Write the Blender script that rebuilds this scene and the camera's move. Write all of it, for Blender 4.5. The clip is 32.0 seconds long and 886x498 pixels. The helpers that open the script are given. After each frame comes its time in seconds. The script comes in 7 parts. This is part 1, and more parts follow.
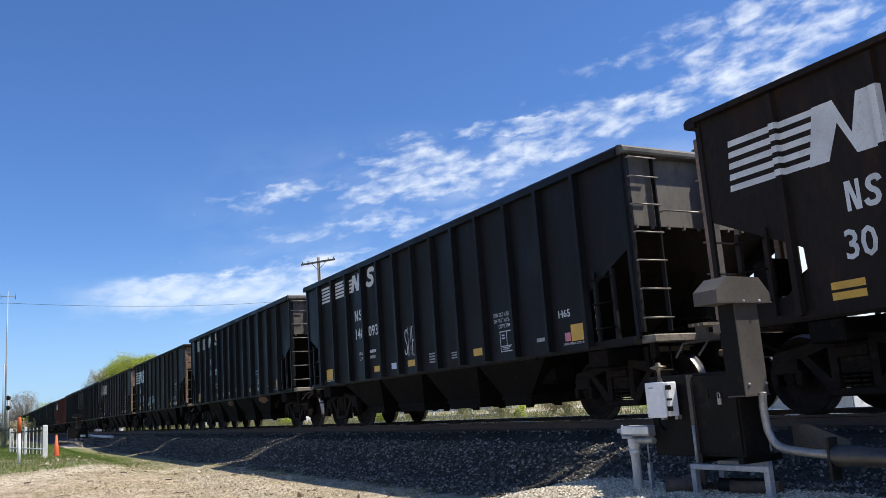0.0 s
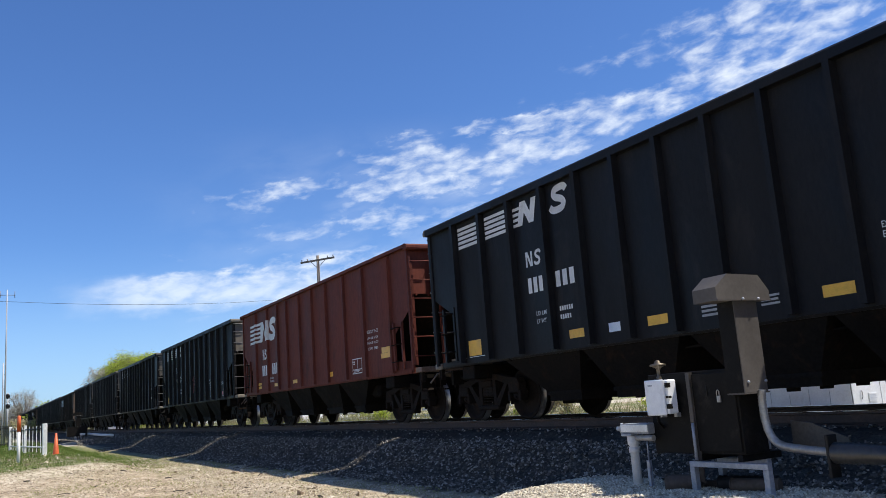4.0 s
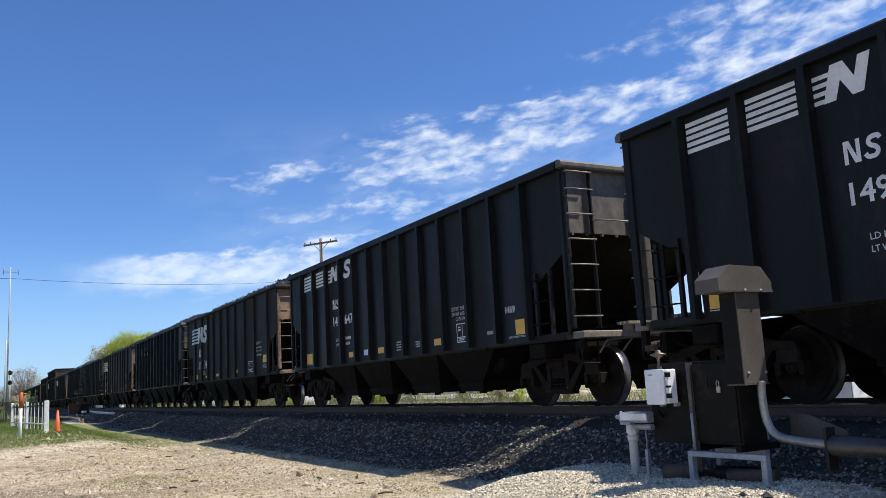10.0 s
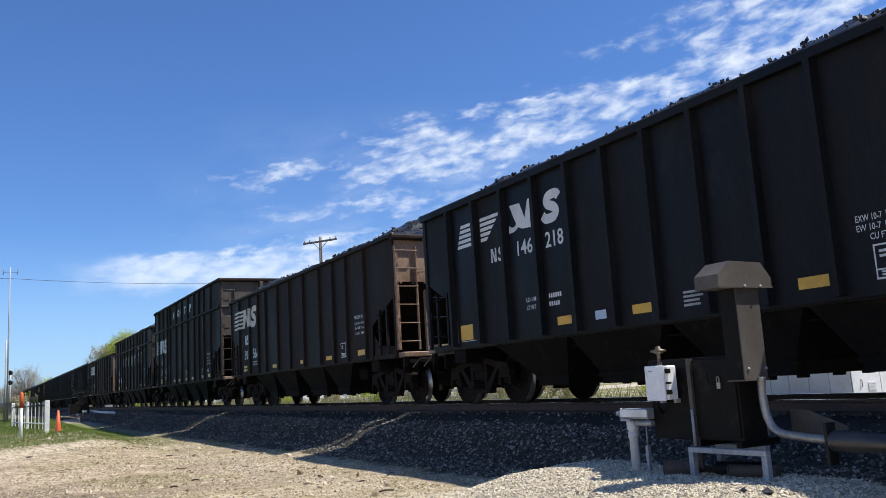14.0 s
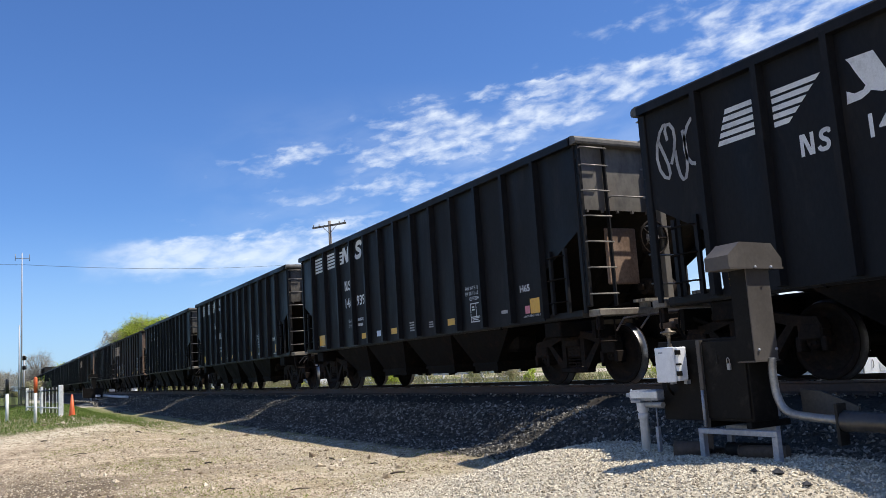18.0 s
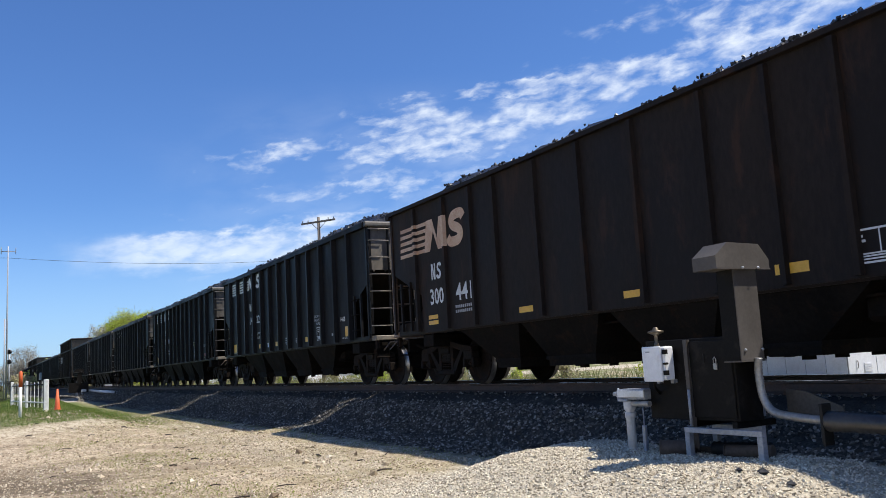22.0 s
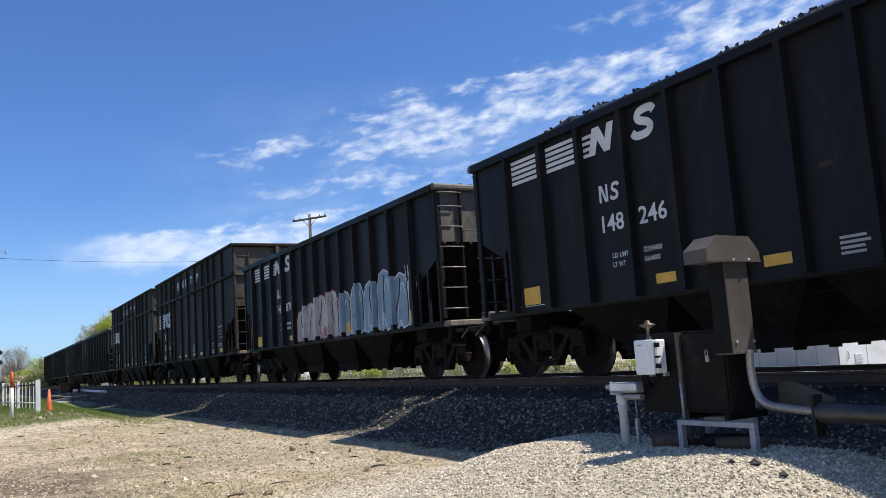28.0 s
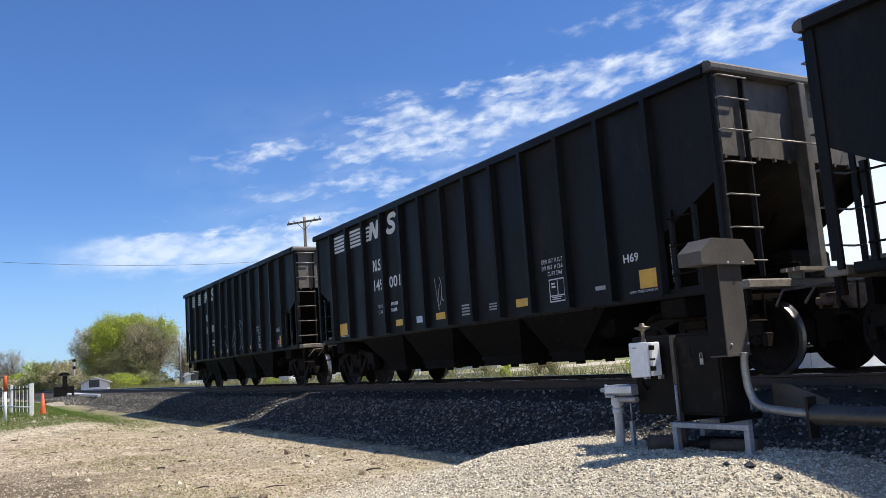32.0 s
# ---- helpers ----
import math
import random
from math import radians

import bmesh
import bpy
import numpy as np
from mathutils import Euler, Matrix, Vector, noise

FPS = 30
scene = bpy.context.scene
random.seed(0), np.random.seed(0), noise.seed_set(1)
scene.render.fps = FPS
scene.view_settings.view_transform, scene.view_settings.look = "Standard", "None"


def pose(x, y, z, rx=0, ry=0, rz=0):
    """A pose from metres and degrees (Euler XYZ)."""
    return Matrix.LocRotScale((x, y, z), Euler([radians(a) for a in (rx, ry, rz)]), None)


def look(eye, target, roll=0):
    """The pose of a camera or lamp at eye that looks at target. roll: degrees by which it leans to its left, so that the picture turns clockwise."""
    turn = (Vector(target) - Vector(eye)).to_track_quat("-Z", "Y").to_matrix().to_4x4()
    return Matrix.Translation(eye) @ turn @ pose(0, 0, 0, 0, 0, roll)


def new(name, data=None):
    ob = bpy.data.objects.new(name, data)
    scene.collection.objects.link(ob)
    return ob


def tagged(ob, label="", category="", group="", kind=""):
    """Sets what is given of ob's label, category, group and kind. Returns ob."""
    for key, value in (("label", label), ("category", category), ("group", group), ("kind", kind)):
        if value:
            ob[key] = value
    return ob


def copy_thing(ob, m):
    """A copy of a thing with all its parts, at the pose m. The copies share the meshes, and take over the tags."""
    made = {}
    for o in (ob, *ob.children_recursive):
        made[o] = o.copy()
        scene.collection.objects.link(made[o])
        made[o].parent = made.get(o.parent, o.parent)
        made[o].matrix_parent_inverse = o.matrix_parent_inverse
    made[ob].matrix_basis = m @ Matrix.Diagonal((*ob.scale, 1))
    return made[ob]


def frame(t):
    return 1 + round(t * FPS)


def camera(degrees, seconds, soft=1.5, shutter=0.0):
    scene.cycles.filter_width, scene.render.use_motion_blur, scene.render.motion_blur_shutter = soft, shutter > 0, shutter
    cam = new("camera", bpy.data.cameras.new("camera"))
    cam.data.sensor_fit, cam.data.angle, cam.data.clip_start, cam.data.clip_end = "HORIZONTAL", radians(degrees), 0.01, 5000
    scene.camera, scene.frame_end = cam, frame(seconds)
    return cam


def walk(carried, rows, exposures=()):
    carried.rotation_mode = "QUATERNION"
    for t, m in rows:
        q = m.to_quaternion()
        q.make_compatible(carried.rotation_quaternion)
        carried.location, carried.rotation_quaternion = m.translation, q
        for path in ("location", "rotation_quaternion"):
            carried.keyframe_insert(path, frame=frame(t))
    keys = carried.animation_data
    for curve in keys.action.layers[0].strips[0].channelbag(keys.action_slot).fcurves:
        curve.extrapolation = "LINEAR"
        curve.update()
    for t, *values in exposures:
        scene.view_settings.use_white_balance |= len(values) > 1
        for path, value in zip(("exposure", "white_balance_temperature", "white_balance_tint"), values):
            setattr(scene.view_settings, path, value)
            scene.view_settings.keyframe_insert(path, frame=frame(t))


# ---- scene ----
# z = 0 is the top of the rail; the train runs along +x, the camera stands south of the track.
CAM_X, CAM_Y, CAM_Z = 0.0, -9.386, 0.458
ROT = (
    (0, 61.42, 10.38, 4.08), (0.5, 61.48, 10.36, 4.22), (1, 61.46, 10.32, 4.22), (1.5, 61.42, 10.28, 4.14),
    (2, 61.43, 10.36, 4.14), (2.5, 61.48, 10.29, 4.14), (3, 61.47, 10.31, 3.93), (3.5, 61.45, 10.28, 4.11),
    (5.5, 61.06, 10.06, 4.01), (6, 60.96, 9.86, 3.85), (6.5, 61.21, 9.52, 3.40), (7, 61.32, 9.27, 3.24),
    (7.5, 61.26, 9.31, 3.32), (8, 61.29, 9.28, 3.38), (8.5, 61.28, 9.29, 3.26), (9, 61.32, 9.28, 3.26),
    (9.5, 61.35, 9.28, 3.23), (10, 61.40, 9.24, 3.02), (10.5, 61.69, 9.14, 2.30), (11, 62.11, 8.87, 1.90),
    (11.5, 61.98, 8.89, 1.99), (12, 61.60, 9.03, 2.53), (12.5, 61.44, 9.13, 3.12), (13, 61.57, 9.12, 3.02),
    (13.5, 61.52, 9.08, 3.26), (14, 61.42, 9.08, 3.34), (14.5, 61.38, 9.06, 3.39), (15, 61.46, 9.06, 3.29),
    (15.5, 61.43, 8.87, 3.30), (17.5, 61.75, 8.10, 3.52), (18, 62.11, 7.96, 3.66), (18.5, 62.35, 7.79, 3.50),
    (19, 62.51, 7.86, 3.59), (19.5, 62.47, 7.77, 3.62), (20, 62.23, 7.54, 3.71), (20.5, 62.05, 7.69, 3.64),
    (21, 61.83, 7.82, 3.43), (21.5, 61.58, 7.84, 3.47), (22, 61.28, 7.74, 3.20), (22.5, 61.29, 7.19, 3.45),
    (23, 61.42, 6.85, 3.58), (23.5, 61.19, 7.13, 3.84), (24, 60.94, 7.37, 4.12), (24.5, 60.72, 7.34, 4.04),
    (25, 60.71, 7.35, 3.86), (25.5, 60.83, 7.48, 3.89), (27.5, 60.66, 7.32, 3.83), (28, 60.79, 7.41, 3.86),
    (28.5, 60.84, 7.38, 3.85), (29, 60.84, 7.36, 3.88), (29.5, 60.73, 7.45, 3.92), (30, 60.56, 7.61, 3.92),
    (30.5, 60.44, 7.61, 3.92), (31, 60.42, 7.56, 3.96), (31.5, 60.46, 7.65, 3.84), (32, 60.45, 7.59, 3.96),
)
cam = camera(56.01, 32.0, soft=0.5)
walk(cam, [(t, pose(CAM_X, CAM_Y, CAM_Z, 90 + p, r, y)) for t, y, p, r in ROT])

# ---- sky, sun ----
SUN = Vector((0.335, 0.49, 1.0)).normalized()
sun = new("sun", bpy.data.lights.new("sun", "SUN"))
sun.data.energy, sun.data.angle, sun.data.color = 5.0, radians(0.53), (1.0, 0.93, 0.83)
sun.matrix_world = look(SUN * 60, (0, 0, 0))
scene.view_settings.exposure = 0.35


class Net:
    """Small helper to write node trees."""

    def __init__(self, tree):
        self.tree = tree
        tree.nodes.clear()

    def node(self, kind, **props):
        n = self.tree.nodes.new(kind)
        for key, value in props.items():
            setattr(n, key, value)
        return n

    def put(self, socket, value):
        if isinstance(value, bpy.types.NodeSocket):
            self.tree.links.new(value, socket)
        elif value is not None:
            socket.default_value = value

    def math(self, op, a, b=None, c=None, clamp=False):
        n = self.node("ShaderNodeMath", operation=op, use_clamp=clamp)
        for s, v in zip(n.inputs, (a, b, c)):
            self.put(s, v)
        return n.outputs[0]

    def ramp(self, fac, stops, mode="LINEAR"):
        n = self.node("ShaderNodeValToRGB")
        n.color_ramp.interpolation = mode
        el = n.color_ramp.elements
        while len(el) < len(stops):
            el.new(0.5)
        for e, (pos, col) in zip(el, stops):
            e.position = pos
            e.color = (col, col, col, 1) if not isinstance(col, tuple) else (*col[:3], 1)
        self.put(n.inputs[0], fac)
        return n.outputs[0]

    def span(self, v, a, b, lo=0.0, hi=1.0, kind="SMOOTHSTEP"):
        n = self.node("ShaderNodeMapRange", interpolation_type=kind)
        for s, q in zip(n.inputs, (v, a, b, lo, hi)):
            self.put(s, q)
        return n.outputs[0]

    def noise(self, vec, scale, detail=4.0, rough=0.55, dist=0.0):
        n = self.node("ShaderNodeTexNoise")
        self.put(n.inputs["Vector"], vec)
        n.inputs["Scale"].default_value, n.inputs["Detail"].default_value = scale, detail
        n.inputs["Roughness"].default_value, n.inputs["Distortion"].default_value = rough, dist
        return n.outputs[0]

    def voronoi(self, vec, scale, feature="F1"):
        n = self.node("ShaderNodeTexVoronoi", feature=feature)
        self.put(n.inputs["Vector"], vec)
        n.inputs["Scale"].default_value = scale
        return n

    def mix(self, fac, a, b, kind="MIX"):
        n = self.node("ShaderNodeMix", data_type="RGBA", blend_type=kind)
        self.put(n.inputs[0], fac)
        self.put(n.inputs[6], (*a, 1) if isinstance(a, tuple) else a)
        self.put(n.inputs[7], (*b, 1) if isinstance(b, tuple) else b)
        return n.outputs[2]

    def vec(self, x, y, z):
        n = self.node("ShaderNodeCombineXYZ")
        for s, v in zip(n.inputs, (x, y, z)):
            self.put(s, v)
        return n.outputs[0]

    def vmath(self, op, a, b):
        n = self.node("ShaderNodeVectorMath", operation=op)
        self.put(n.inputs[0], a)
        self.put(n.inputs[1], b)
        return n.outputs[0]


world = bpy.data.worlds.new("sky")
scene.world = world
world.use_nodes = True
g = Net(world.node_tree)
sky = g.node("ShaderNodeTexSky", sky_type="NISHITA", sun_disc=False)
sky.sun_elevation, sky.sun_rotation = math.asin(SUN.z), math.atan2(SUN.x, SUN.y)
sky.altitude, sky.air_density, sky.dust_density, sky.ozone_density = 200, 1.0, 0.4, 2.5
sep = g.node("ShaderNodeSeparateXYZ")
g.put(sep.inputs[0], g.node("ShaderNodeTexCoord").outputs["Generated"])
dx, dy, dz = sep.outputs
az = g.math("MULTIPLY", g.math("ARCTAN2", g.math("MULTIPLY", dx, -1.0), dy), 57.2958)
el = g.math("MULTIPLY", g.math("ARCSINE", dz), 57.2958)
# cirrus: puffs and streaks that climb towards the north, a low bank in the west. Azimuth, elevation, half length, half height, strength
PUFFS = (
    (36.5, 21.9, 7.5, 1.9, 0.95), (48.2, 21.2, 2.2, 0.75, 0.62), (40.5, 19.0, 5.0, 0.9, 0.85), (50.0, 17.9, 5.2, 1.35, 0.95),
    (55.5, 18.4, 2.6, 0.6, 0.85), (60.2, 17.9, 2.6, 0.6, 0.55), (64.0, 16.9, 3.0, 0.8, 0.72), (57.5, 15.9, 5.6, 1.1, 0.95),
    (65.5, 14.9, 6.2, 0.75, 0.82), (73.6, 14.2, 2.9, 0.85, 0.72), (60.5, 13.3, 7.0, 1.2, 0.72), (68.5, 12.0, 6.0, 0.75, 0.68),
    (72.5, 10.4, 7.0, 0.55, 0.45), (76.5, 8.3, 8.0, 1.0, 0.95), (68.5, 8.8, 5.5, 1.3, 0.90), (67.0, 6.2, 9.0, 0.9, 0.50),
)
wide = g.vec(g.math("MULTIPLY", az, 0.16), g.math("MULTIPLY", g.math("ADD", el, g.math("MULTIPLY", az, 0.10)), 0.36), 0.0)
fine = g.noise(wide, 3.2, 6.0, 0.54, 0.25)
broad = g.noise(wide, 1.15, 4.0, 0.55, 0.3)
azw = g.math("ADD", az, g.math("MULTIPLY", g.math("SUBTRACT", g.noise(g.vmath("ADD", wide, (9.0, 4.0, 0.0)), 1.7, 3.0), 0.5), 5.0))
elw = g.math("ADD", el, g.math("MULTIPLY", g.math("SUBTRACT", g.noise(g.vmath("ADD", wide, (3.0, 7.0, 0.0)), 2.1, 4.0, 0.6), 0.5), 2.4))
where = g.math("MULTIPLY", g.math("MULTIPLY", g.span(az, 44, 36), g.span(el, 17, 11)), 1.0)
for a0, e0, la, le, strong in PUFFS:
    qa = g.math("POWER", g.math("DIVIDE", g.math("ABSOLUTE", g.math("SUBTRACT", azw, a0)), la), 2.0)
    qe = g.math("POWER", g.math("DIVIDE", g.math("ABSOLUTE", g.math("SUBTRACT", elw, e0)), le), 2.0)
    puff = g.math("MULTIPLY", g.span(g.math("ADD", qa, qe), 2.8, 0.0), strong)
    where = g.math("ADD", where, puff)
where = g.math("MINIMUM", where, 1.0)
wisp = g.math("ADD", g.math("MULTIPLY", fine, 0.62), g.math("MULTIPLY", broad, 0.38))
cut = g.math("SUBTRACT", 0.60, g.math("MULTIPLY", where, 0.225))
cover = g.math("MULTIPLY", g.span(g.math("SUBTRACT", wisp, cut), -0.02, 0.30), g.math("MULTIPLY", where, 0.80), clamp=True)
veil = g.math("MULTIPLY", g.math("MULTIPLY", g.span(az, 84, 60), g.span(el, 20, 13)), g.span(broad, 0.36, 0.70, 0.03, 0.20))
bank = g.math("MULTIPLY", g.math("MULTIPLY", g.span(elw, 9.6, 8.4), g.span(elw, 6.4, 8.0)), g.math("MULTIPLY", g.span(az, 62, 67), g.span(azw, 87, 80)))
cover = g.math("MAXIMUM", g.math("MAXIMUM", cover, veil), g.math("MULTIPLY", bank, g.span(fine, 0.25, 0.65, 0.22, 0.62)))
north = g.math("MULTIPLY", g.span(az, 46, 36), g.span(el, 18, 8))
cover = g.math("MAXIMUM", cover, g.math("MULTIPLY", north, 0.85))
cover = g.math("MULTIPLY", cover, g.span(dz, 0.0, 0.06))
haze = g.math("ADD", g.math("MULTIPLY", g.span(el, 12, -1), 0.40), g.math("MULTIPLY", g.span(az, 52, 36), g.math("MULTIPLY", g.span(el, 20, 4), 0.35)))
blue = g.mix(1.0, sky.outputs[0], (0.60, 0.875, 1.31), "MULTIPLY")
air = g.mix(haze, blue, (5.0, 7.2, 10.2))
col = g.mix(cover, air, (9.0, 9.6, 10.2))
bg = g.node("ShaderNodeBackground")
g.put(bg.inputs[0], col)
bg.inputs[1].default_value = 0.090
g.put(g.node("ShaderNodeOutputWorld").inputs[0], bg.outputs[0])


# ---- materials ----
def surface(name, dark, light, rough=(0.5, 0.8), grain=30.0, broad=1.2, bump=0.2, metal=0.0, stain=None, amount=0.3, spec=0.5, depth=0.01, stretch=(1, 1, 1), shift=True):
    """A painted, stony or earthy surface: two colours mixed at two scales, stains, uneven gloss and fine relief."""
    m = bpy.data.materials.new(name)
    m.use_nodes = True
    n = Net(m.node_tree)
    co = n.node("ShaderNodeTexCoord").outputs["Object"]
    if shift:
        info = n.node("ShaderNodeObjectInfo")
        off = n.vmath("SCALE", n.vec(info.outputs["Random"], info.outputs["Random"], 0.3), None)
        off.node.inputs["Scale"].default_value = 37.0
        co = n.vmath("ADD", co, off)
    sc = n.node("ShaderNodeMapping")
    sc.inputs["Scale"].default_value = stretch
    n.put(sc.inputs[0], co)
    co = sc.outputs[0]
    a, b = n.noise(co, broad, 5.0, 0.6), n.noise(co, grain, 4.0, 0.65)
    both = n.math("ADD", n.math("MULTIPLY", a, 0.6), n.math("MULTIPLY", b, 0.4))
    col = n.mix(n.span(both, 0.36, 0.64), dark, light)
    if stain:
        spots = n.noise(co, broad * 2.3, 6.0, 0.7, 0.4)
        col = n.mix(n.math("MULTIPLY", n.span(spots, 0.52, 0.70), amount), col, stain)
    bsdf = n.node("ShaderNodeBsdfPrincipled")
    n.put(bsdf.inputs["Base Color"], col)
    n.put(bsdf.inputs["Roughness"], n.span(a, 0.3, 0.7, rough[0], rough[1]))
    bsdf.inputs["Metallic"].default_value = metal
    bsdf.inputs["Specular IOR Level"].default_value = spec
    if bump:
        bp = n.node("ShaderNodeBump")
        bp.inputs["Strength"].default_value, bp.inputs["Distance"].default_value = bump, depth
        n.put(bp.inputs["Height"], both)
        n.put(bsdf.inputs["Normal"], bp.outputs[0])
    n.put(n.node("ShaderNodeOutputMaterial").inputs[0], bsdf.outputs[0])
    return m


RUST = (0.10, 0.045, 0.022)
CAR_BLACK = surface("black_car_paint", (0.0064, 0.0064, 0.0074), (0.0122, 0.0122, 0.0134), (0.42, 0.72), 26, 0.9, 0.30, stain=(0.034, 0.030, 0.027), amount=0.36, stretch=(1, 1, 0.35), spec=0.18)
CAR_BROWN = surface("faded_black_car_paint", (0.0130, 0.0094, 0.0078), (0.0235, 0.0178, 0.0150), (0.55, 0.75), 18, 0.8, 0.15, stain=RUST, amount=0.25, stretch=(1, 1, 0.35), spec=0.14)
CAR_RED = surface("oxide_red_car_paint", (0.085, 0.022, 0.016), (0.14, 0.040, 0.028), (0.55, 0.75), 18, 0.8, 0.15, stain=(0.02, 0.015, 0.012), amount=0.5, stretch=(1, 1, 0.35), spec=0.15)
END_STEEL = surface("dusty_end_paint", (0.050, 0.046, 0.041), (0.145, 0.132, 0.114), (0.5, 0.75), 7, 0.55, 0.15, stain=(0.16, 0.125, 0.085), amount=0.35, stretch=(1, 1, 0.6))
END_DARK = surface("sooty_brown_end_paint", (0.024, 0.020, 0.017), (0.070, 0.058, 0.047), (0.5, 0.75), 9, 0.8, 0.15, stain=(0.13, 0.095, 0.06), amount=0.4, stretch=(1, 1, 0.6))
PLATFORM = surface("dusty_platform_steel", (0.13, 0.11, 0.088), (0.27, 0.24, 0.195), (0.6, 0.85), 20, 2.0, 0.2, stain=RUST, amount=0.35)
END_BROWN = surface("rusty_brown_end_paint", (0.145, 0.092, 0.062), (0.30, 0.205, 0.145), (0.5, 0.75), 20, 1.4, 0.15, stain=RUST, amount=0.5)
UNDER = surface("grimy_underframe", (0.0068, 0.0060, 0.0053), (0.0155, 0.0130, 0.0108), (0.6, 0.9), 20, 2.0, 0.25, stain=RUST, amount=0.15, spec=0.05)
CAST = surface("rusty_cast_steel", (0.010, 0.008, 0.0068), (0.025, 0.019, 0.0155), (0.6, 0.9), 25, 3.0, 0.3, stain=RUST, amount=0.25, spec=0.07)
COUPLER_RUST = surface("dusty_rusty_coupler_steel", (0.09, 0.060, 0.042), (0.24, 0.175, 0.125), (0.6, 0.85), 20, 4.0, 0.3, stain=RUST, amount=0.5)
GRAB = surface("worn_grab_iron", (0.12, 0.11, 0.10), (0.30, 0.28, 0.25), (0.35, 0.6), 40, 4, 0.1, metal=0.5)
TREAD = surface("polished_wheel_tread", (0.24, 0.23, 0.22), (0.40, 0.39, 0.375), (0.30, 0.46), 60, 5, 0.05, metal=1.0)
WHITE_MARK = surface("stencil_white", (0.55, 0.56, 0.56), (0.72, 0.73, 0.73), (0.5, 0.7), 60, 2.0, 0.0, stain=(0.25, 0.24, 0.23), amount=0.35)
RUSTY_MARK = surface("rust_stained_white", (0.42, 0.23, 0.125), (0.60, 0.45, 0.33), (0.5, 0.7), 40, 1.2, 0.0, stain=(0.30, 0.11, 0.04), amount=0.7)
DIRTY_MARK = surface("tan_stained_white", (0.50, 0.42, 0.32), (0.68, 0.65, 0.60), (0.5, 0.7), 40, 1.0, 0.0, stain=(0.36, 0.20, 0.09), amount=0.6)
DULL_MARK = surface("dull_white_mark", (0.25, 0.25, 0.25), (0.42, 0.42, 0.42), (0.6, 0.8), 60, 3.0, 0.0)
YELLOW = surface("yellow_reflective_sheet", (0.62, 0.33, 0.025), (0.80, 0.46, 0.05), (0.3, 0.5), 70, 3.0, 0.0, stain=(0.30, 0.16, 0.03), amount=0.3)
PINK = surface("faded_red_label", (0.55, 0.16, 0.20), (0.68, 0.25, 0.30), (0.4, 0.6), 70, 3.0, 0.0)
PALE_BLUE = surface("blue_white_label", (0.45, 0.55, 0.68), (0.66, 0.72, 0.80), (0.4, 0.6), 70, 3.0, 0.0)
COAL = surface("coal", (0.008, 0.008, 0.009), (0.030, 0.031, 0.035), (0.25, 0.6), 14, 3, 0.5, depth=0.03)
RAIL_SIDE = surface("rusty_rail", (0.045, 0.028, 0.020), (0.10, 0.062, 0.043), (0.7, 0.9), 25, 1.5, 0.2)
RAIL_TOP = surface("polished_rail_head", (0.40, 0.39, 0.38), (0.58, 0.57, 0.56), (0.18, 0.32), 30, 3.0, 0.03, metal=1.0)
TIE_WOOD = surface("creosoted_tie", (0.035, 0.026, 0.020), (0.085, 0.066, 0.052), (0.8, 0.95), 25, 2.0, 0.4, stretch=(6, 1, 6))


# ---- mesh helpers ----
def part(name, bm, material, parent=None, label="", at=None):
    """Link a bmesh (or a finished mesh) as one object under a thing or a part."""
    if isinstance(bm, bmesh.types.BMesh):
        me = bpy.data.meshes.new(name)
        bm.to_mesh(me)
        bm.free()
        for m in material if isinstance(material, (list, tuple)) else (material,):
            me.materials.append(m)
    else:
        me = bm
    ob = new(name, me)
    if parent:
        ob.parent = parent
    if at:
        ob.location = at
    if label:
        ob["label"] = label
    return ob


def empty(name):
    ob = new(name)
    ob.empty_display_size = 0.2
    return ob


def box(bm, x0, x1, y0, y1, z0, z1, bevel=0.0, slot=0):
    vs = [bm.verts.new((x, y, z)) for x in (x0, x1) for y in (y0, y1) for z in (z0, z1)]
    fs = [bm.faces.new([vs[i] for i in q]) for q in ((0, 1, 3, 2), (4, 6, 7, 5), (0, 4, 5, 1), (2, 3, 7, 6), (0, 2, 6, 4), (1, 5, 7, 3))]
    for f in fs:
        f.material_index = slot
    if bevel:
        edges = {e for f in fs for e in f.edges}
        bmesh.ops.bevel(bm, geom=list(edges), offset=bevel, segments=1, profile=0.5, affect="EDGES")
    return bm


def prism(bm, points, a, b, axis="y", slot=0):
    """A flat outline pushed out from a to b along an axis. Points: (x, z) for y, (y, z) for x, (x, y) for z."""
    def at(p, d):
        return {"y": (p[0], d, p[1]), "x": (d, p[0], p[1]), "z": (p[0], p[1], d)}[axis]
    lo, hi = [bm.verts.new(at(p, a)) for p in points], [bm.verts.new(at(p, b)) for p in points]
    n = len(points)
    fs = [bm.faces.new(lo), bm.faces.new(hi[::-1])]
    fs += [bm.faces.new((lo[i], hi[i], hi[(i + 1) % n], lo[(i + 1) % n])) for i in range(n)]
    for f in fs:
        f.material_index = slot
    bmesh.ops.recalc_face_normals(bm, faces=fs)
    return bm


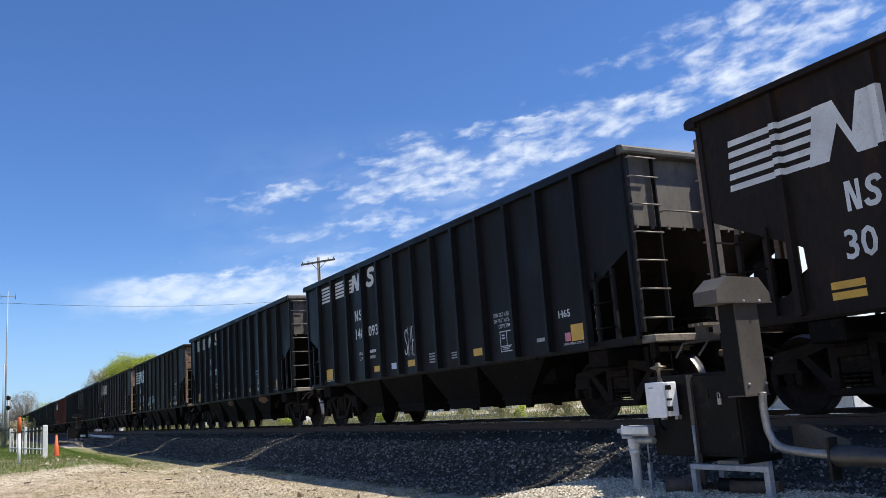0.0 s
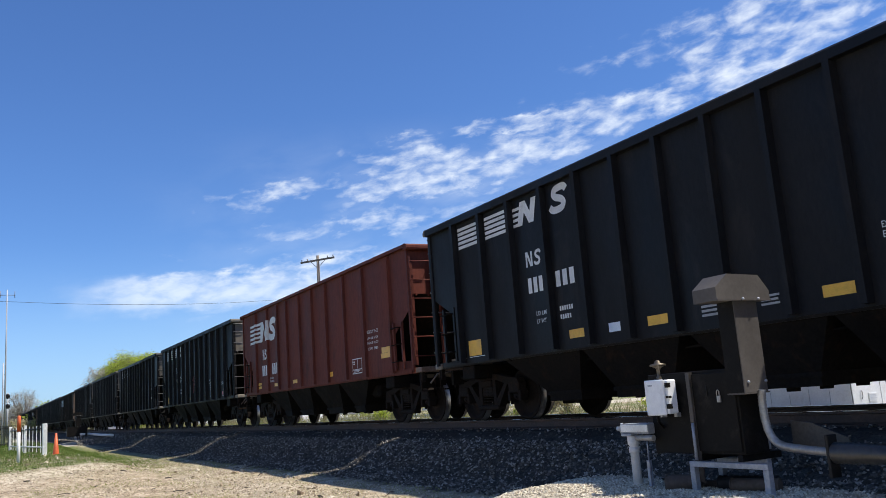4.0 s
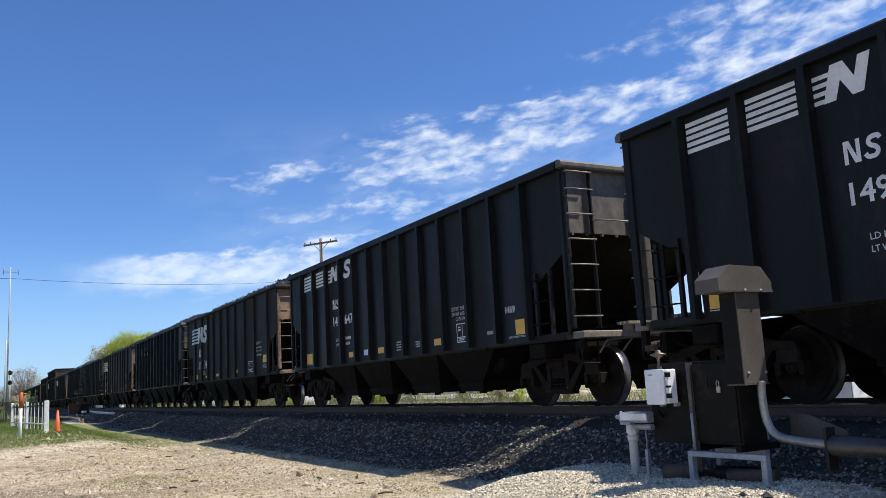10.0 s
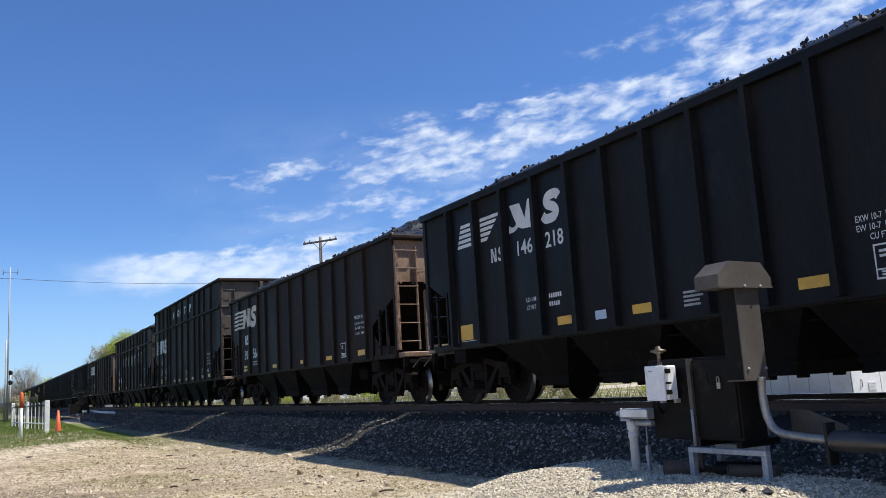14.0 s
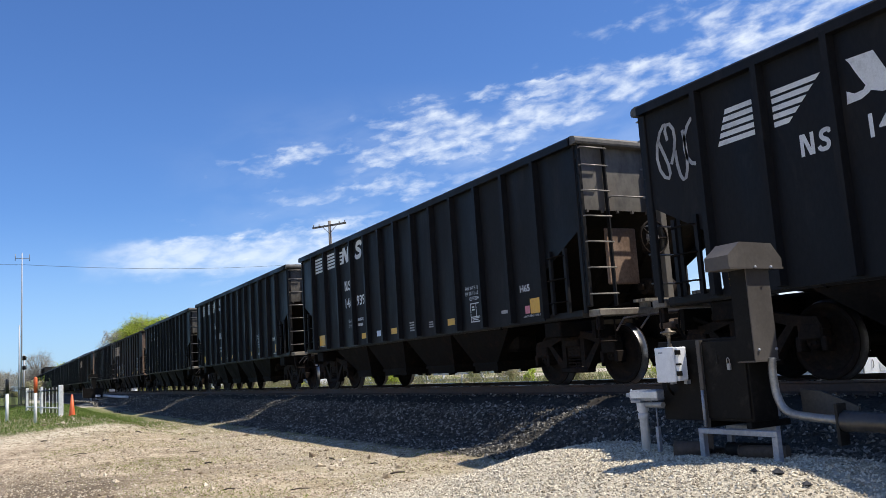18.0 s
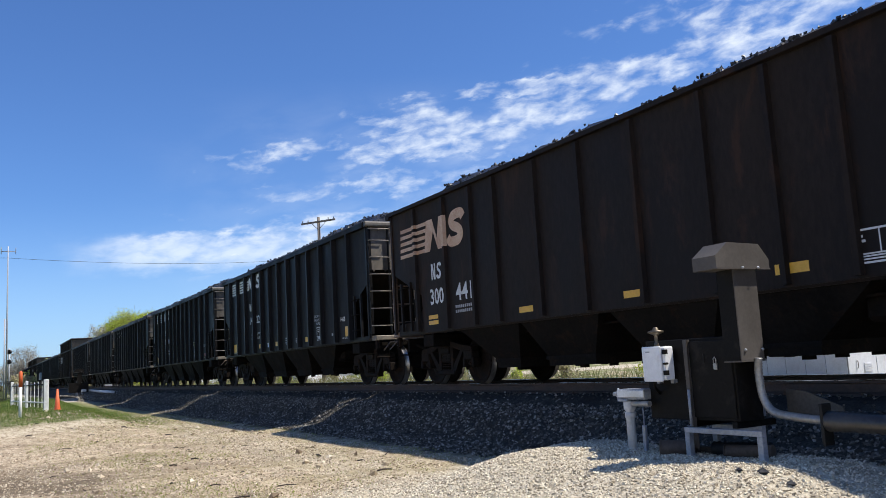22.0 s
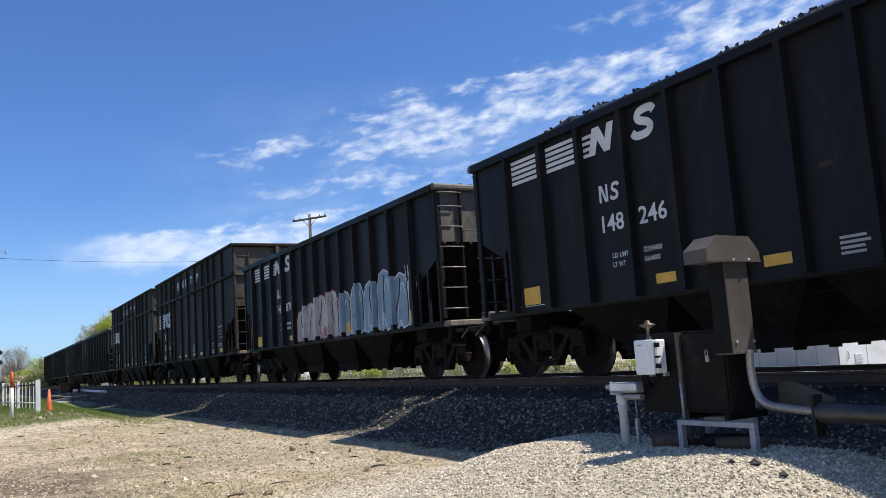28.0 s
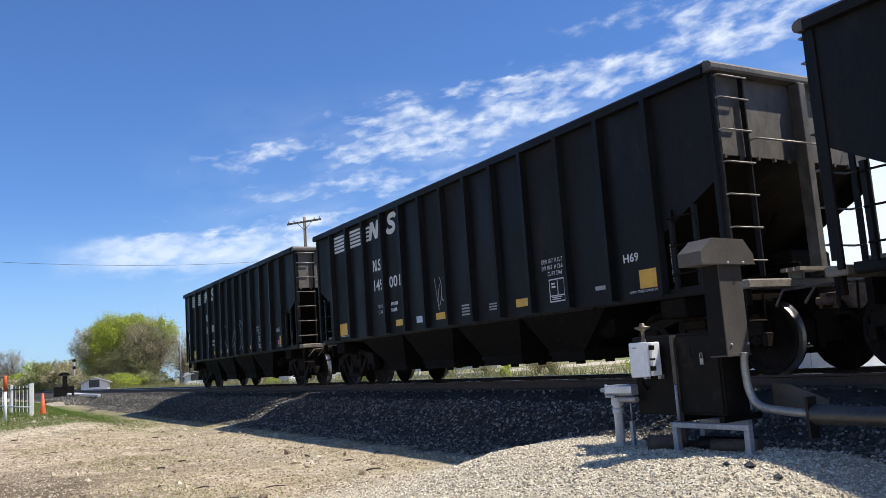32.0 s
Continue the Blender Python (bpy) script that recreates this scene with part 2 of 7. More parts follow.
def tube(bm, pts, r, seg=6, slot=0, caps=True):
    """A round bar along a line of points."""
    pts = [Vector(p) for p in pts]
    rings = []
    ref = Vector((0, 0, 1))
    for i, p in enumerate(pts):
        d = (pts[min(i + 1, len(pts) - 1)] - pts[max(i - 1, 0)]).normalized()
        if abs(d.dot(ref)) > 0.95:
            ref = Vector((0, 1, 0)) if abs(d.y) < 0.9 else Vector((1, 0, 0))
        s = d.cross(ref).normalized()
        t = s.cross(d).normalized()
        ri = r[i] if isinstance(r, (list, tuple)) else r
        rings.append([bm.verts.new(p + ri * (math.cos(2 * math.pi * k / seg) * s + math.sin(2 * math.pi * k / seg) * t)) for k in range(seg)])
    for a, b in zip(rings, rings[1:]):
        for k in range(seg):
            f = bm.faces.new((a[k], a[(k + 1) % seg], b[(k + 1) % seg], b[k]))
            f.smooth, f.material_index = True, slot
    if caps:
        for q in (rings[0][::-1], rings[-1]):
            bm.faces.new(q).material_index = slot
    return bm


def lathe(bm, profile, seg=24, axis="y", slots=None):
    """Turn a profile of (radius, height) round an axis."""
    rings = []
    for r, hgt in profile:
        ring = []
        for k in range(seg):
            c, s = r * math.cos(2 * math.pi * k / seg), r * math.sin(2 * math.pi * k / seg)
            ring.append(bm.verts.new({"y": (c, hgt, s), "z": (c, s, hgt), "x": (hgt, c, s)}[axis]))
        rings.append(ring)
    for i, (a, b) in enumerate(zip(rings, rings[1:])):
        for k in range(seg):
            f = bm.faces.new((a[k], b[k], b[(k + 1) % seg], a[(k + 1) % seg]))
            f.smooth = True
            f.material_index = slots[i] if slots else 0
    return bm


def ribbon(bm, pts, w, y, close=False):
    """A flat painted stroke of width w in the plane y, along points (x, z)."""
    pts = [Vector((p[0], p[1])) for p in pts]
    n = len(pts)
    left, right = [], []
    for i, p in enumerate(pts):
        a = pts[i - 1] if i else (pts[-1] if close else None)
        b = pts[i + 1] if i < n - 1 else (pts[0] if close else None)
        d = ((b if b is not None else p) - (a if a is not None else p)).normalized()
        m = Vector((-d.y, d.x)) * w / 2
        left.append(bm.verts.new((p.x + m.x, y, p.y + m.y)))
        right.append(bm.verts.new((p.x - m.x, y, p.y - m.y)))
    for i in range(n if close else n - 1):
        j = (i + 1) % n
        f = bm.faces.new((left[i], right[i], right[j], left[j]))
    return bm


def flat(bm, pts, y):
    """A painted patch in the plane y, outline of (x, z)."""
    f = bm.faces.new([bm.verts.new((p[0], y, p[1])) for p in pts])
    f.normal_update()
    if f.normal.y > 0:
        f.normal_flip()
    return bm


def patch(bm, x0, x1, z0, z1, y):
    return flat(bm, ((x0, z0), (x1, z0), (x1, z1), (x0, z1)), y)


# ---- lettering: all strings are turned into meshes at once ----
WORDS = {}


def lettering(strings, bold=0.018):
    obs = []
    for s in strings:
        cu = bpy.data.curves.new("letters", "FONT")
        cu.body, cu.size, cu.offset, cu.resolution_u = s, 1.0, 0.05 if len(s) == 1 else bold if len(s) < 4 else 0.008, 2
        obs.append((s, new("letters", cu)))
    dg = bpy.context.evaluated_depsgraph_get()
    for s, ob in obs:
        me = bpy.data.meshes.new_from_object(ob.evaluated_get(dg))
        co = np.empty(len(me.vertices) * 3)
        me.vertices.foreach_get("co", co)
        co = co.reshape(-1, 3)
        lo, hi = co.min(0), co.max(0)
        faces = [tuple(p.vertices) for p in me.polygons]
        WORDS[s] = ((co - lo) / (hi - lo + (0, 0, 1)), faces)
        bpy.data.meshes.remove(me)
    for s, ob in obs:
        cu = ob.data
        bpy.data.objects.remove(ob)
        bpy.data.curves.remove(cu)


def word(bm, s, x0, x1, z0, z1, y, lean=0.0):
    """The string s, fitted into a frame on a wall that faces -y."""
    co, faces = WORDS[s]
    vs = [bm.verts.new((x0 + (x1 - x0) * c[0] + lean * (z1 - z0) * c[1], y, z0 + (z1 - z0) * c[1])) for c in co]
    for f in faces:
        bm.faces.new([vs[i] for i in f])
    return bm


N_SHAPE = ((0, 0), (0.25, 0), (0.37, 0.52), (0.58, 0), (0.80, 0), (1.0, 1), (0.76, 1), (0.65, 0.48), (0.46, 1), (0.2, 1))
S_KNOTS = ((0.97, 0.76), (0.86, 0.89), (0.62, 0.91), (0.36, 0.86), (0.26, 0.70), (0.40, 0.56), (0.66, 0.46), (0.80, 0.30), (0.68, 0.13), (0.42, 0.09), (0.16, 0.12), (0.02, 0.26))


def rounded(knots, steps=4):
    """A smooth line through the knots."""
    p = [Vector(k) for k in knots]
    out = []
    for i in range(len(p) - 1):
        a, b, c, d = p[max(i - 1, 0)], p[i], p[i + 1], p[min(i + 2, len(p) - 1)]
        for k in range(steps):
            t = k / steps
            out.append(tuple(0.5 * (2 * b + (c - a) * t + (2 * a - 5 * b + 4 * c - d) * t * t + (3 * b - a - 3 * c + d) * t ** 3)))
    return out + [tuple(p[-1])]


S_SHAPE = rounded(S_KNOTS)


def n_mark(bm, x0, x1, z0, z1, y):
    flat(bm, [(x0 + (x1 - x0) * p, z0 + (z1 - z0) * q) for p, q in N_SHAPE], y)


def n_mark_plain(bm, x0, x1, z0, z1, y):
    w = 0.046
    patch(bm, x0, x0 + w, z0, z1, y)
    patch(bm, x1 - w, x1, z0, z1, y)
    flat(bm, ((x0 + w * 0.4, z1), (x1 - w * 1.5, z0), (x1 - w * 0.4, z0), (x0 + w * 1.5, z1)), y - 0.001)


def s_mark(bm, x0, x1, z0, z1, y, w=0.19):
    ribbon(bm, [(x0 + (x1 - x0) * p, z0 + (z1 - z0) * q) for p, q in S_SHAPE], w * (z1 - z0), y)


def bars(bm, x0, x1, z0, z1, y, rows, fill=0.55):
    rnd = random.Random(int(x0 * 100 + z0 * 1000))
    step = (z1 - z0) / rows
    for i in range(rows):
        z = z1 - (i + 1) * step
        patch(bm, x0, x0 + (x1 - x0) * rnd.uniform(0.7, 1.0), z + step * (1 - fill) / 2, z + step * (1 + fill) / 2, y)


# ---- the coal cars ----
WHEEL_R = 0.457


def wheelset_mesh():
    bm = bmesh.new()
    for sgn in (-1, 1):
        prof = [(0.09, 0.70), (0.13, 0.83), (0.19, 0.80), (0.33, 0.735), (0.385, 0.80), (0.395, 0.815), (0.452, 0.812), (0.457, 0.80), (0.462, 0.715), (0.490, 0.705), (0.490, 0.685), (0.40, 0.682), (0.385, 0.70), (0.32, 0.715), (0.18, 0.70), (0.09, 0.66)]
        slots = [0, 0, 0, 0, 0, 0, 0, 1, 1, 0, 0, 0, 0, 0, 0]
        lathe(bm, [(r, sgn * w) for r, w in prof], 32, "y", slots)
    tube(bm, [(0, -1.0, 0), (0, -0.84, 0), (0, -0.66, 0), (0, 0.66, 0), (0, 0.84, 0), (0, 1.0, 0)], [0.075, 0.085, 0.10, 0.085, 0.085, 0.075], 12)
    for sgn in (-1, 1):
        lathe(bm, [(0.005, sgn * 1.02), (0.09, sgn * 1.02), (0.105, sgn * 0.99), (0.105, sgn * 0.90), (0.005, sgn * 0.90)], 14)
        for k in range(3):
            a = 2 * math.pi * k / 3
            box(bm, 0.05 * math.cos(a) - 0.015, 0.05 * math.cos(a) + 0.015, sgn * 1.03 - 0.012, sgn * 1.03 + 0.012, 0.05 * math.sin(a) - 0.015, 0.05 * math.sin(a) + 0.015)
    bmesh.ops.recalc_face_normals(bm, faces=bm.faces)
    me = bpy.data.meshes.new("wheelset")
    bm.to_mesh(me)
    bm.free()
    for m in (CAST, TREAD):
        me.materials.append(m)
    return me


def side_frame_mesh():
    """A cast truck side frame: bowed top member, sagging bottom member, columns, pedestals and springs."""
    bm = bmesh.new()
    top = [(-1.08, 0.10), (-1.02, 0.24), (-0.72, 0.27), (-0.30, 0.36), (0.30, 0.36), (0.72, 0.27), (1.02, 0.24), (1.08, 0.10), (0.98, 0.08), (0.88, 0.15), (0.68, 0.15), (0.30, 0.25), (-0.30, 0.25), (-0.68, 0.15), (-0.88, 0.15), (-0.98, 0.08)]
    prism(bm, top, -0.08, 0.08)
    for s in (-1, 1):
        prism(bm, [(s * 0.70, 0.17), (s * 0.60, 0.19), (s * 0.24, -0.17), (s * 0.24, -0.28), (s * 0.33, -0.28)], -0.07, 0.07)
        prism(bm, [(s * 0.20, 0.26), (s * 0.30, 0.26), (s * 0.30, -0.20), (s * 0.20, -0.20)], -0.075, 0.075)
        box(bm, s * 0.90 - 0.17, s * 0.90 + 0.17, -0.09, 0.09, -0.02, 0.17, 0.02)
        for dx in (-0.17, 0.17):
            box(bm, s * 0.90 + dx - 0.04, s * 0.90 + dx + 0.04, -0.085, 0.085, -0.16, 0.02, 0.012)
    box(bm, -0.36, 0.36, -0.09, 0.09, -0.30, -0.21, 0.02)
    for cx in (-0.11, 0.0, 0.11):
        for k in range(6):
            lathe_at = bmesh.new()
            lathe(lathe_at, [(0.050, -0.012), (0.062, 0), (0.050, 0.012)], 10, "z")
            bmesh.ops.translate(lathe_at, verts=lathe_at.verts, vec=(cx, -0.03, -0.19 + k * 0.052))
            me = bpy.data.meshes.new("coil")
            lathe_at.to_mesh(me)
            lathe_at.free()
            bm.from_mesh(me)
            bpy.data.meshes.remove(me)
    box(bm, -0.19, 0.19, -0.11, 0.06, 0.12, 0.25, 0.02)
    bmesh.ops.recalc_face_normals(bm, faces=bm.faces)
    me = bpy.data.meshes.new("side_frame")
    bm.to_mesh(me)
    bm.free()
    me.materials.append(CAST)
    return me


WHEELSET, SIDE_FRAME = wheelset_mesh(), side_frame_mesh()


def bogie(parent, x):
    b = part("bogie", box(bmesh.new(), -0.19, 0.19, -1.06, 1.06, 0.44, 0.68, 0.03), CAST, parent, "rusty cast steel truck", (x, 0, 0))
    for y in (-0.99, 0.99):
        part("side_frame", SIDE_FRAME, None, b, at=(0, y, 0.50))
    for dx in (-0.89, 0.89):
        part("wheelset", WHEELSET, None, b, "steel wheels with bright worn treads", (dx, 0, WHEEL_R))
    bm = bmesh.new()
    for dx in (-0.36, 0.36):
        box(bm, dx - 0.05, dx + 0.05, -0.85, 0.85, 0.36, 0.44, 0.01)
        for y in (-0.78, 0.78):
            box(bm, dx * 1.22 - 0.03, dx * 1.22 + 0.03, y - 0.06, y + 0.06, 0.28, 0.54, 0.01)
    part("brake_beam", bm, UNDER, b)


def hopper_mesh(x0, x1, low, run0, run1):
    """A discharge hopper: its end walls run in by run0 and run1 towards the gate."""
    bm = bmesh.new()
    a, b = x0 + run0, x1 - run1
    ring = [[(x0, 1.48, 1.10), (x1, 1.48, 1.10), (x1, -1.48, 1.10), (x0, -1.48, 1.10)], [(a, 1.20, low + 0.14), (b, 1.20, low + 0.14), (b, -1.20, low + 0.14), (a, -1.20, low + 0.14)], [(a, 1.20, low), (b, 1.20, low), (b, -1.20, low), (a, -1.20, low)]]
    vs = [[bm.verts.new(p) for p in r] for r in ring]
    for p, q in zip(vs, vs[1:]):
        for i in range(4):
            bm.faces.new((p[i], p[(i + 1) % 4], q[(i + 1) % 4], q[i]))
    bm.faces.new(vs[-1])
    bm.faces.new(vs[0][::-1])
    box(bm, a - 0.04, b + 0.04, -1.23, 1.23, low + 0.10, low + 0.16)
    for y in (-0.95, -0.35, 0.35, 0.95):
        box(bm, (a + b) / 2 - 0.07, (a + b) / 2 + 0.07, y - 0.04, y + 0.04, low - 0.05, low + 0.03)
    bmesh.ops.recalc_face_normals(bm, faces=bm.faces)
    return bm


def ladder(parent, axis, fixed, lo, hi, zs, mat, rung_mat, out):
    """A ladder on a car's end (axis 'y') or side (axis 'x'): two stiles and bowed rungs."""
    bm = bmesh.new()
    z0, z1 = zs[0] - 0.18, zs[-1] + 0.12
    for e in (lo, hi):
        if axis == "y":
            box(bm, min(fixed, fixed + 0.07 * out), max(fixed, fixed + 0.07 * out), e - 0.012, e + 0.012, z0, z1)
            for z in zs:
                box(bm, min(fixed + 0.02 * out, fixed + 0.05 * out), max(fixed + 0.02 * out, fixed + 0.05 * out), e - 0.02, e - 0.012, z - 0.16, z - 0.13)
        else:
            box(bm, e - 0.03, e + 0.03, fixed - 0.045, fixed + 0.005, z0, z1)
    if axis == "y":
        box(bm, min(fixed, fixed + 0.022 * out), max(fixed, fixed + 0.022 * out), lo - 0.02, lo + 0.085, z0, z1)
        for z in zs:
            for dz in (0.05, 0.17):
                box(bm, min(fixed, fixed + 0.036 * out), max(fixed, fixed + 0.036 * out), lo + 0.02, lo + 0.045, z - dz - 0.012, z - dz + 0.012)
    ld = part("ladder", bm, mat, parent)
    for z in zs:
        r = bmesh.new()
        if axis == "y":
            o = fixed + 0.13 * out
            tube(r, [(fixed, lo, z), (o, lo + 0.01, z), (o, hi - 0.01, z), (fixed, hi, z)], 0.0125, 5)
        else:
            o = fixed - 0.11
            tube(r, [(lo, fixed, z), (lo + 0.01, o, z), (hi - 0.01, o, z), (hi, fixed, z)], 0.0125, 5)
        part("rung", r, rung_mat, ld)


def coupler(parent, x, d):
    bm = bmesh.new()
    box(bm, min(x, x + d * 0.55), max(x, x + d * 0.55), -0.07, 0.07, 0.80, 0.96, 0.015)
    prism(bm, [(x + d * 0.50, -0.14), (x + d * 0.62, -0.19), (x + d * 0.80, -0.16), (x + d * 0.84, -0.05), (x + d * 0.72, -0.02), (x + d * 0.72, 0.06), (x + d * 0.86, 0.10), (x + d * 0.84, 0.19), (x + d * 0.58, 0.15)], 0.74, 1.02, "z")
    part("coupler", bm, COUPLER_RUST, parent, "rusty automatic coupler")
    bm = bmesh.new()
    tube(bm, [(x + d * 0.35, -0.22, 0.84), (x + d * 0.5, -0.26, 0.66), (x + d * 0.66, -0.22, 0.54), (x + d * 0.84, -0.12, 0.58)], 0.026, 7)
    part("brake_hose", bm, UNDER, parent)
    bm = box(bmesh.new(), min(x + d * 0.10, x + d * 0.38), max(x + d * 0.10, x + d * 0.38), -0.36, -0.27, 0.80, 0.90, 0.02)
    box(bm, min(x + d * 0.22, x + d * 0.30), max(x + d * 0.22, x + d * 0.30), -0.40, -0.22, 0.90, 0.94)
    part("angle_cock", bm, COUPLER_RUST, parent)
    part("corner_bracket", box(bmesh.new(), min(x - d * 0.10, x), max(x - d * 0.10, x), -1.42, -1.33, 0.84, 1.05, 0.01), CAST, parent)
    bm = bmesh.new()
    tube(bm, [(x + d * 0.62, -0.05, 1.04), (x + d * 0.40, -0.15, 1.06), (x + d * 0.36, -1.25, 0.98), (x + d * 0.38, -1.42, 0.80)], 0.016, 5)
    part("uncoupling_lever", bm, COUPLER_RUST, parent)


def brake_wheel(parent, x, y, z, d):
    bm = bmesh.new()
    ring = [(x + d * 0.16, y + 0.27 * math.cos(a), z + 0.27 * math.sin(a)) for a in [2 * math.pi * k / 20 for k in range(21)]]
    tube(bm, ring, 0.018, 6, caps=False)
    for k in range(5):
        a = 2 * math.pi * k / 5
        tube(bm, [(x + d * 0.13, y, z), (x + d * 0.16, y + 0.27 * math.cos(a), z + 0.27 * math.sin(a))], 0.014, 5)
    box(bm, min(x, x + d * 0.12), max(x, x + d * 0.12), y - 0.15, y + 0.15, z - 0.22, z + 0.20, 0.03)
    tube(bm, [(x + d * 0.06, y, z - 0.2), (x + d * 0.05, y, 1.2)], 0.02, 6)
    lathe_cup = bmesh.new()
    lathe(lathe_cup, [(0.0, x + d * 0.21), (0.06, x + d * 0.205), (0.12, x + d * 0.14), (0.125, x + d * 0.12)], 14, "x")
    bmesh.ops.translate(lathe_cup, verts=lathe_cup.verts, vec=(0, y, z))
    part("brake_wheel", bm, CAST, parent, "rusty hand brake wheel on its gear housing")
    part("wheel_hub", lathe_cup, GRAB, parent, "worn bare metal hub")
    part("valve_plate", box(bmesh.new(), min(x - d * 0.22, x - d * 0.16), max(x - d * 0.22, x - d * 0.16), -0.92, -0.30, 1.55, 2.45, 0.02), END_BROWN, parent, "rusty brown valve plate")
    bm = tube(bmesh.new(), [(x - d * 0.12, -0.28, 1.50), (x - d * 0.12, 0.30, 1.50)], 0.13, 12)
    tube(bm, [(x - d * 0.12, -0.36, 1.50), (x - d * 0.12, -0.28, 1.50)], 0.06, 10)
    part("brake_cylinder", bm, CAST, parent)


def car_proto(kind, paint, end_paint):
    """One hopper car, its rear end at x = 0, its front at x = length, empty of markings."""
    new_type = kind == "ribbed"
    length, top, cut = (13.2, 3.84, 1.10) if new_type else (12.8, 3.76, 0.95) if kind == "short" else (13.8, 3.76, 1.28)
    ribs = [6.6 + s for s in (-5.55, -4.57, -3.62, -2.66, -1.76, -0.88, 0.0, 0.88, 1.76, 2.66, 3.62, 4.57, 5.55)] if new_type else [length / 13.8 * r for r in (1.15, 2.40, 3.42, 4.25, 5.50, 6.65, 7.86, 9.15, 10.15, 11.05, 12.2)]
    if kind == "tall":
        ribs = [1.2, 2.3, 3.35, 4.05, 5.5, 6.75, 8.02, 9.3, 10.2, 11.1, 12.3]
    if kind == "short":
        ribs = [1.57, 2.82, 3.84, 4.72, 5.85, 6.9, 7.95, 9.2, 10.4, 11.85]
    full = {"tall": 4.88, "raised": 4.34}.get(kind, top)
    sheet = 1.50
    tb = 1.04 if new_type else 1.36
    car = empty("hopper_car")
    # sides
    shape = [(0.03, full - 0.05), (length - 0.03, full - 0.05), (length - 0.03, 2.40), (length - cut, 1.84), (length - cut - 0.04, 1.07), (cut + 0.04, 1.07), (cut, 1.84), (0.03, 2.40)]
    part("side_panel", prism(bmesh.new(), shape, -sheet - 0.006, -sheet + 0.006), paint, car)
    part("side_panel", prism(bmesh.new(), shape, sheet - 0.006, sheet + 0.006), paint, car)
    for x in ribs:
        part("rib", prism(bmesh.new(), [(x - 0.09, sheet + 0.007), (x + 0.09, sheet + 0.007), (x + 0.05, sheet + 0.10), (x - 0.05, sheet + 0.10)], 1.14, full - 0.1, "z"), paint, car)
    deep, wide = (0.115, 0.055) if new_type else (0.075, 0.05)
    for i, x in enumerate(ribs):
        bm = bmesh.new()
        prism(bm, [(x - wide, -sheet - 0.004), (x + wide, -sheet - 0.004), (x + wide * 0.75, -sheet - deep), (x - wide * 0.75, -sheet - deep)], 1.10, full - 0.10, "z")
        part("rib", bm, paint, car)
    for s in (-1, 1):
        y0, y1 = (sheet - 0.02, sheet + 0.113)
        bm = bmesh.new()
        if new_type:
            prism(bm, [(s * y0, full - 0.14), (s * y1, full - 0.14), (s * y1, full - 0.03), (s * (y1 - 0.03), full), (s * (y0 + 0.02), full), (s * y0, full - 0.03)], 0.0, length, "x")
        else:
            prism(bm, [(s * y0, full - 0.07), (s * (y1 - 0.02), full - 0.07), (s * (y1 - 0.02), full), (s * y0, full)], 0.0, length, "x")
        part("top_chord", bm, paint, car)
        bm = bmesh.new()
        prism(bm, [(s * 1.36, 1.04), (s * 1.48, 1.04), (s * 1.492, 1.07), (s * 1.492, 1.16), (s * 1.36, 1.16)], 0.15, length - 0.15, "x")
        part("side_sill", bm, paint, car)
    if kind in ("tall", "raised"):
        zb = 3.79 if kind == "tall" else 3.50
        for s in (-1, 1):
            part("belt_rail", box(bmesh.new(), 0.0, length, min(s * 1.5, s * 1.60), max(s * 1.5, s * 1.60), zb - 0.045, zb + 0.045, 0.01), paint, car)
        for x, d in ((0.0, -1), (length, 1)):
            part("belt_rail", box(bmesh.new(), min(x, x + d * 0.10), max(x, x + d * 0.10), -1.5, 1.5, zb - 0.04, zb + 0.04, 0.01), end_paint, car)
    # ends
    for x, d in ((0.0, -1), (length, 1)):
        lo, hi = min(x, x - d * 0.02), max(x, x - d * 0.02)
        bm = box(bmesh.new(), lo, hi, -sheet, sheet, 2.70, full - 0.06)
        for k in range(10):
            yk = -1.35 + 0.30 * k
            box(bm, x - 0.02, x + 0.02 if d > 0 else x + 0.0, yk - 0.018, yk + 0.018, 2.66, 2.71)
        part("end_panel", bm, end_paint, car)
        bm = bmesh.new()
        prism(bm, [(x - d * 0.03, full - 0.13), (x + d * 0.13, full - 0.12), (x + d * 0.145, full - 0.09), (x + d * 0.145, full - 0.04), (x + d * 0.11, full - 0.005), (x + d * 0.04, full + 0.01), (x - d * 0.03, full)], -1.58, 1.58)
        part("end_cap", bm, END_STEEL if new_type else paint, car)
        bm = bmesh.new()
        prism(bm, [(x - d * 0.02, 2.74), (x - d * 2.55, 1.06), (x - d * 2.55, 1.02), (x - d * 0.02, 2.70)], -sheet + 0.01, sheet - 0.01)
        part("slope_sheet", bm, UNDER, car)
        part("end_post", box(bmesh.new(), min(x + d * 0.005, x + d * 0.17), max(x + d * 0.005, x + d * 0.17), -0.02, 0.11, 1.18, full - 0.13, 0.01), end_paint, car)
        for y in (() if new_type else (-0.62, 0.62)):
            part("end_post", box(bmesh.new(), min(x - d * 0.30, x - d * 0.22), max(x - d * 0.30, x - d * 0.22), y - 0.04, y + 0.04, 1.18, 2.56, 0.008), end_paint, car)
        for s in (-1, 1):
            y0, y1 = sorted((s * 1.485, s * 1.535))
            part("corner_post", box(bmesh.new(), min(x - d * 0.06, x + d * 0.015), max(x - d * 0.06, x + d * 0.015), y0, y1, 1.10, full - 0.08, 0.008), paint, car)
